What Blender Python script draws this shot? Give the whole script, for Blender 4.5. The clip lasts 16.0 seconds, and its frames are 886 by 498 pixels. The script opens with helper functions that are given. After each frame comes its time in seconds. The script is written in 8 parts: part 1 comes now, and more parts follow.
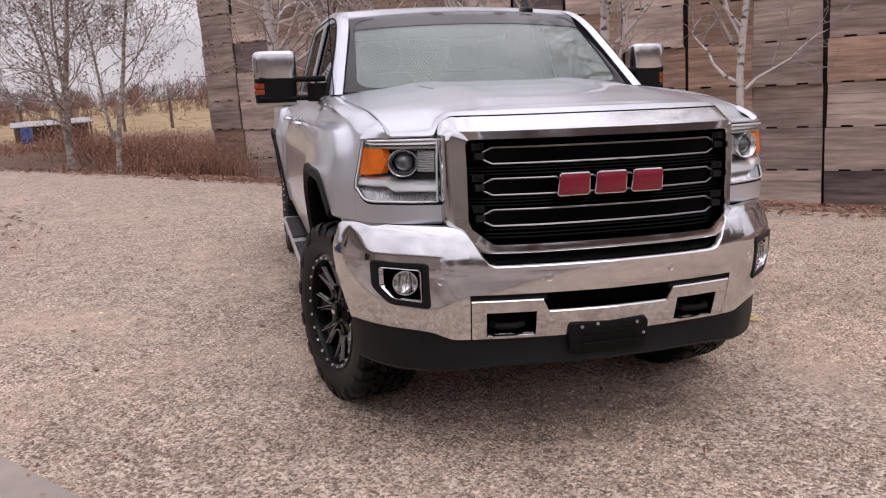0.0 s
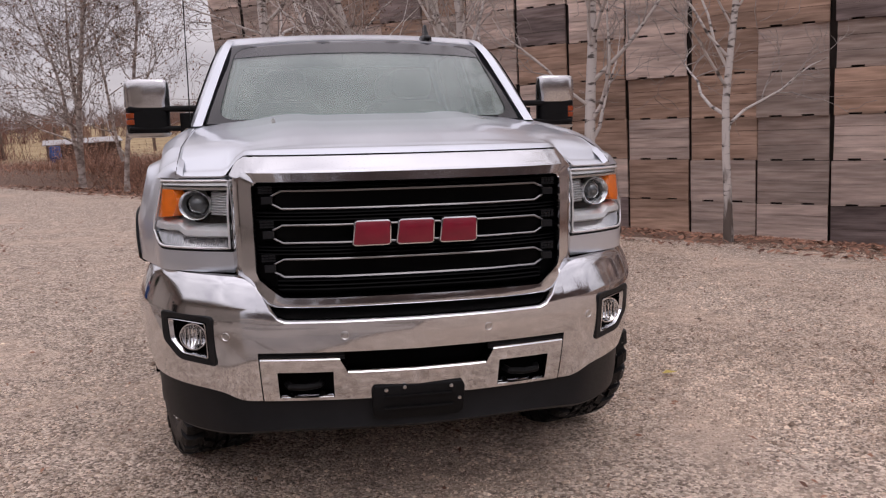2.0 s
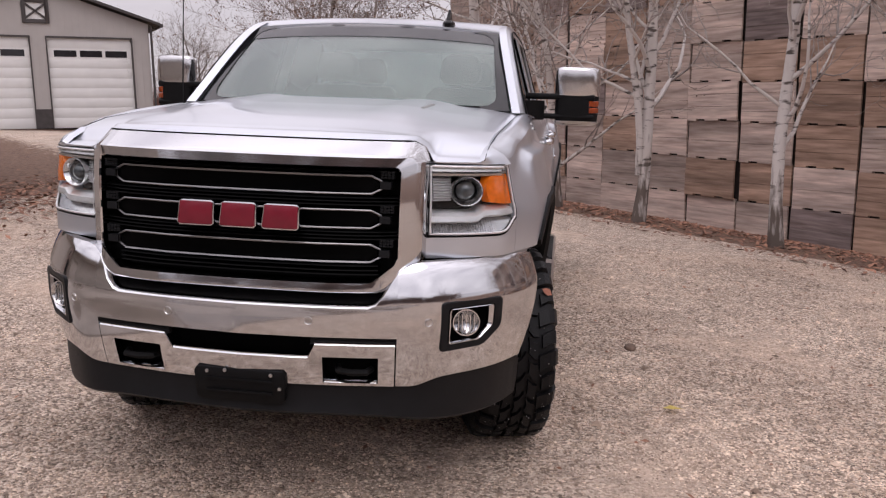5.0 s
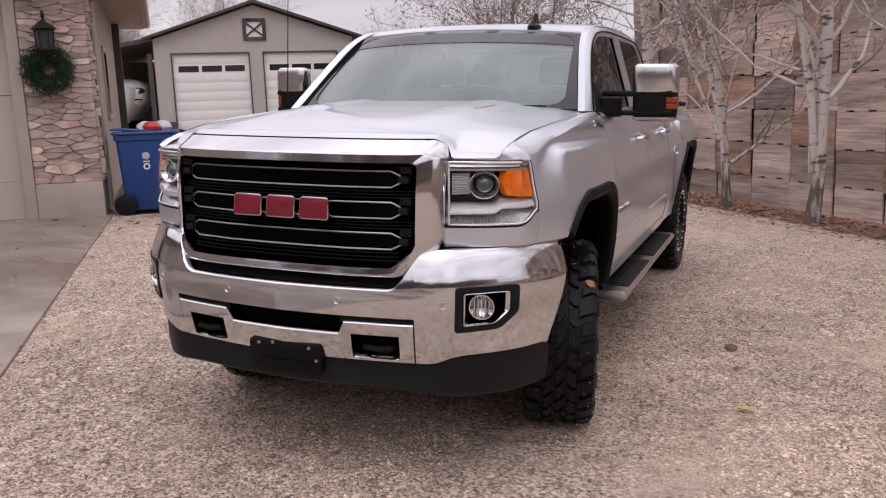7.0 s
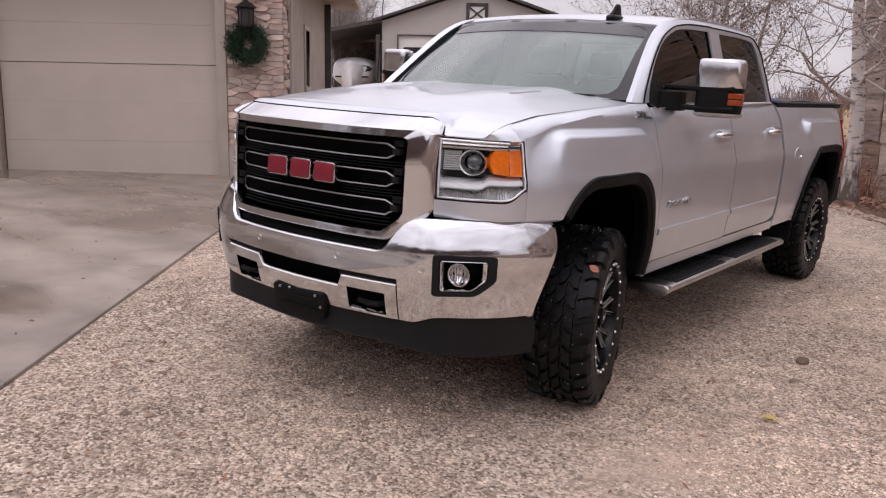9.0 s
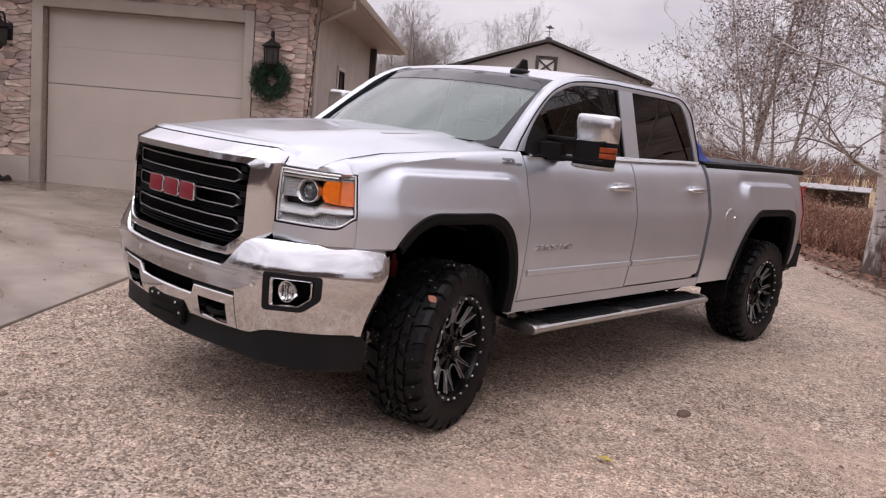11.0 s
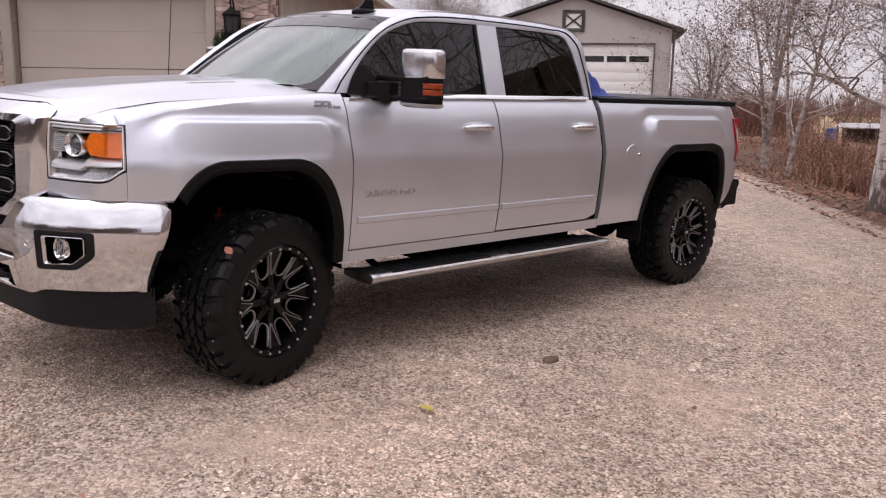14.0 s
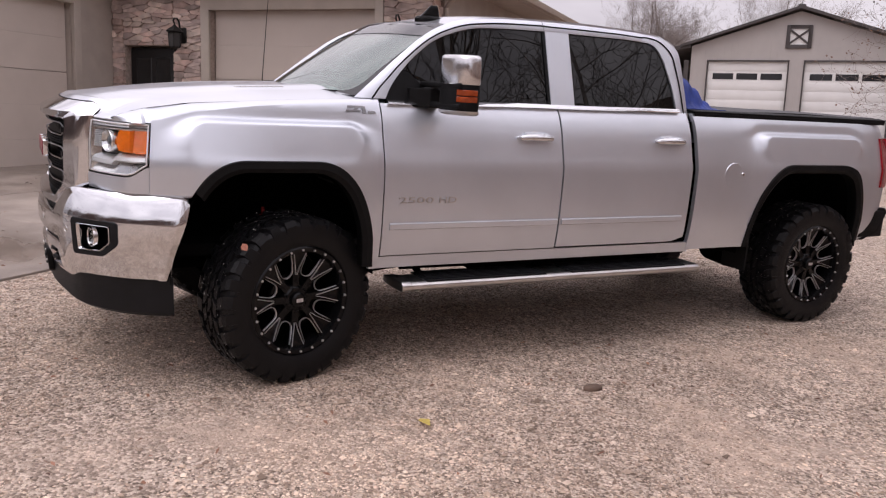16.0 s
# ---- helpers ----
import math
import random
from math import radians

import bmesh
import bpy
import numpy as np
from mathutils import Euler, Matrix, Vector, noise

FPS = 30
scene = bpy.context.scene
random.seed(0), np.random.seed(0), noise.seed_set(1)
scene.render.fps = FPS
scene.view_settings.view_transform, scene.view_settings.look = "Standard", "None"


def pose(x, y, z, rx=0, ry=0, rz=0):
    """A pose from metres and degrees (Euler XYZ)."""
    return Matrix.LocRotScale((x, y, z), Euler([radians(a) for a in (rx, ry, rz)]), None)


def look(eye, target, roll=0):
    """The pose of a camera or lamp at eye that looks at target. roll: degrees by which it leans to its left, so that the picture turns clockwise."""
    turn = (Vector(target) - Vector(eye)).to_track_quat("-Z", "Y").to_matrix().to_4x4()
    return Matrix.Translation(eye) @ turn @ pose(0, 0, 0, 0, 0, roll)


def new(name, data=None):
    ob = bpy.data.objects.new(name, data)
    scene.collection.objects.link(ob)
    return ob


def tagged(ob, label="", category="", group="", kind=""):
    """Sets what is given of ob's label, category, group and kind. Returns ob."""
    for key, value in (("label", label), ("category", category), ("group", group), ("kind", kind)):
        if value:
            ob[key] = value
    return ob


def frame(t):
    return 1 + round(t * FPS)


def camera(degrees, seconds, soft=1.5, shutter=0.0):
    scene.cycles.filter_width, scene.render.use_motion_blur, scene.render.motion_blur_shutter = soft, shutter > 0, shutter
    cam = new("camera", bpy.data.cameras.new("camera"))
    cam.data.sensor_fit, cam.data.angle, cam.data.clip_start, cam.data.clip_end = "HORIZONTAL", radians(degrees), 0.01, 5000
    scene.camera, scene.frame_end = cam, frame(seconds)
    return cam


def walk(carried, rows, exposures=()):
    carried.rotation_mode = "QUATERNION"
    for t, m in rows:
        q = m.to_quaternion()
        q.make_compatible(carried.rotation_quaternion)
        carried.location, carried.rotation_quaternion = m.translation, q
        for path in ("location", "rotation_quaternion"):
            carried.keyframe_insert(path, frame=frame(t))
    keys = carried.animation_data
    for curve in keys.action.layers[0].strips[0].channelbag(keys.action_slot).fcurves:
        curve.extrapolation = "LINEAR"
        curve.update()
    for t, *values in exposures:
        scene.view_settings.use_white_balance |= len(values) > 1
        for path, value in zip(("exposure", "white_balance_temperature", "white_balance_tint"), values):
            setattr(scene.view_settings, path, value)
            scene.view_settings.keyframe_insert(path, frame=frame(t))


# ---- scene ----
cam = camera(56.7, 16.0, soft=1.2)
PATH = [
    (0, (-1.328, -3.935, 1.501), (-0.873, -2.027, 1.112), -1.8),
    (0.5, (-1.143, -3.826, 1.524), (-0.786, -1.894, 1.152), -2.3),
    (1, (-0.905, -3.81, 1.529), (-0.616, -1.863, 1.172), -3.0),
    (1.5, (-0.664, -3.855, 1.554), (-0.385, -1.907, 1.199), -2.4),
    (2, (-0.416, -3.823, 1.531), (-0.052, -1.885, 1.198), -1.0),
    (2.5, (-0.154, -3.815, 1.544), (0.283, -1.887, 1.24), -0.8),
    (3, (0.116, -3.837, 1.531), (0.411, -1.886, 1.206), -0.4),
    (3.2, (0.22, -3.847, 1.538), (0.456, -1.891, 1.194), -0.2),
    (5.3, (1.122, -3.689, 1.536), (0.799, -1.749, 1.173), 1.3),
    (5.5, (1.155, -3.712, 1.535), (0.802, -1.776, 1.179), 0.6),
    (6, (1.306, -3.809, 1.542), (0.836, -1.9, 1.176), -0.3),
    (6.2, (1.337, -3.863, 1.543), (0.819, -1.966, 1.179), -0.5),
    (6.5, (1.524, -3.847, 1.555), (0.899, -1.983, 1.188), -0.1),
    (7, (1.757, -3.76, 1.55), (1.016, -1.939, 1.182), 0.2),
    (7.5, (1.964, -3.793, 1.537), (1.185, -1.99, 1.158), 1.9),
    (8, (2.189, -3.812, 1.549), (1.261, -2.088, 1.142), 2.8),
    (8.2, (2.278, -3.766, 1.548), (1.29, -2.077, 1.135), 2.6),
    (10.3, (3.369, -3.234, 1.583), (2.022, -1.805, 1.201), 5.0),
    (10.5, (3.466, -3.169, 1.599), (2.119, -1.734, 1.241), 5.1),
    (11, (3.679, -3.096, 1.612), (2.337, -1.647, 1.295), 6.6),
    (11.5, (3.882, -2.985, 1.634), (2.491, -1.573, 1.36), 6.3),
    (12, (4.079, -2.776, 1.625), (2.632, -1.417, 1.375), 5.0),
    (12.5, (4.193, -2.636, 1.615), (2.734, -1.298, 1.328), 3.6),
    (13, (4.201, -2.435, 1.59), (2.765, -1.087, 1.243), 2.3),
    (13.5, (4.255, -2.257, 1.579), (2.867, -0.873, 1.181), 2.2),
    (14, (4.438, -2.101, 1.573), (3.01, -0.761, 1.167), 2.8),
    (14.5, (4.589, -1.918, 1.586), (3.062, -0.685, 1.201), 2.7),
    (15, (4.664, -1.718, 1.575), (3.095, -0.53, 1.223), 4.0),
    (15.5, (4.749, -1.49, 1.592), (3.113, -0.397, 1.236), 4.3),
    (16, (4.896, -1.25, 1.565), (3.165, -0.328, 1.173), 3.4),
]
LEVEL = pose(0, 0, 0, 0, 2.52, 0)
walk(cam, [(t, LEVEL @ look(eye, target, roll)) for t, eye, target, roll in PATH], [(0, 0.08, 6500, 18), (1.4, -0.03, 6500, 18), (2, -0.12, 6500, 18), (2.6, -0.11, 6500, 18), (3, -0.06, 6500, 18), (5.5, 0.03, 6500, 18), (8, 0.08, 6500, 18), (12, 0.15, 6500, 18), (13.5, 0.17, 6500, 18), (14.5, 0.24, 6500, 19), (15, 0.23, 6500, 19), (16, 0.16, 6500, 19)])

# ---- world, sun ----
world = bpy.data.worlds.new("overcast_sky")
scene.world = world
world.use_nodes = True
wn_ = world.node_tree.nodes
wl_ = world.node_tree.links
bg = wn_["Background"]
sky = wn_.new("ShaderNodeTexSky")
sky.sky_type, sky.sun_disc = "NISHITA", False
sky.sun_elevation, sky.sun_rotation = radians(59), radians(161)
geo_w = wn_.new("ShaderNodeTexCoord")
map_w = wn_.new("ShaderNodeMapping")
map_w.inputs["Scale"].default_value = (1.6, 1.6, 4.5)
cloud = wn_.new("ShaderNodeTexNoise")
cloud.inputs["Scale"].default_value, cloud.inputs["Detail"].default_value = 2.2, 6
ramp_w = wn_.new("ShaderNodeValToRGB")
ramp_w.color_ramp.elements[0].position, ramp_w.color_ramp.elements[0].color = 0.3, (6.9, 6.6, 7.0, 1)
ramp_w.color_ramp.elements[1].position, ramp_w.color_ramp.elements[1].color = 0.72, (10.6, 10.2, 10.4, 1)
mix_w = wn_.new("ShaderNodeMix")
mix_w.data_type = "RGBA"
mix_w.inputs["Factor"].default_value = 0.93
wl_.new(geo_w.outputs["Generated"], map_w.inputs["Vector"])
wl_.new(map_w.outputs["Vector"], cloud.inputs["Vector"])
wl_.new(cloud.outputs["Fac"], ramp_w.inputs["Fac"])
wl_.new(sky.outputs["Color"], mix_w.inputs["A"])
wl_.new(ramp_w.outputs["Color"], mix_w.inputs["B"])
wl_.new(mix_w.outputs["Result"], bg.inputs["Color"])
# an overcast dome: brighter overhead than at the horizon
sep_w = wn_.new("ShaderNodeSeparateXYZ")
dome = wn_.new("ShaderNodeMapRange")
dome.inputs["From Min"].default_value, dome.inputs["From Max"].default_value = 0.0, 1.0
dome.inputs["To Min"].default_value, dome.inputs["To Max"].default_value = 0.066, 0.190
wl_.new(geo_w.outputs["Generated"], sep_w.inputs["Vector"])
wl_.new(sep_w.outputs["Z"], dome.inputs["Value"])
wl_.new(dome.outputs["Result"], bg.inputs["Strength"])

sun_data = bpy.data.lights.new("sun", "SUN")
sun_data.energy, sun_data.angle, sun_data.color = 0.6, radians(40), (1.0, 0.96, 0.92)
sun = new("sun", sun_data)
sun.matrix_world = look((0, 0, 30), (-6, 17, 0))


# ---- materials ----
def material(name, base, rough=0.5, metal=0.0, vary=0.0, scale=8.0, bump=0.0, bump_scale=60.0, second=None, coat=0.0, spec=0.5, per_object=0.0, detail=5.0, stretch=(1, 1, 1), low=0.35, high=0.65, stain=0.0, stain_scale=1.4, coat_rough=0.06):
    """Principled material: base mixed with a second colour by noise, fine relief, optional variation from piece to piece."""
    m = bpy.data.materials.new(name)
    m.use_nodes = True
    nt = m.node_tree
    p = nt.nodes["Principled BSDF"]
    p.inputs["Roughness"].default_value = rough
    p.inputs["Metallic"].default_value = metal
    p.inputs["Coat Weight"].default_value = coat
    p.inputs["Coat Roughness"].default_value = coat_rough
    p.inputs["Specular IOR Level"].default_value = spec
    tc = nt.nodes.new("ShaderNodeTexCoord")
    mp = nt.nodes.new("ShaderNodeMapping")
    mp.inputs["Scale"].default_value = stretch
    nt.links.new(tc.outputs["Object"], mp.inputs["Vector"])
    if per_object:
        info = nt.nodes.new("ShaderNodeObjectInfo")
        shift = nt.nodes.new("ShaderNodeVectorMath")
        shift.operation = "MULTIPLY_ADD"
        shift.inputs[1].default_value = (37, 53, 71)
        nt.links.new(info.outputs["Random"], shift.inputs[0])
        nt.links.new(mp.outputs["Vector"], shift.inputs[2])
        coords = shift.outputs["Vector"]
    else:
        coords = mp.outputs["Vector"]
    second = second or tuple(c * (1 - vary) for c in base)
    n1 = nt.nodes.new("ShaderNodeTexNoise")
    n1.inputs["Scale"].default_value, n1.inputs["Detail"].default_value = scale, detail
    nt.links.new(coords, n1.inputs["Vector"])
    ramp = nt.nodes.new("ShaderNodeValToRGB")
    ramp.color_ramp.elements[0].position, ramp.color_ramp.elements[0].color = low, (*second, 1)
    ramp.color_ramp.elements[1].position, ramp.color_ramp.elements[1].color = high, (*base, 1)
    nt.links.new(n1.outputs["Fac"], ramp.inputs["Fac"])
    colour = ramp.outputs["Color"]
    if per_object:
        hsv = nt.nodes.new("ShaderNodeHueSaturation")
        rng = nt.nodes.new("ShaderNodeMapRange")
        rng.inputs["To Min"].default_value, rng.inputs["To Max"].default_value = 1 - per_object, 1 + per_object
        nt.links.new(info.outputs["Random"], rng.inputs["Value"])
        nt.links.new(rng.outputs["Result"], hsv.inputs["Value"])
        nt.links.new(colour, hsv.inputs["Color"])
        colour = hsv.outputs["Color"]
    if stain:
        n3 = nt.nodes.new("ShaderNodeTexNoise")
        n3.inputs["Scale"].default_value, n3.inputs["Detail"].default_value = stain_scale, 7
        nt.links.new(coords, n3.inputs["Vector"])
        r3 = nt.nodes.new("ShaderNodeMapRange")
        r3.inputs["From Min"].default_value, r3.inputs["From Max"].default_value = 0.36, 0.62
        r3.inputs["To Min"].default_value, r3.inputs["To Max"].default_value = 1 - stain, 1.0
        nt.links.new(n3.outputs["Fac"], r3.inputs["Value"])
        h3 = nt.nodes.new("ShaderNodeHueSaturation")
        nt.links.new(r3.outputs["Result"], h3.inputs["Value"])
        nt.links.new(colour, h3.inputs["Color"])
        colour = h3.outputs["Color"]
    nt.links.new(colour, p.inputs["Base Color"])
    if bump:
        n2 = nt.nodes.new("ShaderNodeTexNoise")
        n2.inputs["Scale"].default_value, n2.inputs["Detail"].default_value = bump_scale, 4
        nt.links.new(coords, n2.inputs["Vector"])
        bp = nt.nodes.new("ShaderNodeBump")
        bp.inputs["Strength"].default_value, bp.inputs["Distance"].default_value = bump, 0.02
        nt.links.new(n2.outputs["Fac"], bp.inputs["Height"])
        nt.links.new(bp.outputs["Normal"], p.inputs["Normal"])
    return m


def glass(name, tint, rough=0.0, fac=1.0, haze=0.0, most=0.95, haze_tint=(0.52, 0.54, 0.54)):
    """A thin pane: tinted see-through under a Fresnel gloss."""
    m = bpy.data.materials.new(name)
    m.use_nodes = True
    nt = m.node_tree
    nt.nodes.clear()
    out = nt.nodes.new("ShaderNodeOutputMaterial")
    tr = nt.nodes.new("ShaderNodeBsdfTransparent")
    tr.inputs["Color"].default_value = (*tint, 1)
    gl = nt.nodes.new("ShaderNodeBsdfGlossy")
    gl.inputs["Roughness"].default_value = rough
    lw = nt.nodes.new("ShaderNodeLayerWeight")
    lw.inputs["Blend"].default_value = 0.5
    pw = nt.nodes.new("ShaderNodeMath")
    pw.operation = "POWER"
    pw.inputs[1].default_value = 3.3
    fr = nt.nodes.new("ShaderNodeMapRange")
    fr.inputs["To Min"].default_value, fr.inputs["To Max"].default_value = 0.05 * fac, most
    nt.links.new(lw.outputs["Facing"], pw.inputs[0])
    nt.links.new(pw.outputs["Value"], fr.inputs["Value"])
    # pale diffuse share puts sky sheen and cabin haze into the pane's colour
    if haze:
        df = nt.nodes.new("ShaderNodeBsdfDiffuse")
        df.inputs["Color"].default_value = (*haze_tint, 1)
        md = nt.nodes.new("ShaderNodeMixShader")
        md.inputs["Fac"].default_value = haze
        nt.links.new(tr.outputs["BSDF"], md.inputs[1])
        nt.links.new(df.outputs["BSDF"], md.inputs[2])
    mx = nt.nodes.new("ShaderNodeMixShader")
    nt.links.new(fr.outputs["Result"], mx.inputs["Fac"])
    nt.links.new((md if haze else tr).outputs[0], mx.inputs[1])
    nt.links.new(gl.outputs["BSDF"], mx.inputs[2])
    nt.links.new(mx.outputs["Shader"], out.inputs["Surface"])
    return m


M_PAINT = material("silver_paint", (0.635, 0.67, 0.725), 0.31, 0.74, 0.05, 3, coat=0.7, coat_rough=0.07)
M_CHROME = material("chrome", (0.68, 0.69, 0.71), 0.085, 1.0, 0.02, 5)
M_SATINCHROME = material("satin_chrome", (0.68, 0.68, 0.69), 0.20, 1.0, 0.08, 8)
M_BRUSHED = material("satin_metal", (0.62, 0.61, 0.60), 0.28, 1.0, 0.12, 14)
M_BLACKPL = material("black_plastic", (0.006, 0.006, 0.0065), 0.6, 0, 0.3, 30, bump=0.15, bump_scale=300, spec=0.16)
M_DEEP = material("deep_black", (0.002, 0.002, 0.0022), 0.5, 0, 0.3, 30, spec=0.06)
M_GREYPL = material("dark_grey_plastic", (0.009, 0.0095, 0.011), 0.5, 0, 0.25, 12, bump=0.1, bump_scale=300, spec=0.22)
M_GLOSSBLK = material("gloss_black", (0.004, 0.004, 0.0045), 0.24, 0, 0.3, 20, spec=0.22)
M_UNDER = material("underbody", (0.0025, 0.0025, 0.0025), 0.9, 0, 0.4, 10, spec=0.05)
M_TYRE = material("tyre_rubber", (0.0046, 0.0047, 0.0056), 0.45, 0, 0.35, 18, bump=0.2, bump_scale=160, spec=0.25)
M_FLECK = material("pale_fleck", (0.55, 0.52, 0.50), 0.4, 0, 0.4, 40)
M_MILLED = material("milled_aluminium", (0.72, 0.72, 0.73), 0.34, 0.8, 0.08, 20)
M_AMBER = material("amber_lens", (1.0, 0.205, 0.008), 0.18, 0, 0.25, 60, coat=0.6)
M_REDLENS = material("red_lens", (0.30, 0.004, 0.010), 0.12, 0, 0.3, 40, coat=0.8)
M_MARKER = material("dark_turn_lens", (0.34, 0.055, 0.010), 0.25, 0, 0.3, 40, coat=0.3)
M_REDBADGE = material("red_enamel", (0.21, 0.006, 0.022), 0.3, 0, 0.15, 20, coat=0.3)
M_REFLECT = material("lamp_reflector", (0.78, 0.78, 0.79), 0.12, 1.0, 0.2, 40)
M_LOWLAMP = material("ribbed_lens", (0.50, 0.50, 0.52), 0.25, 0.6, 0.3, 60)
M_SILVERED = material("silvered_plastic", (0.86, 0.86, 0.87), 0.28, 0.55, 0.12, 40)
M_LAMPGREY = material("lamp_housing", (0.007, 0.007, 0.008), 0.3, 0.1, 0.2, 30)
M_WINDSHIELD = glass("windshield_glass", (0.66, 0.78, 0.74), 0.0, 1.6, 0.10, haze_tint=(0.44, 0.56, 0.52))
M_TINT = glass("tinted_glass", (0.018, 0.019, 0.021), 0.0, 0.8, most=0.6)
M_CLEAR = glass("clear_lens", (0.96, 0.97, 0.97), 0.0, 0.2, 0.0, 0.14)
M_SHADE = glass("shade_band_glass", (0.24, 0.24, 0.265), 0.0, 0.9, most=0.9)
M_FRIT = material("black_frit", (0.012, 0.012, 0.014), 0.08, 0, 0.2, 30)
M_DARKSATIN = material("dark_satin_metal", (0.27, 0.27, 0.275), 0.34, 1.0, 0.12, 14)
M_REARGLASS = glass("rear_glass_tint", (0.40, 0.43, 0.43), 0.0, 1.0)
M_BULB = material("projector_lens", (0.10, 0.11, 0.12), 0.04, 0.2, 0.3, 20, coat=1.0)
M_INTERIOR = material("cabin_trim", (0.055, 0.052, 0.05), 0.7, 0, 0.2, 10)
M_SEAT = material("seat_leather", (0.24, 0.22, 0.21), 0.55, 0, 0.2, 14)
M_TONNEAU = material("black_vinyl", (0.02, 0.02, 0.022), 0.6, 0, 0.3, 9)
M_BLUECLOTH = material("blue_tarp", (0.008, 0.038, 0.27), 0.6, 0, 0.35, 9, bump=0.2, bump_scale=40)
M_RUST = material("red_oxide", (0.35, 0.02, 0.02), 0.5, 0, 0.3, 20)


# ---- mesh helpers ----
class Shape:
    """Vertices and faces gathered for one mesh."""

    def __init__(self):
        self.v, self.f = [], []

    def add(self, verts, faces):
        n = len(self.v)
        self.v += [tuple(p) for p in verts]
        self.f += [tuple(i + n for i in q) for q in faces]
        return self

    def box(self, lo, hi, m=None):
        c = [(x, y, z) for x in (lo[0], hi[0]) for y in (lo[1], hi[1]) for z in (lo[2], hi[2])]
        if m is not None:
            c = [tuple(m @ Vector(p)) for p in c]
        return self.add(c, [(0, 1, 3, 2), (4, 6, 7, 5), (0, 4, 5, 1), (2, 3, 7, 6), (0, 2, 6, 4), (1, 5, 7, 3)])

    def rings(self, rings, caps=True, loop=False):
        """Closed rings of equal length, joined one to the next."""
        k = len(rings[0])
        verts = [p for r in rings for p in r]
        faces = []
        n = len(rings)
        for i in range(n if loop else n - 1):
            for j in range(k):
                a, b = i * k + j, i * k + (j + 1) % k
                i2 = (i + 1) % n
                c, d = i2 * k + (j + 1) % k, i2 * k + j
                faces.append((a, b, c, d))
        if caps and not loop:
            faces += [tuple(reversed(range(k))), tuple(range((n - 1) * k, n * k))]
        return self.add(verts, faces)

    def tube(self, pts, radii, sides=8, caps=True, loop=False):
        pts = [Vector(p) for p in pts]
        if not hasattr(radii, "__len__"):
            radii = [radii] * len(pts)
        rings = []
        n = len(pts)
        up = None
        for i, p in enumerate(pts):
            if loop:
                d = pts[(i + 1) % n] - pts[i - 1]
            else:
                d = pts[min(i + 1, n - 1)] - pts[max(i - 1, 0)]
            d.normalize()
            if up is None:
                up = Vector((0, 0, 1)) if abs(d.z) < 0.9 else Vector((1, 0, 0))
            side = d.cross(up)
            if side.length < 1e-5:
                side = d.orthogonal()
            side.normalize()
            up = side.cross(d).normalized()
            rings.append([p + (side * math.cos(a) + up * math.sin(a)) * radii[i] for a in [2 * math.pi * k / sides for k in range(sides)]])
        return self.rings(rings, caps, loop)

    def lathe(self, profile, n=32, m=None, axis="z", caps=False):
        """profile: (radius, height) pairs turned about an axis."""
        rings = []
        for r, h in profile:
            ring = []
            for k in range(n):
                a = 2 * math.pi * k / n
                p = {"z": (r * math.cos(a), r * math.sin(a), h), "x": (h, r * math.cos(a), r * math.sin(a)), "y": (r * math.sin(a), h, r * math.cos(a))}[axis]
                ring.append(m @ Vector(p) if m is not None else p)
            rings.append(ring)
        return self.rings(rings, caps)

    def prism(self, poly, place, depth):
        """poly: flat points; place(a, b, d) puts them in space at depth d; depth: (front, back)."""
        rings = [[place(a, b, d) for a, b in poly] for d in depth]
        return self.rings(rings)

    def sheet(self, grid, back=None, skip=()):
        """A grid of points [column][row]; with back, an offset vector that closes it into a slab."""
        nc, nr = len(grid), len(grid[0])
        flat = [p for c in grid for p in c]
        faces, edges = [], {}
        for i in range(nc - 1):
            for j in range(nr - 1):
                if (i, j) in skip:
                    continue
                q = (i * nr + j, (i + 1) * nr + j, (i + 1) * nr + j + 1, i * nr + j + 1)
                faces.append(q)
                for e in range(4):
                    a, b = q[e], q[(e + 1) % 4]
                    if (b, a) in edges:
                        del edges[(b, a)]
                    else:
                        edges[(a, b)] = 1
        if back is None:
            return self.add(flat, faces)
        n = len(flat)
        far = [(p[0] + b[0], p[1] + b[1], p[2] + b[2]) for p, b in zip(flat, back if isinstance(back, list) else [back] * n)]
        faces2 = [tuple(i + n for i in reversed(q)) for q in faces]
        rim = [(b, a, a + n, b + n) for a, b in edges]
        return self.add(flat + far, faces + faces2 + rim)

    def mirrored(self):
        s = Shape()
        s.v = [(-x, y, z) for x, y, z in self.v]
        s.f = [tuple(reversed(q)) for q in self.f]
        return s

    def mesh(self, name, bevel=0.0, angle=35):
        me = bpy.data.meshes.new(name)
        me.from_pydata([tuple(p) for p in self.v], [], self.f)
        bm = bmesh.new()
        bm.from_mesh(me)
        bmesh.ops.remove_doubles(bm, verts=bm.verts, dist=1e-5)
        bmesh.ops.recalc_face_normals(bm, faces=bm.faces)
        if bevel:
            es = [e for e in bm.edges if len(e.link_faces) == 2 and e.calc_face_angle(0) > radians(30)]
            bmesh.ops.bevel(bm, geom=es, offset=bevel, segments=2, profile=0.5, affect="EDGES", clamp_overlap=True)
        bm.to_mesh(me)
        bm.free()
        me.polygons.foreach_set("use_smooth", [True] * len(me.polygons))
        me.set_sharp_from_angle(angle=radians(angle))
        return me


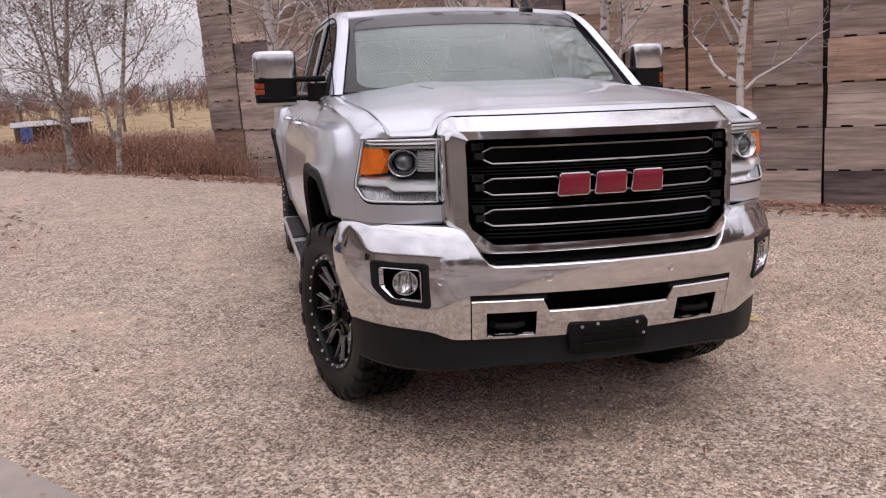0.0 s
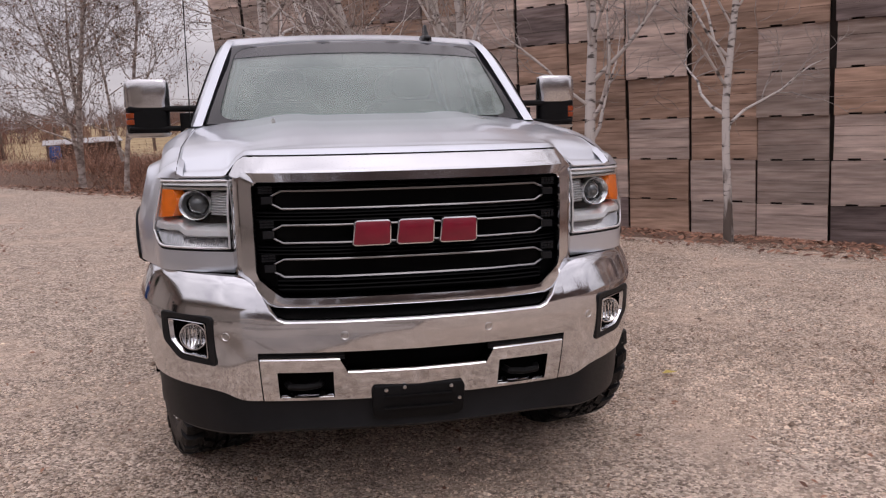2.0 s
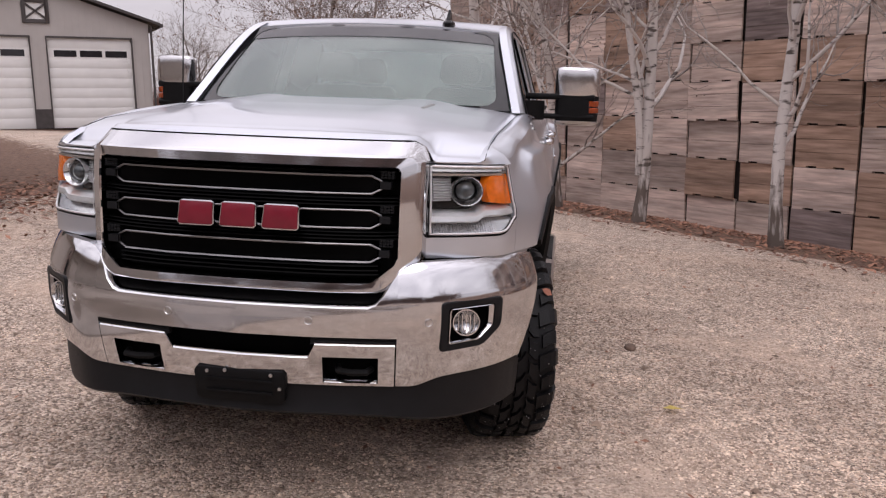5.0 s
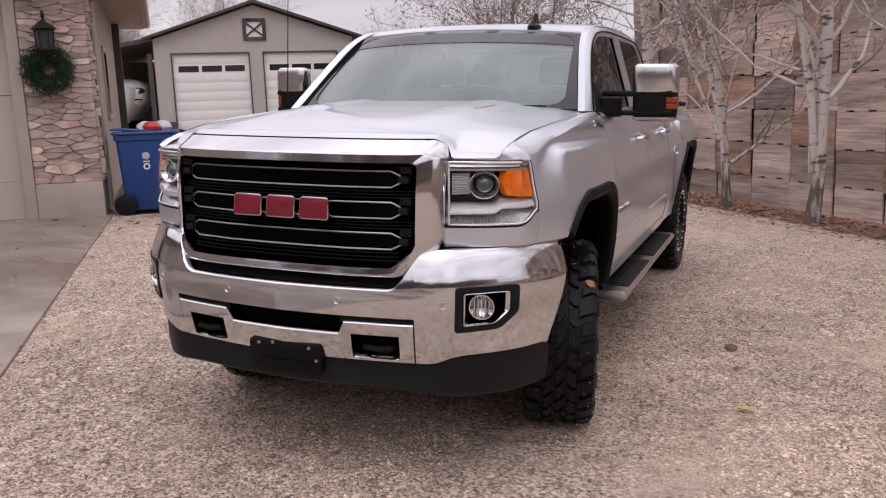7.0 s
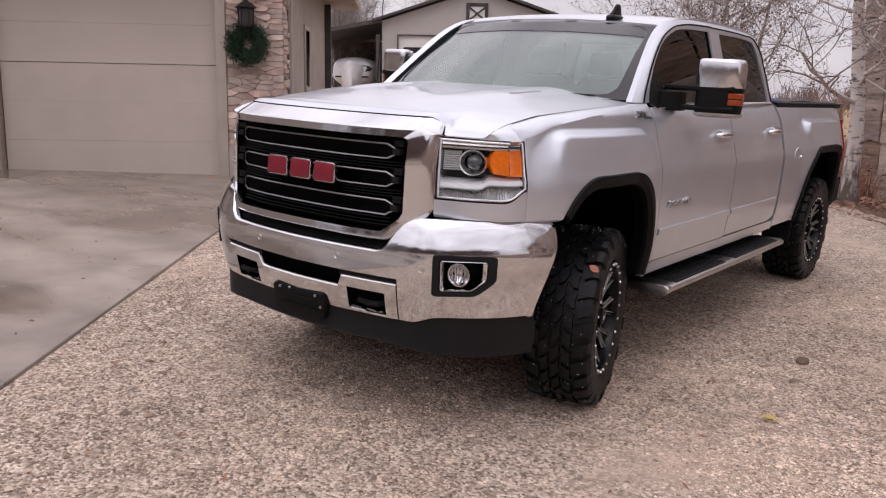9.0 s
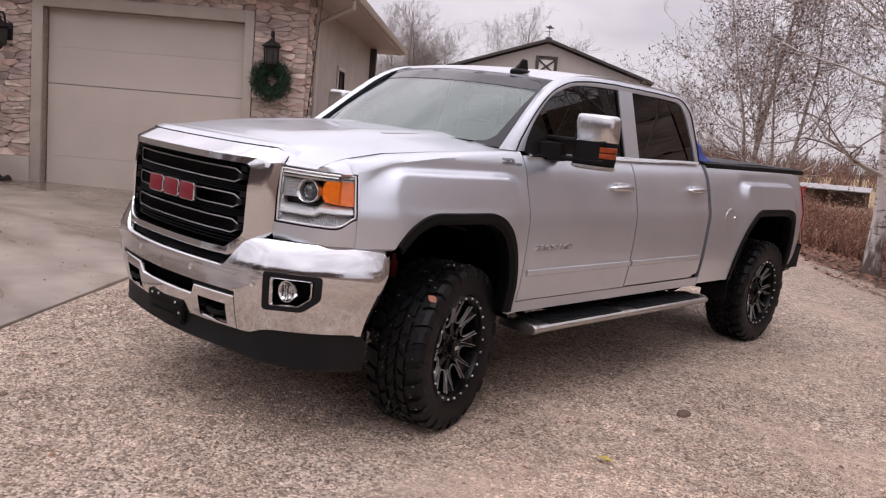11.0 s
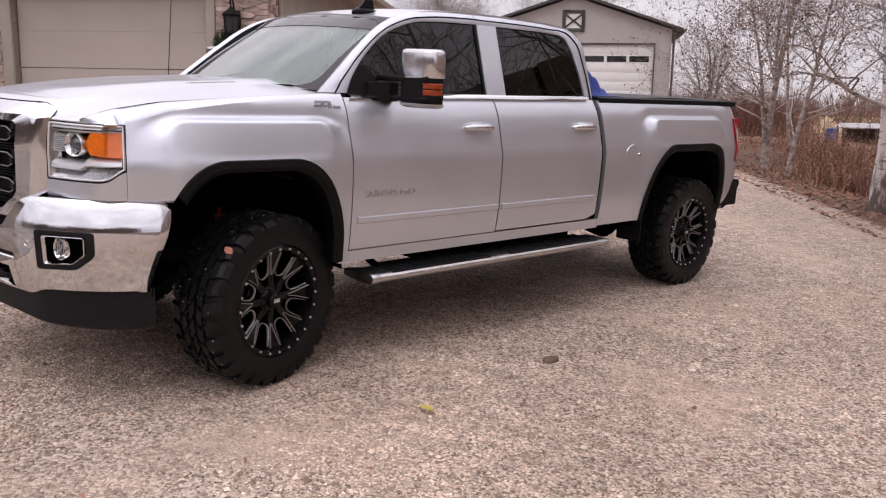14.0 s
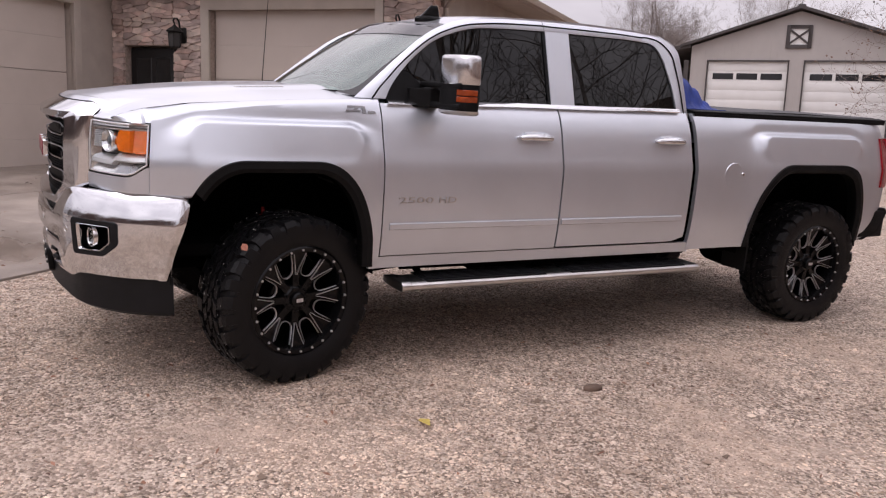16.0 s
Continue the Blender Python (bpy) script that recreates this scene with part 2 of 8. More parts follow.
def part(name, shape, mat, parent=None, label="", bevel=0.0, angle=35):
    me = shape if isinstance(shape, bpy.types.Mesh) else shape.mesh(name, bevel, angle)
    if not me.materials:
        me.materials.append(mat)
    ob = new(name, me)
    ob.parent = parent
    if label:
        ob["label"] = label
    return ob


def thing(name, label, category, m=Matrix(), group="", kind=""):
    ob = new(name)
    ob.matrix_world = m
    ob.empty_display_size = 0.2
    return tagged(ob, label, category, group, kind)


def lettering(words, width, height):
    """Raised letters of the built-in font, stretched to a width and a height."""
    cu = bpy.data.curves.new("letters", "FONT")
    cu.body, cu.size, cu.extrude, cu.resolution_u = words, 1.0, 0.06, 3
    tmp = new("letters", cu)
    bpy.context.view_layer.update()
    me = bpy.data.meshes.new_from_object(tmp.evaluated_get(bpy.context.evaluated_depsgraph_get()))
    bpy.data.objects.remove(tmp)
    co = np.empty(len(me.vertices) * 3)
    me.vertices.foreach_get("co", co)
    co = co.reshape(-1, 3)
    lo, hi = co.min(0), co.max(0)
    co = (co - lo) / (hi - lo) * np.array((width, height, 0.006))
    me.vertices.foreach_set("co", co.ravel())
    me.update()
    return me


def lerp(a, b, t):
    return a + (b - a) * t


def table(pairs, x):
    """Straight-line look-up in (x, value) pairs."""
    if x <= pairs[0][0]:
        return pairs[0][1]
    for (x0, v0), (x1, v1) in zip(pairs, pairs[1:]):
        if x <= x1:
            return lerp(v0, v1, (x - x0) / (x1 - x0))
    return pairs[-1][1]


def smooth(a, b, x):
    t = min(1, max(0, (x - a) / (b - a)))
    return t * t * (3 - 2 * t)


def spline(pts, per=8):
    """Catmull-Rom curve through points of any dimension."""
    out = []
    n = len(pts)
    for i in range(n - 1):
        p0, p1, p2, p3 = (pts[max(0, i - 1)], pts[i], pts[i + 1], pts[min(n - 1, i + 2)])
        for k in range(per):
            t = k / per
            out.append(tuple(0.5 * (2 * b + (c - a) * t + (2 * a - 5 * b + 4 * c - d) * t * t + (3 * b - a - 3 * c + d) * t ** 3) for a, b, c, d in zip(p0, p1, p2, p3)))
    return out + [tuple(pts[-1])]


def rounded(poly, r, n=4):
    """A closed outline with its corners rounded."""
    out = []
    for i, p in enumerate(poly):
        p, a, b = Vector(p), Vector(poly[i - 1]), Vector(poly[(i + 1) % len(poly)])
        s0, s1 = p + (a - p).normalized() * r, p + (b - p).normalized() * r
        out += [tuple(s0 * (1 - t) ** 2 + p * (2 * t * (1 - t)) + s1 * t * t) for t in span(0, 1, n)]
    return out


def dense(poly, n=6):
    out = []
    for (a, b), (c, d) in zip(poly, poly[1:] + poly[:1]):
        out += [(lerp(a, c, k / n), lerp(b, d, k / n)) for k in range(n)]
    return out


# ---- lie of the land ----
WALL_AT, WALL_DIR, WALL_FACE = Vector((7.8, 9.35, 0)), Vector((-0.68, 0.733, 0)).normalized(), Vector((-0.733, -0.68, 0)).normalized()
HOUSE_AT = Vector((-6.18, 4.40, 0))
HOUSE_A = Vector((-math.cos(radians(43)), -math.sin(radians(43)), 0))
HOUSE_N = Vector((math.sin(radians(43)), -math.cos(radians(43)), 0))


def ground_height(x, y):
    """The drive falls from the house to the wall, and falls away faster behind the trees."""
    d = (x - WALL_AT.x) * WALL_FACE.x + (y - WALL_AT.y) * WALL_FACE.y
    z = -0.044 * 9 * math.tanh(x / 9) if abs(x) > 3 else -0.044 * x
    if abs(x) > 3:
        z = -0.044 * math.copysign(3 + 7 * math.tanh((abs(x) - 3) / 7), x)
    k = min(1.0, max(0.0, (8.5 - d) / 8.5))
    return z - 0.92 * k ** 2.1

# ---- the pickup truck: x to its driver's side, y towards its tail, front axle at y = 0 ----
truck = thing("pickup_truck", "lifted silver crew-cab pickup truck parked on gravel with large black wheels", "truck", LEVEL.copy())

PLAN = spline([(0, -1.09), (0.3, -1.075), (0.50, -1.025), (0.565, -0.968), (0.62, -0.922), (0.72, -0.880), (0.81, -0.828), (0.87, -0.775), (0.905, -0.70), (0.945, -0.58), (0.975, -0.42), (0.993, -0.25), (1.0, -0.1)], 8) + [(1.0, 0.1 * k) for k in range(0, 44)] + [(0.992, 4.42), (0.975, 4.52), (0.945, 4.60)]
BUMPER = spline([(0, -1.135), (0.25, -1.118), (0.5, -1.078), (0.66, -1.030), (0.79, -0.930), (0.89, -0.815), (0.955, -0.70), (0.99, -0.60), (1.0, -0.55)], 8)
BUMPER_SIDE = spline([(0.40, -0.10), (0.52, -0.055), (0.60, -0.03), (0.70, -0.009), (0.78, -0.001), (0.83, 0.0), (0.862, -0.003), (0.885, -0.009), (0.93, -0.026), (0.965, -0.043), (0.99, -0.064)], 6)
SIDE = spline([(0.36, -0.07), (0.55, -0.045), (0.62, -0.036), (0.66, -0.028), (0.72, -0.018), (0.80, -0.010), (0.90, -0.004), (1.0, -0.001), (1.08, 0), (1.135, -0.001), (1.155, -0.005), (1.175, -0.012), (1.25, -0.030), (1.32, -0.048), (1.38, -0.068), (1.42, -0.087), (1.45, -0.106), (1.475, -0.128)], 4)


def along(curve, key, value):
    """Place and outward normal on a plan curve where its x (key 0) or y (key 1) has the value; the normal turns evenly."""
    last = len(curve) - 1
    for i in range(last):
        p, q = curve[i], curve[i + 1]
        if min(p[key], q[key]) - 1e-9 <= value <= max(p[key], q[key]) + 1e-9 and p[key] != q[key]:
            t = (value - p[key]) / (q[key] - p[key])
            o, r = curve[max(i - 1, 0)], curve[min(i + 2, last)]
            a, c = (q[0] - o[0], q[1] - o[1]), (r[0] - p[0], r[1] - p[1])
            if i == 0 and key == 0:
                a = (1.0, 0.0)
            la, lc = math.hypot(*a), math.hypot(*c)
            tx, ty = lerp(a[0] / la, c[0] / lc, t), lerp(a[1] / la, c[1] / lc, t)
            l = math.hypot(tx, ty)
            return lerp(p[0], q[0], t), lerp(p[1], q[1], t), ty / l, -tx / l
    p = curve[-1]
    return p[0], p[1], 1, 0


def flare(y, z):
    """The squared bulges with rounded corners over the wheel arches, under a shallow groove."""
    out = 0
    for c, h, top, r, rise in ((-0.09, 0.55, 1.348, 0.20, 0.030), (3.71, 0.59, 1.368, 0.16, 0.044)):
        qx, qz = abs(y - c) - (h - r), z - (top - r)
        ax, az = max(qx, 0.0), max(qz, 0.0)
        d = math.hypot(ax, az) + min(max(qx, qz), 0.0) - r
        lean = (ax / math.hypot(ax, az) if ax + az > 0 else (1.0 if qx > qz else 0.0)) ** 2
        w = lerp(0.028, 0.26, lean)
        k = smooth(0.25 * w, -0.75 * w, d)
        out = max(out, rise * k, key=abs) if k > 0 else out
        if d < 0.09 and k < 1:
            out -= 0.013 * smooth(0.085, 0.01, d) * (1 - k) * (1 - lean) * smooth(1.22, 1.30, z)
    return out


def skin(y, z, extra=0.0):
    x, yy, nx, ny = along(PLAN, 1, y)
    o = table(SIDE, z) + flare(y, z) + extra
    return (x + nx * o, yy + ny * o, z)


def skin_front(x, z, extra=0.0):
    px, py, nx, ny = along(PLAN, 0, x)
    o = table([(0.9, -0.02), (1.0, 0), (1.2, 0), (1.30, -0.012), (1.40, -0.05)], z) + extra
    return (px + nx * o, py + ny * o, z)


def bump(x, z, extra=0.0):
    px, py, nx, ny = along(BUMPER, 0, x)
    o = table(BUMPER_SIDE, z) + extra
    return (px + nx * o, py + ny * o, z)


def both(name, shape, mat, parent=None, label="", bevel=0.0, angle=35):
    a = part(name, shape, mat, parent or truck, label, bevel, angle)
    b = part(name, shape.mirrored(), mat, parent or truck, label, bevel, angle)
    return a, b


def span(a, b, n):
    return [lerp(a, b, k / n) for k in range(n + 1)]


def panel(ys, lo, hi, rows, extra=0.0, thick=0.03, f=skin):
    """A body panel over stations ys between the heights lo(y) and hi(y)."""
    if rows == 0:
        g = [[f(y, z, extra) for z in span(lo(y), 1.325, 14) + span(1.325, 1.382, 10)[1:] + span(1.382, hi(y), 6)[1:]] for y in ys]
    else:
        g = [[f(y, z, extra) for z in span(lo(y), hi(y), rows)] for y in ys]
    return Shape().sheet(g, (-thick, 0, 0))


def arch(c, half, top, r, foot):
    """Lower edge of a panel over a wheel: a squared arch with rounded shoulders."""
    def lo(y):
        d = abs(y - c)
        if d >= half:
            return foot
        if d <= half - r:
            return top
        k = (d - (half - r)) / r
        return max(foot, top - (top - foot) * (1 - math.sqrt(max(0, 1 - k ** 2.4))))
    return lo


front_lo = arch(-0.085, 0.50, 1.155, 0.34, 0.60)
rear_lo = arch(3.74, 0.60, 1.165, 0.36, 0.60)
HOODLINE = [(-0.86, 0.795, 1.320), (-0.78, 0.797, 1.354), (-0.70, 0.80, 1.376), (-0.5, 0.812, 1.409), (-0.2, 0.822, 1.432), (0.1, 0.832, 1.452), (0.46, 0.842, 1.474)]


def hood_edge(y):
    return table([(a, b) for a, b, c in HOODLINE], y), table([(a, c) for a, b, c in HOODLINE], y)


# fenders: side and rolled top up to the hood
def fender_top(y):
    return table([(-0.9, 1.30), (-0.66, 1.328), (-0.5, 1.372), (-0.2, 1.412), (0.1, 1.434), (0.46, 1.450)], y)


def fender_cols(ys, lo):
    g = []
    for y in ys:
        top = fender_top(y)
        a, b = min(1.305, top - 0.05), min(1.368, top - 0.008)
        col = [skin(y, z) for z in span(lo(y), a, 10) + span(a, b, 10)[1:] + span(b, top, 3)[1:]]
        p = Vector(col[-1])
        hx, hz = hood_edge(y)
        q = Vector((hx, p.y, hz))
        for k in span(0, 1, 6)[1:]:
            r = p.lerp(q, k)
            r.z += 0.016 * math.sin(math.pi * k) * (1 - 0.4 * k)
            col.append(tuple(r))
        g.append(col)
    return g


ys = sorted(set(span(-0.688, -0.585, 8) + span(-0.585, -0.2, 24) + span(-0.2, 0.1, 6) + span(0.1, 0.414, 22) + span(0.414, 0.453, 3)))
fender = fender_cols(ys, lambda y: max(front_lo(y), 0.985) if y < -0.5 else front_lo(y))
# nose of the fender, from the lamp's upper edge to the hood
nose = []
for y in span(-0.835, -0.690, 14):
    x = along(PLAN, 1, y)[0]
    p = Vector(skin_front(x, 1.310) if x < 0.90 else skin(y, 1.310))
    hx, hz = hood_edge(y)
    q = Vector((min(hx, x - 0.004), y, hz))
    col = []
    for k in span(0, 1, 6):
        r = p.lerp(q, k)
        r.z += 0.016 * math.sin(math.pi * k) * (1 - 0.4 * k)
        col.append(tuple(r))
    nose.append([col[0]] * (len(fender[0]) - len(col)) + col)
both("fender", Shape().sheet(nose + fender, (-0.02, 0, -0.012)), M_PAINT)
# corner strip under the headlamp
def lamp_point(k, z, depth=0.0):
    """k from 0 (grille side) to 1 (fender side) along the front corner."""
    return skin_front(lerp(0.618, 0.876, k / 0.80), z, -depth) if k < 0.80 else skin(lerp(along(PLAN, 0, 0.876)[1], -0.690, (k - 0.80) / 0.20), z, -depth)


def lamp_lo(k):
    return 1.060 + 0.05 * smooth(0.72, 1.0, k) ** 1.5


low = [[skin_front(x, z) for z in span(0.985, 1.058, 5)] for x in (0.596, 0.610)] + [[lamp_point(k, z) for z in span(0.985, lamp_lo(k) - 0.002, 5)] for k in span(0, 1, 26)]
both("corner_panel", Shape().sheet(low, (-0.02, 0.02, 0)), M_PAINT)


# hood
def hood_point(u, v):
    """u across (-1 to 1), v from the nose to the windshield."""
    a = abs(u)
    y_end = 0.30 + 0.15 * a ** 2
    ye = lerp(-0.93, y_end, v)
    hx, hz = hood_edge(ye)
    x = u * (hx - 0.004)
    y_nose = along(PLAN, 0, min(0.80, a * 0.795))[1] + 0.035
    y = lerp(y_nose, y_end, v)
    zc = table([(0, 1.386), (0.02, 1.396), (0.05, 1.407), (0.09, 1.417), (0.25, 1.446), (0.6, 1.492), (1, 1.522)], v)
    ze = lerp(1.335, hood_edge(y)[1], smooth(0, 0.12, v)) if v < 0.12 else hood_edge(y)[1]
    z = ze + (zc - ze) * (1 - a ** lerp(4.0, 3.2, smooth(0, 0.35, v)))
    z += 0.012 * smooth(0.68, 0.50, a) * smooth(0.1, 0.45, v) - 0.009 * smooth(0.44, 0.30, a) * smooth(0.2, 0.6, v)
    return (x, y, z)


def hood_front(u):
    """The hood's front edge: along the top of the chrome surround, then down to the upper edge of the lamps."""
    x = abs(hood_point(u, 0)[0])
    z = table([(0.548, 1.391), (0.562, 1.388), (0.592, 1.366), (0.618, 1.329), (0.635, 1.3205), (0.66, 1.3195)], x)
    lamp_y = skin_front(x, 1.3195)[1]
    y = lerp(along(PLAN, 0, x)[1] + 0.084, lamp_y, smooth(0.590, 0.632, x))
    return Vector((math.copysign(x, u), y, z))


def hood_column(u):
    """The hood from its folded front edge to the windshield."""
    f, p = hood_front(u), Vector(hood_point(u, 0))
    col = [tuple(f + Vector((0, 0.010, -0.016))), tuple(f + Vector((0, 0.001, -0.005)))]
    for v in span(0, 0.2, 18) + span(0.2, 1, 34)[1:]:
        q = Vector(hood_point(u, v)) + (f - p) * (1 - smooth(0, 0.20, v))
        q.z += 0.006 * math.sin(math.pi * min(1.0, v / 0.05)) * smooth(0.0, 0.02, v)
        col.append(tuple(q))
    return col


hood = part("hood", Shape().sheet([hood_column(u) for u in sorted(set(span(-1, 1, 56) + span(-0.82, -0.66, 20) + span(0.66, 0.82, 20)))], (0, 0.004, -0.012)), M_PAINT, truck, "", 0, 50)
for s in (1, -1):
    bars = Shape()
    for k in range(9):
        v0 = 0.60 + 0.022 * k
        tile = [[Vector(hood_point(s * u, v)) + Vector((0, 0, 0.002)) for v in (v0, v0 + 0.008, v0 + 0.016)] for u in (0.556, 0.566, 0.576)]
        bars.sheet([[tuple(p) for p in c] for c in tile], (0, 0, -0.004))
    part("hood_badge", bars, M_BRUSHED, hood, "small silver raised badge")


seam = Shape()
for s in (1, -1):
    seam.tube([(s * (hood_edge(y)[0] + 0.001), y, hood_edge(y)[1] - 0.001) for y in span(-0.84, 0.44, 30)], 0.0016, 6)
seam.tube([tuple(hood_front(u) + Vector((0, -0.004, -0.003))) for u in span(-0.785, 0.785, 60)], 0.0036, 6)
part("hood_seam", seam, M_DEEP, hood, "dark shut line")


# doors
def door(y0, y1, name):
    ys = span(y0, y1, 24)
    lo = (lambda y: 0.655) if name == "front_door" else (lambda y: 0.66 + 0.03 * smooth(2.45, 2.60, y) ** 2)
    return both(name, panel(ys, lo, lambda y: table([(0.45, 1.452), (1.6, 1.468), (2.6, 1.478)], y), 22), M_PAINT)


doors_f = door(0.460, 1.583, "front_door")
doors_r = door(1.594, 2.592, "rear_door")
both("rocker", panel(span(0.40, 2.66, 20), lambda y: 0.585, lambda y: 0.648, 3, -0.004), M_PAINT)
for s, (df, dr) in zip((1, -1), zip(doors_f, doors_r)):
    for ob, y0, y1, hy in ((df, 0.50, 1.575, 1.395), (dr, 1.605, 2.54, 2.405)):
        mould = Shape().sheet([[skin(y, z, e) for z, e in ((0.795, 0.002), (0.80, 0.012), (0.828, 0.012), (0.833, 0.002))] for y in span(y0, y1, 12)], (-0.008, 0, 0))
        part("side_moulding", mould if s > 0 else mould.mirrored(), M_PAINT, ob, "silver rub strip", 0)
        x0 = skin(hy, 1.30)[0]
        h = Shape().tube([(x0 + o, hy + d, 1.302 - 0.006 * abs(d) / 0.11) for d, o in ((-0.115, 0.004), (-0.10, 0.026), (-0.05, 0.036), (0.05, 0.036), (0.10, 0.026), (0.115, 0.004))], [0.012, 0.018, 0.020, 0.020, 0.018, 0.012], 10)
        h.rings([[(x0 + o, hy + d, z) for o, z in ((-0.004, 1.290), (0.030, 1.292), (0.040, 1.304), (0.034, 1.320), (0.010, 1.330), (-0.004, 1.330))] for d in (-0.075, -0.06, 0.06, 0.075)])
        cup = Shape().lathe([(0.0, 0.001), (0.045, 0.003), (0.055, -0.004)], 20, Matrix.Translation((x0 + 0.003, hy, 1.280)), "x")
        part("door_handle", h if s > 0 else h.mirrored(), M_CHROME, ob, "chrome pull handle", 0.003)
        part("handle_cup", cup if s > 0 else cup.mirrored(), M_BRUSHED, ob)
    for word, y0, wide_w in (("2500", 0.545, 0.205), ("HD", 0.785, 0.105)):
        me_w = lettering(word, wide_w, 0.032)
        turn = Matrix(((0, 0, 1, 0), (1, 0, 0, 0), (0, 1, 0, 0), (0, 0, 0, 1))) if s > 0 else Matrix(((0, 0, -1, 0), (-1, 0, 0, 0), (0, 1, 0, 0), (0, 0, 0, 1)))
        ob_w = part("badge_lettering", me_w, M_BRUSHED, df, "grey metal raised lettering")
        ob_w.matrix_local = Matrix.Translation((s * (skin(y0, 0.955)[0] + 0.001), y0 if s > 0 else y0 + wide_w, 0.940)) @ turn
both("fender_badge", Shape().prism([(0.262, 1.404), (0.340, 1.404), (0.345, 1.414), (0.267, 1.414)], lambda a, b, d: (skin(a, b)[0] + d, a, b), (-0.01, 0.006)).prism([(0.272, 1.424), (0.350, 1.424), (0.353, 1.434), (0.276, 1.434)], lambda a, b, d: (skin(a, b)[0] + d, a, b), (-0.01, 0.006)).prism([(0.304, 1.414), (0.322, 1.414), (0.336, 1.424), (0.318, 1.424)], lambda a, b, d: (skin(a, b)[0] + d, a, b), (-0.01, 0.006)).prism([(0.352, 1.398), (0.372, 1.398), (0.368, 1.432), (0.350, 1.432)], lambda a, b, d: (skin(a, b)[0] + d, a, b), (-0.01, 0.006)).prism([(0.382, 1.398), (0.425, 1.398), (0.42, 1.410), (0.382, 1.410)], lambda a, b, d: (skin(a, b)[0] + d, a, b), (-0.01, 0.006)), M_DARKSATIN, None, "grey metal off-road badge")


# greenhouse
def cabin(y, z, extra=0.0):
    return (0.872 - 0.30 * (z - 1.47) + extra, y, z)


WIN_F = spline([(0.50, 1.475), (0.55, 1.56), (0.66, 1.68), (0.82, 1.80), (1.03, 1.875), (1.25, 1.897), (1.545, 1.905)], 6)
ROOF = spline([(0.33, 1.475), (0.45, 1.575), (0.62, 1.715), (0.80, 1.845), (1.0, 1.925), (1.3, 1.962), (1.8, 1.975), (2.3, 1.962), (2.50, 1.935), (2.575, 1.88), (2.61, 1.75), (2.63, 1.478)], 6)


def up_at(curve, y):
    return table(curve, y)


def rail(y):
    return min(up_at([p for p in ROOF if p[0] < 2.52], y), 1.98)


frame_s = Shape()
# A pillar and the rail over the front window, as a band from window edge to roof edge
n = 30
wa = [WIN_F[round(k * (len(WIN_F) - 1) / n)] for k in range(n + 1)]
ra_src = [p for p in ROOF if p[0] <= 1.55]
ra = [ra_src[round(k * (len(ra_src) - 1) / n)] for k in range(n + 1)]
frame_s.sheet([[cabin(lerp(a[0], b[0], t), lerp(a[1], b[1], t), 0.012 * math.sin(math.pi * t) - (0.02 * t)) for t in span(0, 1, 4)] for a, b in zip(wa, ra)], (-0.04, 0.02, 0))
# rail over the rear window, pillars
frame_s.sheet([[cabin(y, lerp(1.905 - 0.012 * smooth(2.1, 2.45, y), rail(y), t), 0.012 * math.sin(math.pi * t) - 0.02 * t) for t in span(0, 1, 4)] for y in span(1.545, 2.285, 14)], (-0.04, 0, 0))
frame_s.sheet([[cabin(y, z, 0.004) for z in span(1.47, 1.905, 10)] for y in (1.552, 1.60, 1.66, 1.72)], (-0.04, 0, 0))
rear_edge = lambda z: table([(1.47, 2.525), (1.62, 2.505), (1.78, 2.465), (1.85, 2.42), (1.893, 2.30)], z)
# rear pillar, from the window's rounded corner out to the roof's rounded corner
inner = spline([(2.28, 1.898), (2.34, 1.895), (2.385, 1.880), (2.415, 1.855), (2.435, 1.825), (2.455, 1.79), (2.468, 1.75), (2.505, 1.62), (2.525, 1.47)], 4)
outer = spline([(2.28, rail(2.28)), (2.37, rail(2.37)), (2.46, rail(2.46)), (2.53, 1.913), (2.578, 1.884), (2.604, 1.85), (2.615, 1.80), (2.625, 1.66), (2.632, 1.47)], 4)
frame_s.sheet([[cabin(lerp(a[0], b[0], t), lerp(a[1], b[1], t), 0.010 * math.sin(math.pi * t) - 0.022 * t) for t in span(0, 1, 5)] for a, b in zip(inner, outer)], (-0.04, 0, 0))
both("cab_frame", frame_s, M_PAINT, None, "", 0, 40)
door_cut = Shape().tube([cabin(lerp(a[0], b[0], 0.46), lerp(a[1], b[1], 0.46), 0.006) for a, b in zip(wa, ra)] + [cabin(y, lerp(1.900 - 0.012 * smooth(2.1, 2.45, y), rail(y), 0.46), 0.005) for y in span(1.60, 2.28, 8)] + [cabin(lerp(a[0], b[0], 0.5), lerp(a[1], b[1], 0.5), 0.002) for a, b in zip(inner[2:], outer[2:])], 0.0042, 6)
both("door_seam", door_cut, M_DEEP, None, "dark shut line round the doors")
both("window_trim", Shape().sheet([[skin(y, 1.452 + 0.016 * smooth(0.45, 1.6, y) + 0.01 * smooth(1.6, 2.6, y) + dz, e + 0.012) for dz, e in ((-0.002, 0.010), (0.003, 0.0125), (0.012, 0.007), (0.020, -0.004))] for y in span(0.50, 2.53, 20)], (-0.02, 0, 0)), M_CHROME, None, "bright chrome belt moulding")


def win_front(y):
    return table(WIN_F, y)


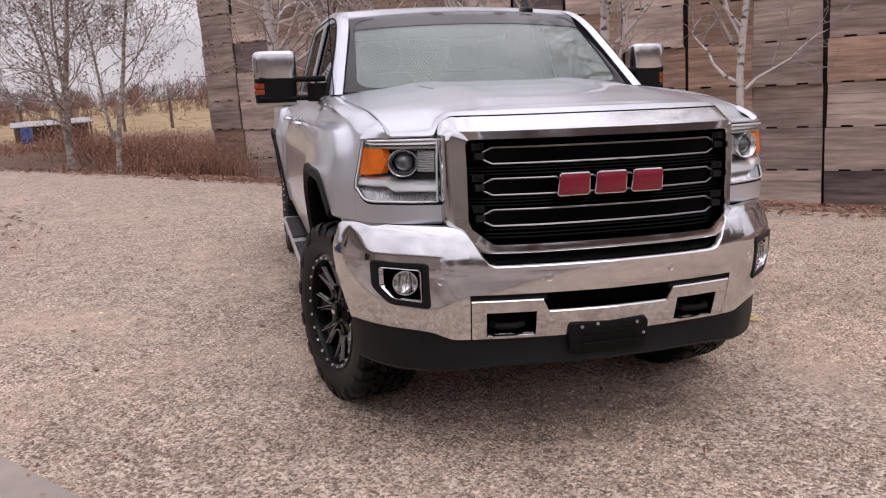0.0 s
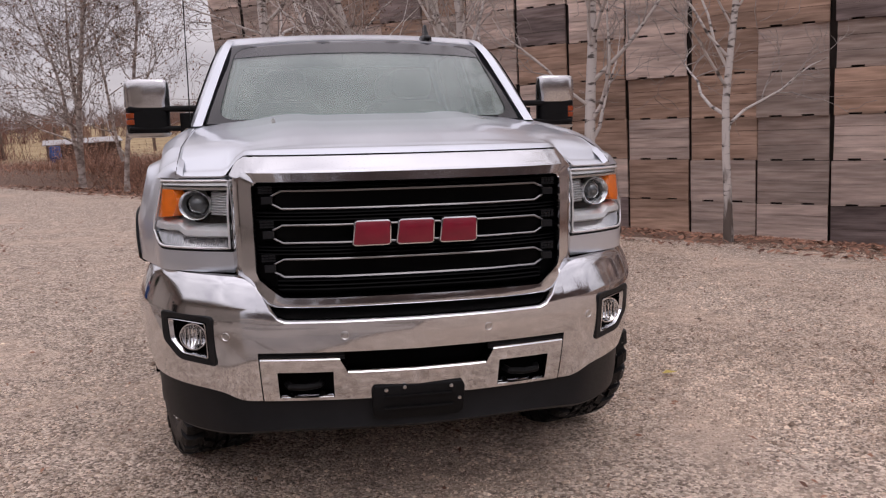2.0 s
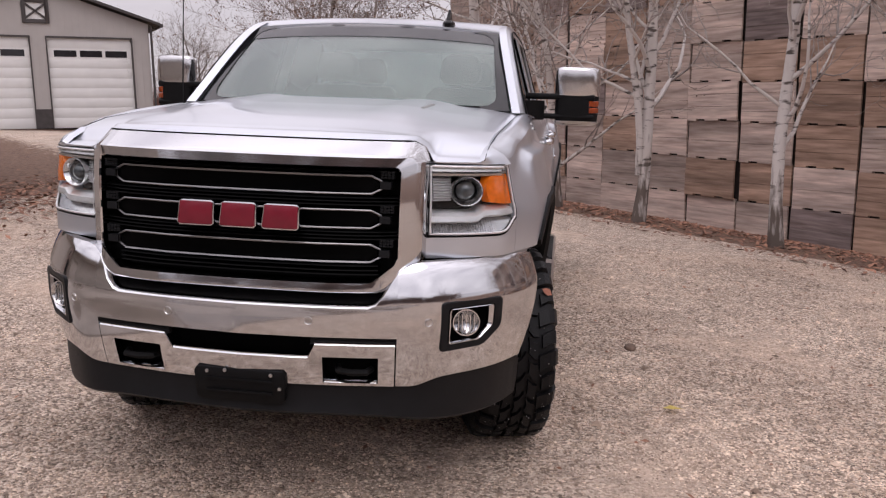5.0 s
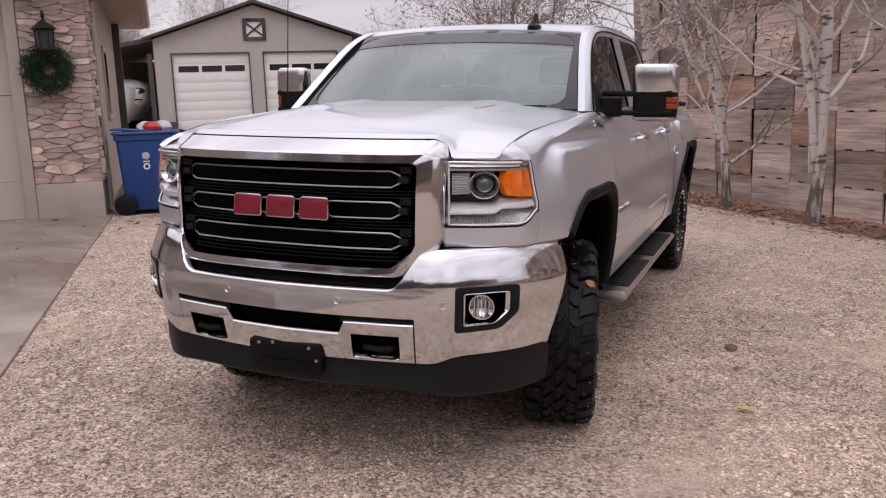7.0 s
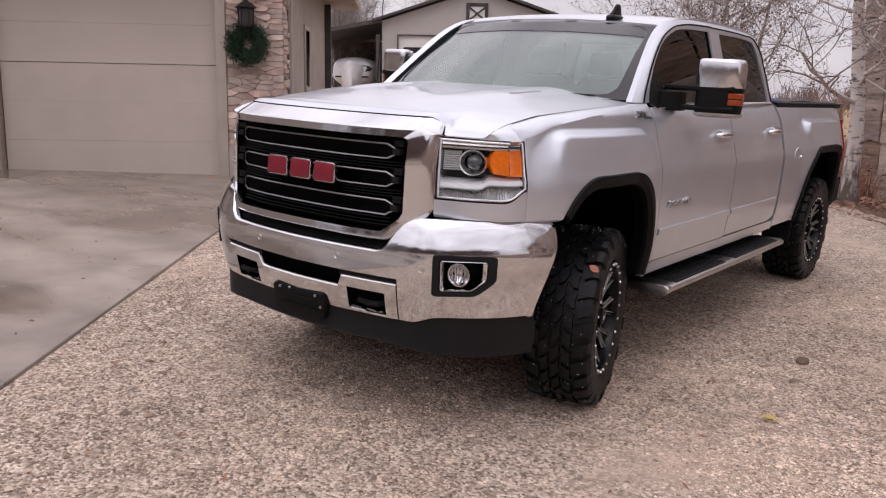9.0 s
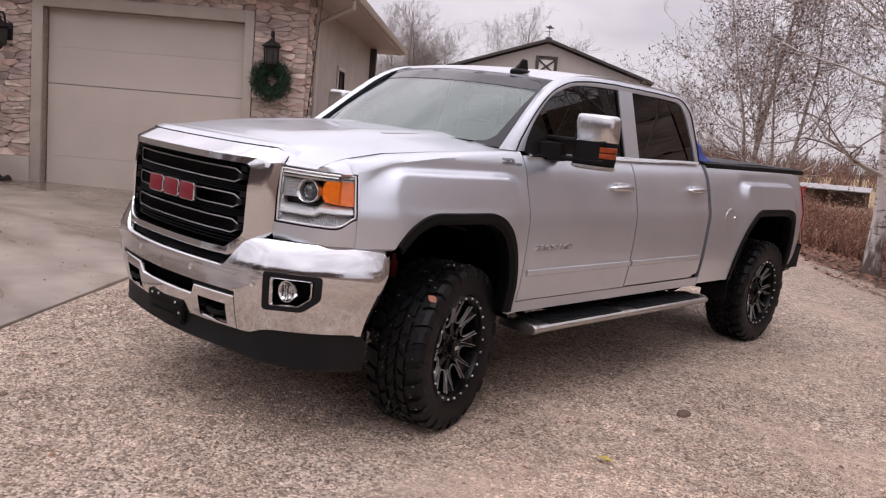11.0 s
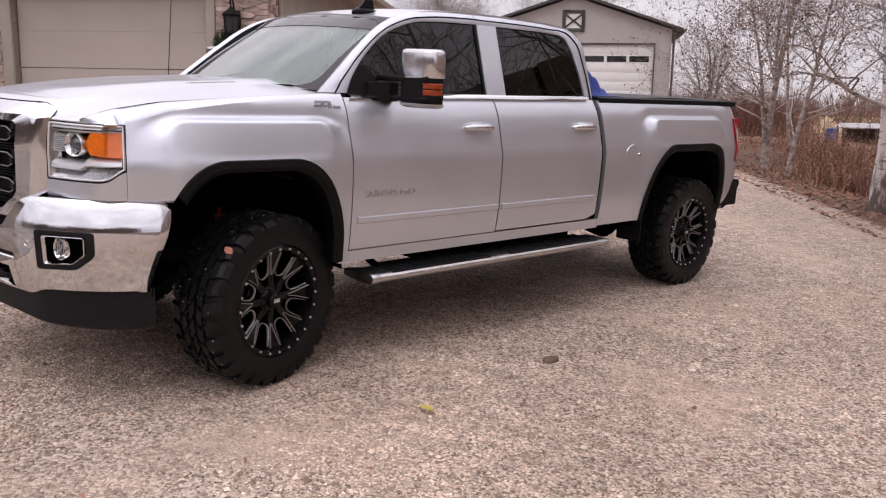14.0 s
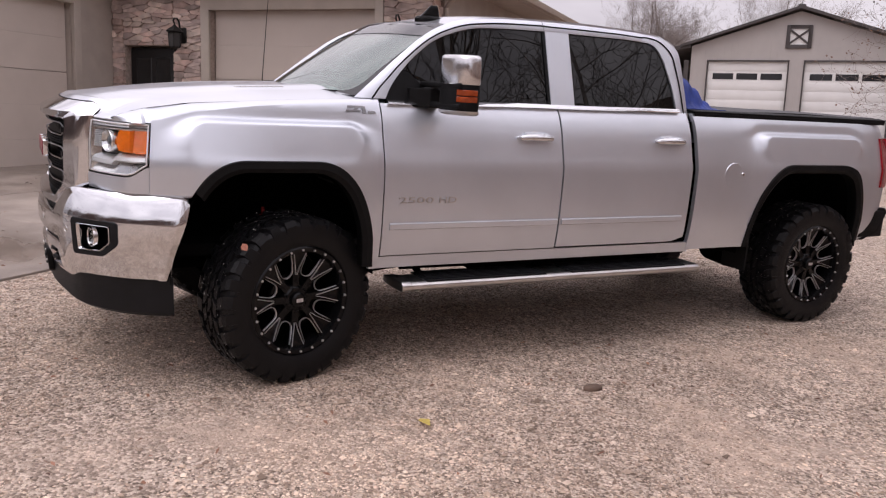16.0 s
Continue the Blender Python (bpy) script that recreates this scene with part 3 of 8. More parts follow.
both("side_window", Shape().sheet([[cabin(y, z, -0.012) for z in span(1.45, win_front(y) + 0.01, 8)] for y in span(0.50, 1.56, 24)], (-0.004, 0, 0)), M_TINT, None, "dark tinted side glass")
both("side_window", Shape().sheet([[cabin(lerp(1.70, rear_edge(z) + 0.02, t), z, -0.012) for t in span(0, 1, 8)] for z in span(1.45, 1.91, 14)], (-0.004, 0, 0)), M_TINT, None, "dark tinted side glass")
both("window_divider", Shape().sheet([[cabin(y, z, -0.004) for z in span(1.46, 1.905, 6)] for y in (1.535, 1.556)], (-0.01, 0, 0)).sheet([[cabin(y, z, -0.004) for z in span(1.46, 1.905, 6)] for y in (1.716, 1.735)], (-0.01, 0, 0)), M_GLOSSBLK)


def roof_point(u, v):
    a = abs(u)
    y = lerp(0.835 + 0.10 * a ** 2, 2.535 - 0.05 * a ** 3, v)
    edge = rail(max(1.0, min(2.5, y)))
    x = u * lerp(0.712, 0.716, v)
    z = edge + 0.028 * (1 - a ** 2.2)
    z -= 0.030 * smooth(0.12, 0.0, v) + 0.04 * smooth(0.95, 1.0, v) * (1 - 0.8 * a ** 4)
    return (x, y, z)


roof = part("roof", Shape().sheet([[roof_point(u, v) for v in span(0, 1, 30)] for u in span(-1, 1, 26)], (0, 0, -0.03)), M_PAINT, truck)


def screen_point(u, v, lift=0.0):
    a = abs(u)
    x = u * lerp(0.80, 0.700, v)
    y = lerp(0.16 + 0.22 * a ** 2.2, 0.895 + 0.10 * a ** 2, v) - 0.02 * math.sin(math.pi * v) - lift
    z = lerp(1.475, 1.955 - 0.035 * a ** 2.2, v) + 0.008 * math.sin(math.pi * v) + lift
    return (x, y, z)


windshield = part("windshield", Shape().sheet([[screen_point(u, v) for v in span(0, 0.915, 16)] for u in span(-1, 1, 24)], (0, 0.006, -0.003)), M_WINDSHIELD, truck, "clear windshield reflecting the grey sky")
part("shade_band", Shape().sheet([[screen_point(u, v, 0.002) for v in span(0.755, 0.91, 4)] for u in span(-0.99, 0.99, 24)], (0, 0.001, 0)), M_SHADE, windshield, "tinted shade strip")
frit_in = dense([(0.925 * x, z) for x, z in rounded([(-1.0, 0.885), (1.0, 0.885), (1.0, 0.05), (-1.0, 0.05)], 0.13, 6)], 3)
frit_out = []
for x, z in frit_in:
    k = max(abs(x) / 0.925, abs(z - 0.4675) / 0.4175)
    frit_out.append((x / k / 0.925 * 0.995, 0.456 + (z - 0.4675) / k / 0.4175 * 0.456))
part("frit_border", Shape().rings([[screen_point(u, v, 0.0035) for u, v in ring] for ring in ([(lerp(a[0], b[0], t), lerp(a[1], b[1], t)) for a, b in zip(frit_out, frit_in)] for t in span(0, 1, 3))], caps=False), M_FRIT, windshield, "black printed border of the glass")
part("cowl", Shape().sheet([[(lerp(-0.80, 0.80, t), lerp(0.28 + 0.14 * abs(2 * t - 1) ** 2, 0.10 + 0.26 * abs(2 * t - 1) ** 2.2, k), lerp(1.470, 1.484, k)) for k in span(0, 1, 3)] for t in span(0, 1, 20)], (0, 0.0, -0.02)), M_BLACKPL, truck)
for x0 in (-0.62, 0.10):
    w = Shape().tube([screen_point(x0 / 0.8 + d, v, 0.012) for d, v in ((0.0, 0.0), (0.18, 0.012), (0.40, 0.022), (0.70, 0.026))], [0.011, 0.008, 0.006, 0.005], 6)
    part("wiper", w, M_BLACKPL, truck)
# shark-fin aerial, brake lamp, rear glass
fin = Shape().rings([[(0.40 + r * 0.034 * math.cos(t), 0.965 + r * 0.098 * math.sin(t), z) for t in span(0, 2 * math.pi, 20)[:-1]] for r, z in ((1.0, 1.915), (1.0, 1.938), (0.85, 1.950), (0.45, 1.958))])
fin.rings([[(0.40 + sx * w, y, z) for sx, y in ((-1, y0), (-0.6, y0 - 0.006), (0.6, y0 - 0.006), (1, y0), (1, y1), (0.6, y1 + 0.004), (-0.6, y1 + 0.004), (-1, y1))] for z, w, y0, y1 in ((1.950, 0.013, 0.905, 1.020), (1.970, 0.010, 0.930, 1.018), (1.992, 0.008, 0.950, 1.014), (2.010, 0.007, 0.966, 1.010), (2.017, 0.004, 0.976, 1.004))])
part("roof_aerial", fin, M_GLOSSBLK, truck, "black shark-fin aerial", 0.002)
part("mast_aerial", Shape().tube([(-0.86, 0.30, 1.43), (-0.86, 0.31, 1.47)], 0.014, 8).tube([(-0.86, 0.31, 1.46), (-0.86, 0.36, 2.28)], [0.0035, 0.002], 6), M_BLACKPL, truck, "thin black mast aerial")
part("rear_glass", Shape().sheet([[(x * lerp(1, 0.88, v), lerp(2.625, 2.592, v), lerp(1.47, 1.885, v)) for v in span(0, 1, 4)] for x in span(-0.80, 0.80, 10)], (0, -0.01, 0)), M_REARGLASS, truck, "tinted rear window")
part("rear_header", Shape().sheet([[tuple(Vector(roof_point(u, 1)).lerp(Vector((u * 0.715, 2.600, 1.875)), t) + Vector((0, 0.012, 0.012)) * math.sin(math.pi * t)) for t in span(0, 1, 5)] for u in span(-1, 1, 20)], (0, -0.02, -0.01)), M_PAINT, truck)
part("cab_back", Shape().sheet([[(x, 2.63, z) for z in span(0.62, 1.475, 4)] for x in span(-0.86, 0.86, 6)], (0, -0.02, 0)), M_PAINT, truck)

# cabin inside
dash = Shape().rings([[(-0.72, y, z), (0.72, y, z), (0.72, y, 1.0), (-0.72, y, 1.0)] for y, z in ((0.28, 1.43), (0.5, 1.46), (0.75, 1.40), (0.80, 1.15))])
part("dashboard", dash, M_INTERIOR, truck, "dark dashboard", 0.02)
part("cabin_floor", Shape().box((-0.80, 0.30, 0.68), (0.80, 2.60, 0.72)), M_INTERIOR, truck)
wheel_ring = Shape().tube([Matrix.Translation((0.40, 0.92, 1.32)) @ Euler((radians(62), 0, 0)).to_matrix().to_4x4() @ Vector((0.19 * math.cos(a), 0.19 * math.sin(a), 0)) for a in span(0, 2 * math.pi, 28)[:-1]], 0.016, 8, loop=True)
wheel_ring.tube([(0.22, 0.92, 1.32), (0.58, 0.92, 1.32)], 0.02, 6).tube([(0.40, 0.75, 1.28), (0.40, 0.92, 1.32)], 0.04, 8)
part("steering_wheel", wheel_ring, M_INTERIOR, truck)
for x in (-0.40, 0.40):
    for y0, back in ((1.10, 1.52), (2.05, 2.40)):
        st = Shape().rings([[(x - 0.26, y0 - 0.1, 0.95), (x + 0.26, y0 - 0.1, 0.95), (x + 0.26, y0 - 0.1, 1.08), (x - 0.26, y0 - 0.1, 1.08)], [(x - 0.26, back, 0.93), (x + 0.26, back, 0.93), (x + 0.26, back, 1.06), (x - 0.26, back, 1.06)]])
        st.rings([[(x - w, back - 0.07 + 0.10 * (z - 1.0), z), (x + w, back - 0.07 + 0.10 * (z - 1.0), z), (x + w, back + 0.07 + 0.10 * (z - 1.0), z), (x - w, back + 0.07 + 0.10 * (z - 1.0), z)] for z, w in ((1.0, 0.25), (1.3, 0.26), (1.55, 0.21), (1.60, 0.16))])
        st.rings([[(x - w, back + 0.0, z), (x + w, back + 0.0, z), (x + w, back + 0.12, z), (x - w, back + 0.12, z)] for z, w in ((1.62, 0.10), (1.66, 0.13), (1.76, 0.12), (1.80, 0.09))])
        part("seat", st, M_SEAT, truck, "dark leather seat", 0.02)

# cargo bed
bed_top = 1.475
both("bed_side", panel(sorted(set(span(2.644, 3.14, 8) + span(3.14, 3.50, 24) + span(3.5, 3.98, 6) + span(3.98, 4.34, 24) + span(4.34, 4.60, 8))), lambda y: max(rear_lo(y), 0.60 + 0.05 * smooth(4.3, 4.6, y)), lambda y: bed_top, 0), M_PAINT)
# black filler block standing in for the shade between cab and bed
both("bed_gap_shade", Shape().box((0.78, 2.592, 0.62), (0.885, 2.645, 1.42)), M_UNDER)
both("bed_rail", Shape().sheet([[(x, y, z) for x, z in ((0.885, 1.470), (0.89, 1.492), (0.84, 1.502), (0.74, 1.502))] for y in span(2.66, 4.58, 8)], (0, 0, -0.015)), M_BLACKPL, None, "black bed rail cap", 0.003)
part("tonneau_cover", Shape().sheet([[(x, y, 1.505 + 0.012 * math.cos(x * 1.9) + 0.004 * math.sin(y * 5.5)) for x in span(-0.80, 0.80, 10)] for y in span(2.67, 4.57, 20)], (0, 0, -0.02)), M_TONNEAU, truck, "black soft tonneau cover")
part("tailgate", Shape().box((-0.80, 4.56, 0.72), (0.80, 4.62, 1.49)), M_PAINT, truck, "", 0.015)
tl = Shape().sheet([[skin(y, z, 0.012) for z in span(1.00, 1.36, 8)] for y in span(4.50, 4.60, 5)] + [[(x, 4.625 + 0.0 * x, z) for z in span(1.00, 1.36, 8)] for x in (0.92, 0.86, 0.80)], (-0.05, -0.02, 0))
both("tail_lamp", tl, M_REDLENS, None, "red tail lamp")
both("rear_bumper", Shape().sheet([[(x, y, z) for z, y in ((0.60, 4.42 + (0.97 - x) * 0.35), (0.66, 4.58 + (0.97 - x) * 0.25), (0.80, 4.66 + (0.97 - x) * 0.12), (0.84, 4.64 + (0.97 - x) * 0.12))] for x in span(0.97, 0.0, 8)], (-0.03, -0.10, 0)).box((0.90, 4.36, 0.62), (0.965, 4.64, 0.82)), M_BLACKPL, None, "black step bumper", 0.01)
flap = part("fuel_door", Shape().lathe([(0.0, 0.0012), (0.080, 0.001), (0.0815, -0.002), (0.0835, -0.004)], 36, Matrix.Translation((skin(2.98, 1.10)[0], 2.96, 1.09)), "x"), M_PAINT, truck, "round fuel filler flap")
part("fuel_knob", Shape().lathe([(0.0, 0.012), (0.010, 0.010), (0.013, 0.0)], 12, Matrix.Translation((skin(3.04, 1.09)[0] + 0.003, 3.035, 1.10)), "x"), M_CHROME, flap)

# arch mouldings, wheel wells, under-body
for c, half, top, r, foot, y0, y1 in ((-0.085, 0.50, 1.155, 0.34, 0.60, -0.585, 0.415), (3.74, 0.60, 1.165, 0.36, 0.60, 3.14, 4.34)):
    lo = arch(c, half, top, r, foot)
    lo2 = arch(c, half - 0.052, top - 0.055, r - 0.03, foot)
    ys2 = sorted(set(span(y0, c - half + r, 30) + span(c - half + r, c + half - r, 8) + span(c + half - r, y1, 30)))
    curve = [(y, lo(y)) for y in ys2]
    inner = [(c + (y - c) * (half - 0.052) / half, 0) for y, z in curve]
    inner = [(y, lo2(y)) for y, z in inner]
    if c < 0:
        curve = [(y, max(z, 0.985) if y < -0.45 else z) for y, z in curve]
    g = []
    for (ya, za), (yb, zb) in zip(curve, inner):
        if c < 0 and za <= 0.986 and ya < -0.4:
            continue
        xa = skin(ya, za)[0]
        g.append([(xa - 0.004, ya, za + 0.004), (xa + 0.012, ya, za), (xa + 0.014, lerp(ya, yb, 0.6), lerp(za, zb, 0.6)), (xa - 0.004, yb, zb), (xa - 0.06, yb, zb)])
    both("arch_moulding", Shape().sheet(g, (-0.02, 0, 0)), M_BLACKPL, None, "black wheel-arch moulding")
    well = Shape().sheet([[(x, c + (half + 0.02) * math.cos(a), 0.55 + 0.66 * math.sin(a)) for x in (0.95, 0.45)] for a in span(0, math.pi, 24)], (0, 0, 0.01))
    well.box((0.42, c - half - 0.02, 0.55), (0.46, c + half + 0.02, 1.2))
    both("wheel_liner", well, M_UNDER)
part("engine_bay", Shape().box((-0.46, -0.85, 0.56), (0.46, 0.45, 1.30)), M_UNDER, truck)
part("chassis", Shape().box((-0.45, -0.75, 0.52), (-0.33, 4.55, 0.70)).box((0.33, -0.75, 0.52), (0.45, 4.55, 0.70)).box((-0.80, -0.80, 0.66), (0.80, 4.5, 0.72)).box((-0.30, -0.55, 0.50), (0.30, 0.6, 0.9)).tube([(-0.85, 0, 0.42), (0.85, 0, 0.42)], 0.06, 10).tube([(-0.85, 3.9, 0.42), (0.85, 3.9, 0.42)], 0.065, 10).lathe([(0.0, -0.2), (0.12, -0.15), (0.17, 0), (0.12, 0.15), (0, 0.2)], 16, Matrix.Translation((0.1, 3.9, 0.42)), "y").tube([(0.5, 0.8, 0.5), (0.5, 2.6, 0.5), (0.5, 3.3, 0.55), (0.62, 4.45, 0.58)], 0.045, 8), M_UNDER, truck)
# tank, gearbox and springs: unseen masses added to deepen the shade underneath
part("unseen_fuel_tank", Shape().rings([[(x, y, z) for x, z in ((0.42, 0.44), (0.72, 0.44), (0.76, 0.48), (0.76, 0.64), (0.42, 0.64))] for y in (1.25, 1.30, 2.55, 2.60)]), M_UNDER, truck, "unseen black fuel tank added to darken the ground below", 0.02)
part("unseen_gearbox", Shape().lathe([(0.0, 0.45), (0.20, 0.45), (0.24, 0.7), (0.20, 1.1), (0.13, 1.3), (0.17, 1.5), (0.17, 1.8), (0.05, 1.9), (0.05, 3.7)], 14, Matrix.Translation((0, 0, 0.56)), "y"), M_UNDER, truck)
both("unseen_leaf_spring", Shape().rings([[(0.50 + dx, y, z + dz) for dx, dz in ((-0.04, -0.03), (0.04, -0.03), (0.04, 0.03), (-0.04, 0.03))] for y, z in ((3.1, 0.58), (3.5, 0.48), (3.9, 0.45), (4.3, 0.49), (4.5, 0.56))]), M_UNDER)
both("shock_absorber", Shape().tube([(0.50, -0.045, 0.60), (0.495, -0.04, 0.81)], [0.026, 0.024], 10).tube([(0.495, -0.04, 0.81), (0.494, -0.04, 0.85)], 0.011, 6), M_RUST, None, "red shock absorber")
both("mud_flap", Shape().box((0.74, 3.22, 0.42), (0.95, 3.235, 0.72)), M_BLACKPL)

# running boards
def step_board(s):
    st = part("running_board", (lambda b: b if s > 0 else b.mirrored())(Shape().rings([[(x, y, z) for x, z in ((0.80, 0.475), (0.80, 0.50), (0.86, 0.515), (1.035, 0.515), (1.055, 0.502), (1.055, 0.482), (1.035, 0.466), (0.86, 0.466))] for y in (0.60, 0.64, 2.66, 2.70)])), M_BRUSHED, truck, "satin running board", 0.006)
    for y0, y1 in ((0.72, 1.50), (1.68, 2.58)):
        pad = Shape()
        pad.box((0.825, y0, 0.512), (1.040, y1, 0.520))
        for k in range(7):
            pad.box((0.832 + 0.028 * k, y0 + 0.02, 0.519), (0.846 + 0.028 * k, y1 - 0.02, 0.525))
        part("tread_pad", pad if s > 0 else pad.mirrored(), M_GREYPL, st, "black ribbed step pad")
    cap = Shape().rings([[(x, y, z) for x, z in ((0.79, 0.472), (0.79, 0.505), (0.86, 0.518), (1.037, 0.518), (1.058, 0.503), (1.058, 0.480), (1.037, 0.463), (0.86, 0.463))] for y in (0.565, 0.58, 0.625)])
    part("end_cap", cap if s > 0 else cap.mirrored(), M_BRUSHED, st, "", 0.006)
    for y in (0.8, 1.6, 2.45):
        br = Shape().tube([(0.45, y, 0.60), (0.86, y, 0.47)], 0.02, 6)
        part("bracket", br if s > 0 else br.mirrored(), M_UNDER, st)


step_board(1)
step_board(-1)

# ---- front of the truck ----
def face_y(x):
    return along(PLAN, 0, abs(x))[1]


def ring_at(poly, dy):
    return [(x, face_y(x) + dy + 0.10 * max(0, z - 1.2) + 0.06 * max(0, z - 1.30), z) for x, z in poly]


def sym(half):
    """Closed outline from its right half, top to bottom."""
    return half + [(-x, z) for x, z in reversed(half)]


def dense_alike(polys, step):
    """Outlines with as many points as each other, set along the first at about a step."""
    first = polys[0]
    counts = [max(3, round(math.dist(p, q) / step)) for p, q in zip(first, first[1:] + first[:1])]
    return [[(lerp(p[0], q[0], k / n), lerp(p[1], q[1], k / n)) for (p, q), n in zip(zip(poly, poly[1:] + poly[:1]), counts) for k in range(n)] for poly in polys]


OUT, CREASE, INN = dense_alike([
    sym([(0.560, 1.390), (0.592, 1.368), (0.620, 1.326), (0.618, 0.985), (0.596, 0.945), (0.520, 0.885), (0.475, 0.872)]),
    sym([(0.553, 1.338), (0.571, 1.333), (0.582, 1.316), (0.579, 0.990), (0.560, 0.956), (0.494, 0.902), (0.466, 0.891)]),
    sym([(0.513, 1.303), (0.526, 1.299), (0.533, 1.285), (0.530, 1.002), (0.520, 0.977), (0.458, 0.927), (0.444, 0.919)])], 0.035)


def rim(a, b, k, top, side):
    """A ring of the surround, k of the way from outline a to outline b, set back more along its top edge."""
    out = []
    for o, p, q in zip(OUT, a, b):
        out += ring_at([(lerp(p[0], q[0], k), lerp(p[1], q[1], k))], lerp(side, top, smooth(1.32, 1.385, o[1])))
    return out


grille = part("grille", Shape().rings([rim(OUT, OUT, 0, 0.10, 0.06), rim(OUT, OUT, 0, 0.060, 0.040), rim(OUT, CREASE, 0.04, 0.054, 0.022), rim(OUT, CREASE, 0.16, 0.043, -0.002), rim(OUT, CREASE, 0.32, 0.028, -0.017), rim(OUT, CREASE, 0.52, 0.010, -0.027), rim(OUT, CREASE, 0.72, -0.008, -0.031), rim(OUT, CREASE, 0.88, -0.022, -0.033), rim(OUT, CREASE, 0.96, -0.028, -0.034), rim(CREASE, INN, 0.06, -0.032, -0.034), rim(CREASE, INN, 0.9, -0.030, -0.029), rim(INN, INN, 0, -0.024, -0.018), rim(INN, INN, 0, 0.07, 0.07)], caps=False), M_CHROME, truck, "large chrome grille surround", 0, 24)
part("grille_back", Shape().prism(INN, lambda a, b, d: (a, face_y(a) + d, b), (0.055, 0.075)), M_DEEP, grille, "black grille insert")
slats = Shape()
for z in (1.287, 1.198, 1.186, 1.174, 1.082, 1.070, 1.058, 0.966, 0.950, 0.936):
    w = 0.528 if z > 0.97 else 0.465
    slats.sheet([[(x, face_y(x) + d, z + h) for d, h in ((0.058, 0.008), (0.015, 0.004), (0.012, 0.0), (0.058, -0.006))] for x in span(-w, w, 16)], None)
part("grille_slat", slats, M_DEEP, grille, "black cross slats")
for z, h in ((1.244, 0.030), (1.128, 0.030), (1.012, 0.030)):
    half = [(0.440, z + h), (0.472, z + 0.45 * h), (0.472, z - 0.45 * h), (0.440, z - h)]
    loop = dense(sym(half), 5)
    part("grille_bar", Shape().tube([(x, face_y(x) + 0.012, zz) for x, zz in loop], 0.0036, 6, loop=True), M_DARKSATIN, grille, "satin outlined grille bar")
    core = dense(sym([(0.432, z + h * 0.8), (0.460, z + 0.3 * h), (0.460, z - 0.3 * h), (0.432, z - h * 0.8)]), 5)
    part("bar_core", Shape().prism(core, lambda a, b, d: (a, face_y(a) + d, b), (0.022, 0.05)), M_DEEP, grille)
    for s in (1, -1):
        ends = Shape()
        ends.box((s * 0.488 - 0.018, face_y(0.47) + 0.0, z - 0.012), (s * 0.488 + 0.018, face_y(0.47) + 0.03, z + 0.012))
        for k in range(4):
            for j in range(3):
                ends.box((s * (0.474 + 0.012 * k) - 0.005, face_y(0.47) + 0.012, z + 0.022 + 0.009 * j), (s * (0.474 + 0.012 * k) + 0.005, face_y(0.47) + 0.03, z + 0.029 + 0.009 * j))
        part("bar_end", ends, M_GREYPL, grille)
# the maker's mark: three plain blocks of red enamel with bright rims
for k, x0 in enumerate((-0.214, -0.066, 0.082)):
    w, shear, zm = 0.134, 0.010, 1.131

    def badge(i, d0, d1):
        q = [(x0 + shear + i, zm + 0.038), (x0 + shear + 0.012 + i, zm + 0.044 - i), (x0 + w - 0.009 - i, zm + 0.044 - i), (x0 + w - i, zm + 0.036), (x0 + w - 0.002 - i, zm - 0.036), (x0 + w - 0.012 - i, zm - 0.044 + i), (x0 + 0.010 + i, zm - 0.044 + i), (x0 + i, zm - 0.036)]
        return Shape().prism(q, lambda a, b, d: (a, -1.108 + d, b), (d0, d1))

    part("mark_rim", badge(0.0, 0.0, 0.035), M_CHROME, grille, "chrome rim", 0.003)
    part("mark_block", badge(0.005, -0.004, 0.01), M_REDBADGE, grille, "red enamel block", 0.002)


# head lamps
def lamp_hi(k):
    return 1.314 - 0.004 * k


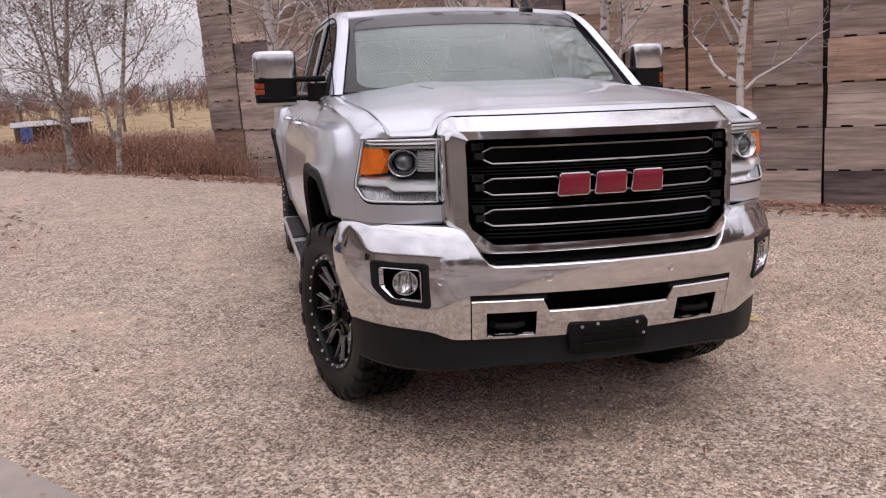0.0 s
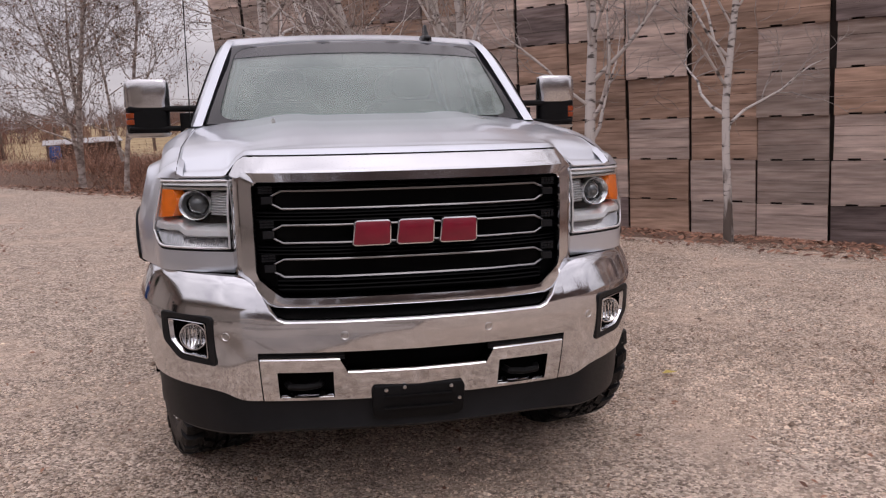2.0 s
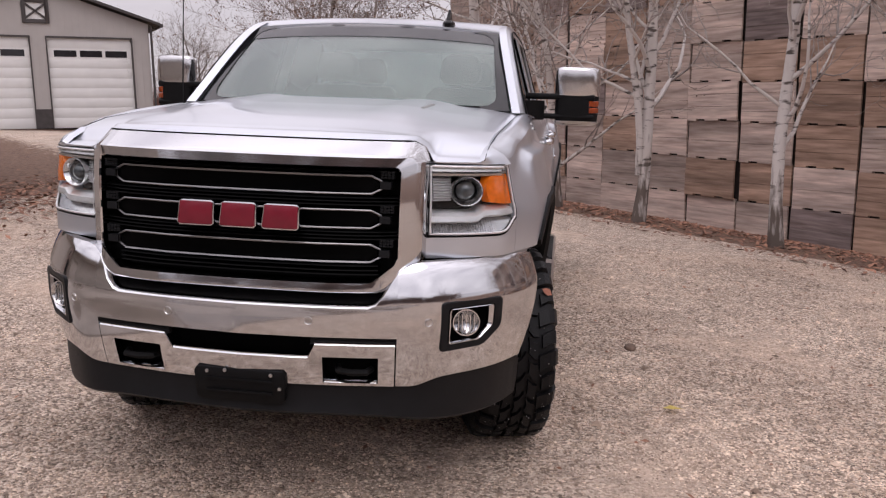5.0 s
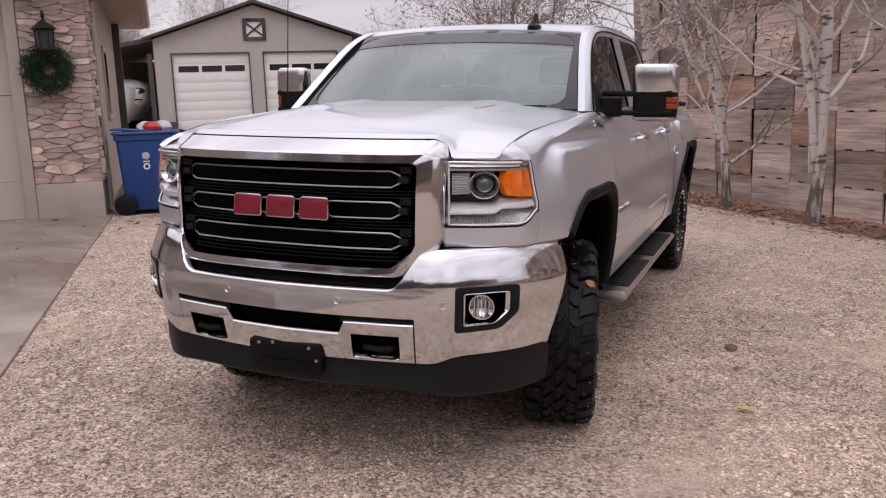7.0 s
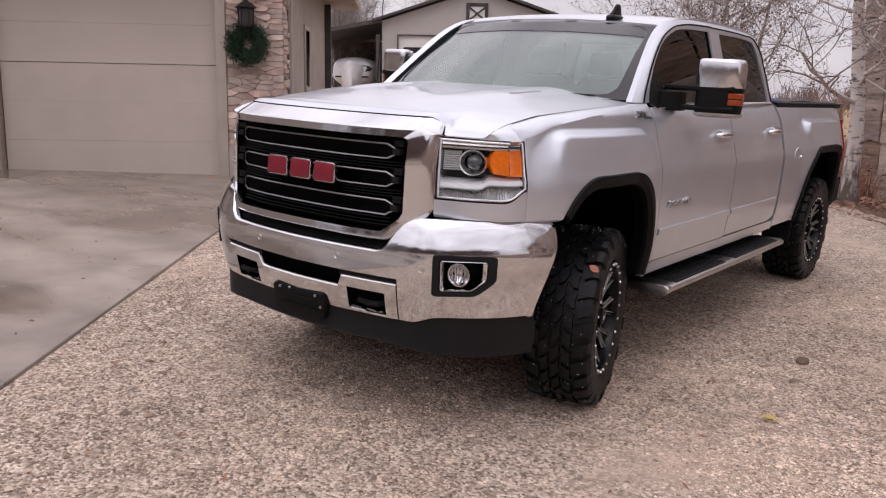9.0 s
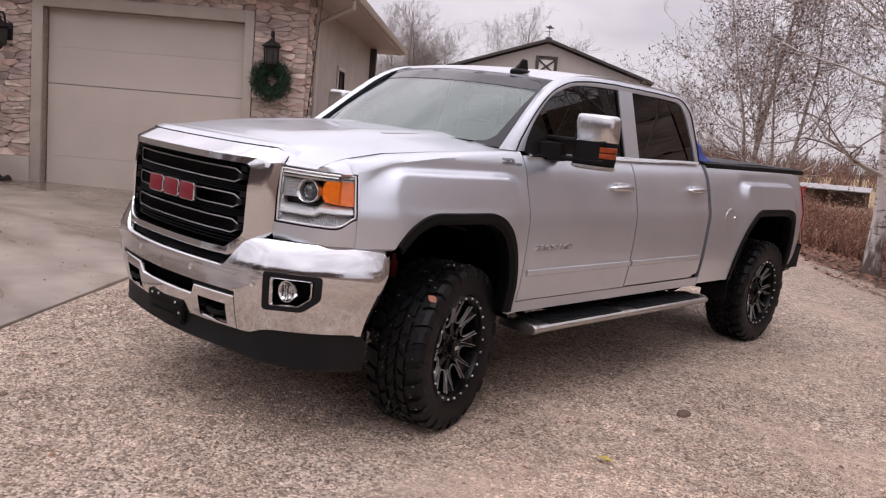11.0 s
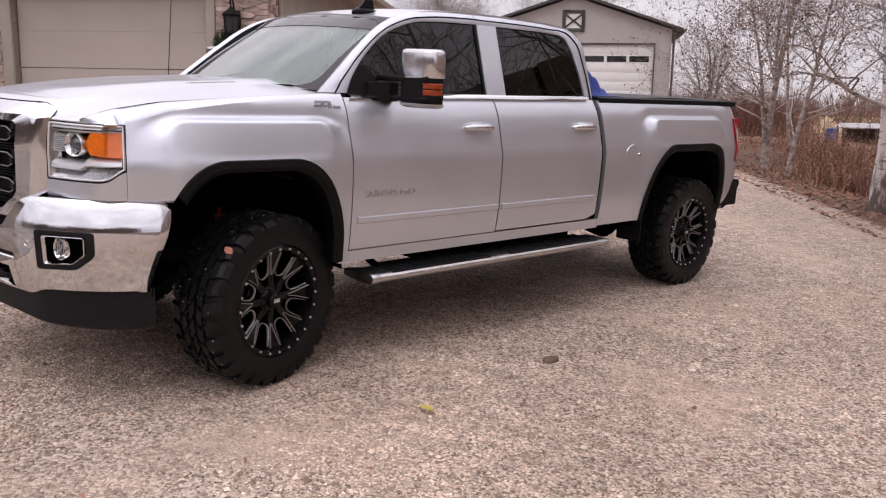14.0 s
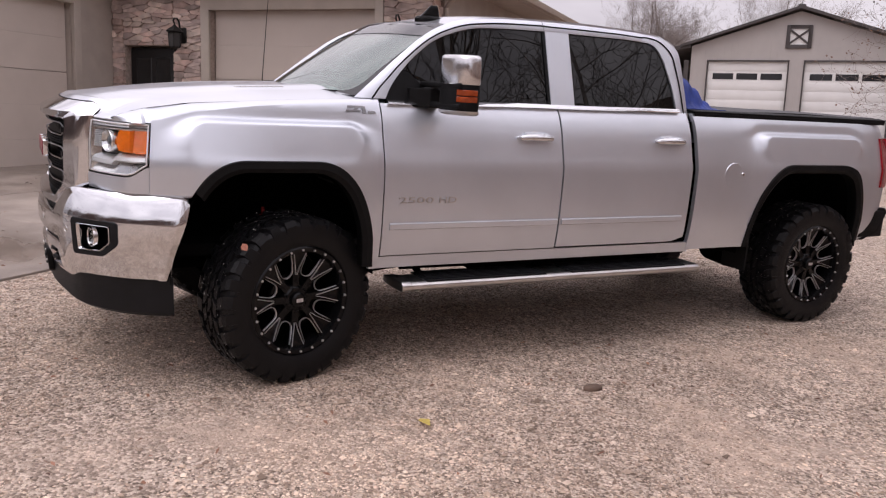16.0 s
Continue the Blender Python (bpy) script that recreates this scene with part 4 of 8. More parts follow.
for s in (1, -1):
    mirror = (lambda b: b) if s > 0 else (lambda b: b.mirrored())
    ks = span(0, 1, 24)
    bowl = [[lamp_point(k, z, d) for z, d in ((lamp_lo(k), 0.004), (lamp_lo(k) + 0.006, 0.05), (lerp(lamp_lo(k), lamp_hi(k), 0.5), 0.075), (lamp_hi(k) - 0.006, 0.05), (lamp_hi(k), 0.004))] for k in ks]
    lamp = part("head_lamp", mirror(Shape().sheet(bowl, (-0.02, 0.02, 0))), M_LAMPGREY, truck, "head lamp with amber marker and chrome strip")
    part("lens_cover", mirror(Shape().sheet([[lamp_point(k, z, 0.0) for z in span(lamp_lo(k) - 0.002, lamp_hi(k) + 0.002, 8)] for k in ks], (-0.003, 0.003, 0))), M_CLEAR, lamp, "clear lens")
    edge_l = lambda e: [lamp_point(k, lamp_hi(k), -e) for k in ks] + [lamp_point(1, lerp(lamp_hi(1), lamp_lo(1), t), -e) for t in span(0, 1, 6)[1:]] + [lamp_point(k, lamp_lo(k), -e) for k in reversed(ks[:-1])] + [lamp_point(0, lerp(lamp_lo(0), lamp_hi(0), t), -e) for t in span(0, 1, 6)[1:-1]]
    part("lamp_seam", mirror(Shape().tube(edge_l(-0.001), 0.0020, 6, loop=True)), M_DEEP, lamp, "black lamp gasket")
    inner_l = [lamp_point(lerp(0.02, 0.975, t), lamp_hi(t) - 0.009, 0.001) for t in span(0, 1, 24)] + [lamp_point(0.975, lerp(lamp_hi(1) - 0.009, lamp_lo(0.97) + 0.012, t), 0.001) for t in span(0, 1, 6)[1:]] + [lamp_point(lerp(0.975, 0.02, t), lamp_lo(lerp(0.975, 0.02, t)) + 0.010, 0.001) for t in span(0, 1, 24)[1:]] + [lamp_point(0.02, lerp(lamp_lo(0) + 0.010, lamp_hi(0) - 0.009, t), 0.001) for t in span(0, 1, 6)[1:-1]]
    part("lamp_rim", mirror(Shape().tube(inner_l, 0.0042, 8, loop=True)), M_SILVERED, lamp, "bright lamp rim")
    amber = Shape().sheet([[lamp_point(max(k, 0.60 + 0.05 * abs((z - 1.226) / 0.05) ** 2), z, 0.008 + 0.0008 * (i % 2)) for i, z in enumerate(span(1.168 + 0.010 * smooth(0.9, 0.62, k), 1.272, 10))] for k in span(0.60, 0.965, 14)], (-0.03, 0.02, 0))
    part("marker_lamp", mirror(amber), M_AMBER, lamp, "amber side marker")
    strip = [[lamp_point(k, z + 0.020 * smooth(0.50, 0.60, k), d) for z, d in ((1.104, 0.026), (1.108, 0.010), (1.113, 0.006), (1.130, 0.010), (1.142, 0.026), (1.149, 0.05))] for k in span(0.03, 0.955, 30)]
    part("chrome_strip", mirror(Shape().sheet(strip, (-0.02, 0.02, 0))), M_SILVERED, lamp, "chrome lamp strip")
    part("lower_lamp", mirror(Shape().sheet([[lamp_point(k, lerp(lamp_lo(k) + 0.012, 1.106 + 0.020 * smooth(0.50, 0.60, k), i / 6), 0.010 + 0.030 * i / 6 + 0.004 * (j % 2)) for i in range(7)] for j, k in enumerate(span(0.03, 0.95, 70))], (-0.01, 0.01, 0))), M_LOWLAMP, lamp, "ribbed clear lower lamp")
    part("top_lip", mirror(Shape().sheet([[lamp_point(k, z, d) for z, d in ((1.268, 0.030), (1.272, 0.010), (1.280, 0.006), (1.283, 0.016), (1.287, 0.006), (1.305, 0.010))] for k in span(0.03, 0.965, 24)], (-0.02, 0.02, 0))), M_BRUSHED, lamp, "silver upper strip")
    c = Vector(lamp_point(0.42, 1.218, 0.046))
    nrm = Vector((0.30, -0.95, 0)).normalized()
    m = Matrix.Translation(c) @ nrm.to_track_quat("Z", "Y").to_matrix().to_4x4()
    part("projector_bowl", mirror(Shape().lathe([(0.035, -0.02), (0.036, 0.004), (0.038, 0.010), (0.047, 0.032), (0.051, 0.036), (0.053, 0.032), (0.053, 0.0)], 28, m @ Matrix.Diagonal((1.12, 1, 1, 1)))), M_REFLECT, lamp, "chrome projector bowl")
    part("projector_lens", mirror(Shape().lathe([(0.0, 0.030), (0.014, 0.028), (0.026, 0.020), (0.036, 0.002)], 24, m)), M_BULB, lamp, "dark glass projector lens")
    fins = Shape()
    for k in range(9):
        z = 1.182 + 0.009 * k
        fins.sheet([[lamp_point(u, z + dz, d + 0.020 * (u - 0.05) / 0.2) for dz, d in ((0.0, 0.022), (0.004, 0.014), (0.0085, 0.024))] for u in span(0.055, 0.25, 6)], (-0.004, 0.008, 0))
    part("reflector_fin", mirror(fins), M_SILVERED, lamp, "ribbed chrome reflector")

def wide(f, x, z, e=0.0):
    p = f(abs(x), z, e)
    return (math.copysign(p[0], x) if x else 0.0, p[1], p[2])


# chrome bumper: two corner shells, the band between, and the lower beam
def corner_lo(x):
    return table([(0.50, 0.545), (0.60, 0.545), (0.625, 0.549), (0.65, 0.558), (0.675, 0.568), (0.70, 0.575), (0.74, 0.579), (1.0, 0.579)], x)


def corner_hi(x):
    return table([(0.43, 0.850), (0.47, 0.876), (0.52, 0.925), (0.56, 0.960), (0.59, 0.976), (0.63, 0.983), (0.70, 0.984), (0.85, 0.982), (1.0, 0.985)], x)


def bump_y(y, z, extra=0.0):
    px, py, nx, ny = along(BUMPER, 1, y)
    q = bump(min(px, 0.98), z, 0)
    o = table(BUMPER_SIDE, z) + extra
    return (px + nx * o, py + ny * o, z)


FOG = (0.700, 0.868, 0.690, 0.842)
xs = sorted(set(span(0.545, FOG[0], 12) + span(FOG[0], FOG[1], 8) + span(FOG[1], 0.965, 10)))
cols = []
for x in xs:
    lo, hi = corner_lo(x), corner_hi(x)
    zs = span(lo, FOG[2], 5) + span(FOG[2], FOG[3], 6)[1:] + span(FOG[3], hi - 0.03, 12)[1:] + span(hi - 0.03, hi, 5)[1:]
    cols.append([bump(x, z) for z in zs])
hole = {(i, j) for i, x in enumerate(xs[:-1]) for j in range(5, 11) if FOG[0] - 1e-6 <= x < FOG[1] - 1e-6 and FOG[2] + (FOG[3] - FOG[2]) * (j - 5) / 6 >= FOG[2] - 0.01 + (xs[i + 1] - (FOG[1] - 0.04)) * 1.2 - 1e-6}
for y in span(-0.665, -0.555, 5):
    lo, hi = 0.572, 0.985
    zs = span(lo, FOG[2], 5) + span(FOG[2], FOG[3], 6)[1:] + span(FOG[3], hi - 0.03, 12)[1:] + span(hi - 0.03, hi, 5)[1:]
    cols.append([bump_y(lerp(-0.665, lerp(-0.640, -0.550, smooth(0.58, 0.96, z)), (y + 0.665) / 0.11), z) for z in zs])
corner_sh = Shape().sheet(cols, (-0.01, 0.03, 0), hole)
corners = both("bumper_corner", corner_sh, M_CHROME, None, "chrome bumper corner")
band = Shape().sheet([[bump(abs(x), z) if x >= 0 else (-bump(-x, z)[0], *bump(-x, z)[1:]) for z in span(0.728, 0.806, 6) + span(0.806, lerp(0.832, max(0.832, corner_hi(abs(x))), smooth(0.44, 0.548, abs(x))), 5)[1:]] + [wide(bump, x, lerp(0.832, max(0.832, corner_hi(abs(x))), smooth(0.44, 0.548, abs(x))) + dz, e) for dz, e in ((0.005, -0.004), (0.009, -0.012), (0.011, -0.030))] for x in span(-0.548, 0.548, 44)], (0, 0.03, -0.004))
bumper = part("bumper_band", band, M_CHROME, truck, "chrome front bumper")
part("bumper_pad", Shape().sheet([[(x, along(BUMPER, 0, abs(x))[1] + d, z + 0.085 * smooth(0.45, 0.56, abs(x))) for d, z in ((0.020, 0.828), (0.035, 0.842), (0.075, 0.868), (0.14, 0.88))] for x in span(-0.56, 0.56, 40)], (0, 0.03, -0.012)), M_BLACKPL, truck, "black textured step pad")


# the lower beam, with the air slot and two tow-hook openings cut through it
xs = sorted(set(span(-0.54, -0.485, 3) + span(-0.485, -0.295, 4) + span(-0.295, -0.27, 1) + span(-0.27, -0.245, 2) + span(-0.245, 0.245, 10) + span(0.245, 0.27, 2) + span(0.27, 0.295, 1) + span(0.295, 0.485, 4) + span(0.485, 0.54, 3)))
cols = []
for x in xs:
    a = abs(x)
    top = 0.700 - 0.052 * smooth(0.272, 0.243, a)
    cols.append([wide(bump, x, z, 0.002) for z in span(0.545 + 0.0 * a, 0.556, 1) + span(0.556, min(0.655, top - 0.006), 4)[1:] + span(min(0.655, top - 0.006), top, 3)[1:]] + [wide(bump, x, top + dz, e) for dz, e in ((0.006, -0.004), (0.010, -0.013), (0.012, -0.028))])
hole = {(i, j) for i, x in enumerate(xs[:-1]) for j in range(1, 5) if 0.295 - 1e-6 <= abs((x + xs[i + 1]) / 2) <= 0.485}
part("bumper_beam", Shape().sheet(cols, (0, 0.05, 0), hole), M_CHROME, truck, "chrome lower bumper beam")
part("bumper_core", Shape().sheet([[(x, along(BUMPER, 0, abs(x))[1] + 0.09, z) for z in (0.45, 0.60, 0.84)] for x in span(-0.78, 0.78, 24)], (0, 0.03, 0)), M_UNDER, truck)
for s in (1, -1):
    pad = Shape().sheet([[wide(bump, s * x, z, -0.006 - 0.004 * (i % 2)) for i, z in enumerate(span(0.700, 0.730, 6))] for x in span(0.255, 0.545, 10)], (0, 0.02, 0))
    part("ribbed_pad", pad, M_BLACKPL, truck, "black ribbed insert")
    hook = Shape().tube([(s * 0.33, -1.02, 0.60), (s * 0.34, -1.06, 0.60), (s * 0.39, -1.075, 0.60), (s * 0.44, -1.06, 0.60), (s * 0.45, -1.02, 0.60)], 0.012, 8)
    part("tow_hook", hook, M_BLACKPL, truck, "black tow hook")
    lip = Shape().sheet([[wide(bump, s * x, z, e) for z, e in ((0.554, 0.001), (0.560, -0.006), (0.572, -0.034), (0.574, -0.050))] for x in span(0.300, 0.480, 8)], (0, 0.004, -0.004))
    part("opening_lip", lip, M_CHROME, truck, "chrome lip of the tow-hook opening")
    for x in (0.25, 0.648):
        p, q = Vector(wide(bump, s * x, 0.786, -0.001)), Vector(wide(bump, s * x, 0.786, 0.02))
        m = Matrix.Translation(p) @ (q - p).to_track_quat("Z", "Y").to_matrix().to_4x4()
        se = part("parking_sensor", Shape().lathe([(0.0, 0.002), (0.008, 0.002), (0.009, 0.0005), (0.011, 0.0005), (0.0135, 0.003), (0.015, 0.0)], 20, m), M_BRUSHED, truck, "round parking sensor")
# fog lamps
for s in (1, -1):
    mirror = (lambda b: b) if s > 0 else (lambda b: b.mirrored())
    x0, x1, z0, z1 = FOG
    poly = rounded([(x0 - 0.012, z1 + 0.012), (x1 + 0.012, z1 + 0.008), (x1 + 0.012, z0 + 0.050), (x1 - 0.040, z0 - 0.012), (x0 - 0.012, z0 - 0.016)], 0.018)
    inn = rounded([(x0 + 0.016, z1 - 0.016), (x1 - 0.016, z1 - 0.018), (x1 - 0.016, z0 + 0.058), (x1 - 0.054, z0 + 0.014), (x0 + 0.018, z0 + 0.010)], 0.010)
    bez = part("fog_bezel", mirror(Shape().rings([[bump(x, z, -0.03) for x, z in poly], [bump(x, z, 0.004) for x, z in poly], [bump(lerp(a[0], b[0], 0.12), lerp(a[1], b[1], 0.12), 0.007) for a, b in zip(poly, inn)], [bump(lerp(a[0], b[0], 0.8), lerp(a[1], b[1], 0.8), 0.003) for a, b in zip(poly, inn)], [bump(x, z, -0.02) for x, z in inn]], caps=False)), M_GREYPL, truck, "dark fog lamp bezel")
    part("bezel_rim", mirror(Shape().rings([[bump(lerp(x, 0.785, k), lerp(z, 0.765, k), e) for x, z in inn] for k, e in ((-0.02, -0.006), (-0.02, 0.002), (0.02, 0.003), (0.12, -0.008), (0.13, -0.02))], caps=False)), M_CHROME, bez, "bright inner rim")
    part("fog_cup", mirror(Shape().rings([[bump(x, z, -0.015) for x, z in inn], [bump(lerp(x, 0.785, 0.2), lerp(z, 0.765, 0.2), -0.055) for x, z in inn], [bump(lerp(x, 0.785, 0.95), lerp(z, 0.765, 0.95), -0.058) for x, z in inn]], caps=False)), M_DEEP, bez)
    c, c2 = Vector(bump(0.780, 0.768, -0.026)), Vector(bump(0.784, 0.768, 0))
    m = Matrix.Translation(c) @ Vector((0.25, -0.97, 0)).to_track_quat("Z", "Y").to_matrix().to_4x4() @ Matrix.Scale(0.86, 4)
    fl = part("fog_lamp", mirror(Shape().lathe([(0.0, -0.012), (0.02, -0.008), (0.042, 0.008), (0.052, 0.022), (0.056, 0.022), (0.057, 0.0)], 28, m)), M_REFLECT, bez, "round fog lamp")
    ribs = Shape()
    for k in range(5):
        ribs.box((-0.034 + 0.016 * k, -0.034, 0.004), (-0.030 + 0.016 * k, 0.034, 0.020), m)
    part("lamp_rib", mirror(ribs), M_REFLECT, fl)
    part("fog_glass", mirror(Shape().lathe([(0.0, 0.030), (0.03, 0.027), (0.05, 0.021)], 28, m)), M_CLEAR, fl)
# black lower valance and the plate bracket
def val_hi(x):
    return corner_lo(max(0.5, x)) + 0.008


def val_rows(x):
    d = 0.035 * smooth(0.4, 0.9, abs(x))
    return ((0.425 - d, 0.02), (0.440 - d, 0.035), (0.465, 0.020), (lerp(0.465, val_hi(abs(x)), 0.5), 0.0), (val_hi(abs(x)), -0.012))


val = [[wide(bump, x, z, e) for z, e in val_rows(x)] for x in span(-0.955, 0.955, 60)]
tail_v = [[bump_y(y, z, e) for z, e in val_rows(1.0)] for y in span(-0.688, -0.605, 5)]
val = [[(-p[0], p[1], p[2]) for p in col] for col in reversed(tail_v)] + val + tail_v
part("valance", Shape().sheet(val, [(-0.02 * p[0], 0.02 * (1 - abs(p[0])) + 0.004, 0) for col in val for p in col]), M_GREYPL, truck, "dark grey plastic air dam")
plate = part("plate_bracket", Shape().prism([(-0.155, 0.592), (0.155, 0.592), (0.165, 0.575), (0.160, 0.482), (0.14, 0.470), (-0.14, 0.470), (-0.160, 0.482), (-0.165, 0.575)], lambda a, b, d: (a, -1.092 + d - 0.1 * (b - 0.53), b), (-0.010, 0.02)), M_BLACKPL, truck, "empty black number plate bracket", 0.004)
for x, z in ((-0.115, 0.578), (0.115, 0.578), (-0.05, 0.585), (0.145, 0.53)):
    part("plate_screw", Shape().lathe([(0.0, -0.004), (0.006, -0.003), (0.007, 0.001)], 10, Matrix.Translation((x, -1.105 - 0.1 * (z - 0.53), z)), "y"), M_BRUSHED, plate)
part("plate_rib", Shape().box((-0.12, -1.108, 0.505), (0.12, -1.096, 0.512)).box((-0.12, -1.112, 0.55), (0.12, -1.100, 0.556)), M_BLACKPL, plate)


# towing mirrors
for s in (1, -1):
    mirror = (lambda b: b) if s > 0 else (lambda b: b.mirrored())
    y0 = 0.80
    def head(z, k=1.0, dy=0.0, at=None):
        ring = []
        for i in (range(24) if at is None else (at,)):
            c, q = math.cos(2 * math.pi * i / 24), math.sin(2 * math.pi * i / 24)
            a, b = math.copysign(abs(c) ** 0.55, c), min(0.78, math.copysign(abs(q) ** 0.75, q))
            ring.append((1.125 + a * 0.114 * k, y0 + dy + b * 0.062 * k + 0.026 * a * abs(a), z))
        return ring
    mir = part("side_mirror", mirror(Shape().rings([head(1.446, 0.85), head(1.455, 0.95), head(1.50, 1.0), head(1.635, 1.0)])), M_BLACKPL, truck, "tall towing mirror with chrome cap", 0, 50)
    part("mirror_cap", mirror(Shape().rings([head(1.596, 1.0), head(1.602, 1.035), head(1.69, 1.03), head(1.722, 1.0), head(1.736, 0.94), head(1.742, 0.82)])), M_SATINCHROME, mir, "chrome mirror cap", 0, 50)
    part("mirror_foot", mirror(Shape().rings([head(1.440, 0.70, 0.01), head(1.445, 0.92, 0.006), head(1.456, 1.02), head(1.464, 1.02)])), M_BRUSHED, mir, "", 0, 50)
    glass_m = Shape().box((1.03, y0 + 0.045, 1.46), (1.22, y0 + 0.052, 1.735))
    part("mirror_glass", mirror(glass_m), M_CHROME, mir, "mirror glass", 0.002)
    ms = Shape()
    for z0, z1 in ((1.508, 1.536), (1.541, 1.570)):
        ms.sheet([[head(z, e, 0, j)[0] for z, e in ((z0, 1.0), (z0 + 0.003, 1.03), (z1 - 0.003, 1.03), (z1, 1.0))] for j in span(-4.6, 0.6, 16)], (-0.02, 0.01, 0))
    part("marker", mirror(ms), M_MARKER, mir, "dark red-orange turn marker")
    arms = Shape()
    for z0, z1 in ((1.572, 1.604), (1.472, 1.500)):
        arms.rings([[(x, y + dy, z) for dy, z in ((-0.024, z0 + 0.006), (-0.024, z1 - 0.006), (-0.014, z1), (0.016, z1), (0.024, z1 - 0.006), (0.024, z0 + 0.006), (0.014, z0), (-0.014, z0))] for x, y in ((0.855, y0 - 0.075), (0.96, y0 - 0.055), (1.04, y0 - 0.045), (1.215, y0 - 0.030))])
    arms.rings([[(0.845, y0 - 0.17, z0), (0.885, y0 - 0.17, z0), (0.955, y0 - 0.08, z0), (0.955, y0 - 0.02, z0), (0.845, y0 - 0.0, z0)] for z0 in (1.465, 1.475, 1.555, 1.565)])
    part("mirror_arm", mirror(arms), M_BLACKPL, mir, "black mirror arms", 0.006)
    mir.location.z = -0.025
    sail = Shape().sheet([[cabin(y, z, 0.004) for z in span(1.462, min(win_front(y), 1.64 - 0.9 * max(0, y - 0.62)), 5)] for y in span(0.50, 0.78, 8)], (-0.015, 0, 0))
    part("mirror_sail", mirror(sail), M_BLACKPL, truck, "black mirror mounting panel")


# wheels
def make_wheel(s, x, y, turn):
    tilt = Matrix.Translation((x, y, 0.436)) @ Euler((0, 0, radians(turn))).to_matrix().to_4x4()
    hub = part("wheel", Shape().lathe([(0.0, 0.10), (0.06, 0.10), (0.075, 0.085), (0.085, 0.04)], 24, None, "x").lathe([(0.085, 0.042), (0.13, 0.046), (0.135, 0.02), (0.09, 0.0)], 24, None, "x"), M_GLOSSBLK, truck, "black aftermarket wheel with milled spokes", 0.002)
    hub.matrix_local = tilt if s > 0 else tilt @ Matrix.Rotation(math.pi, 4, "Z")
    # tyre, about x; outer side at +x
    prof = [(0.278, 0.125), (0.290, 0.145), (0.32, 0.156), (0.36, 0.160), (0.395, 0.155), (0.412, 0.142), (0.419, 0.12), (0.421, 0.06), (0.421, -0.06), (0.419, -0.12), (0.412, -0.142), (0.395, -0.155), (0.36, -0.16), (0.32, -0.156), (0.278, -0.125)]
    tyre = part("tyre", Shape().lathe(prof, 72, None, "x"), M_TYRE, hub, "knobbly black off-road tyre", 0, 25)
    tread = Shape()
    n = 30
    for k in range(n):
        long = k % 2
        for sx in (1, -1):
            a = 2 * math.pi * (k + (0.5 if sx < 0 else 0)) / n
            m = Matrix.Rotation(a, 4, "X")
            da = 0.034 if long else 0.029
            tread.rings([[m @ Vector(p) for p in ((sx * x0, -da + off, r0), (sx * x0, da + off, r0), (sx * x0, da * 0.88 + off, r1), (sx * x0, -da * 0.88 + off, r1))] for x0, r0, r1, off in ((0.078 if long else 0.090, 0.416, 0.4375, -0.016), (0.122, 0.414, 0.4375, 0.0), (0.147, 0.402, 0.428, 0.005), (0.159 + 0.004 * long, 0.372, 0.402 - 0.010 * (1 - long), 0.005))])
    # two rows of interlocking arrow blocks and a zig-zag spine
    for k in range(n):
        for x0, sk, ph in ((-0.051, 0.016, 0.0), (0.051, -0.016, 0.5), (0.0, 0.022, 0.27)):
            m = Matrix.Rotation(2 * math.pi * (k + ph) / n, 4, "X")
            w = 0.0215 if x0 else 0.0205
            poly = [(-w, -0.034), (0.0, -0.044), (w, -0.030), (w * 0.75, 0.002), (w, 0.038), (0.0, 0.026), (-w, 0.034), (-w * 0.75, 0.0)]
            tread.rings([[m @ Vector((x0 + dx * q, (d + sk * dx / w) * q, r)) for dx, d in poly] for r, q in ((0.417, 1.0), (0.4368, 0.93))])
    part("tread", tread, M_TYRE, tyre, "chunky tread blocks", 0, 20)
    # pale flecks on the tread: grit and water drops, their wet glints painted in
    gr = random.Random(round(x * 100 + y * 10))
    grit_glints = Shape()
    for k in range(260):
        m = Matrix.Rotation(gr.uniform(0, 2 * math.pi), 4, "X") @ Matrix.Translation((gr.uniform(-0.14, 0.13), 0, gr.uniform(0.436, 0.439)))
        d = gr.uniform(0.0015, 0.0042)
        grit_glints.add([m @ Vector(p) for p in ((d, 0, 0), (-0.6 * d, 0.9 * d, 0), (-0.5 * d, -0.9 * d, 0), (0, 0, 0.9 * d))], [(0, 1, 3), (1, 2, 3), (2, 0, 3), (0, 2, 1)])
    tagged(part("grit_glints", grit_glints, M_FLECK, tyre, "pale flecks for grit and painted wet glints on the tread"), kind="stuff")
    rim = Shape().lathe([(0.283, 0.128), (0.287, 0.142), (0.277, 0.149), (0.259, 0.142), (0.250, 0.112), (0.245, 0.05), (0.238, -0.12)], 64, None, "x")
    part("rim", rim, M_GLOSSBLK, hub, "gloss black rim")
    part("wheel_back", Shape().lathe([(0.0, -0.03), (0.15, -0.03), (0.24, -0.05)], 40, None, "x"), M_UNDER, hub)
    for k in range(24):
        a = 2 * math.pi * k / 24
        bolts = Shape().lathe([(0.0, 0.1545), (0.0056, 0.1535), (0.0074, 0.146)], 6, Matrix.Rotation(a, 4, "X") @ Matrix.Translation((0, 0, 0.268)), "x")
        part("rim_bolt", bolts, M_MILLED, hub)
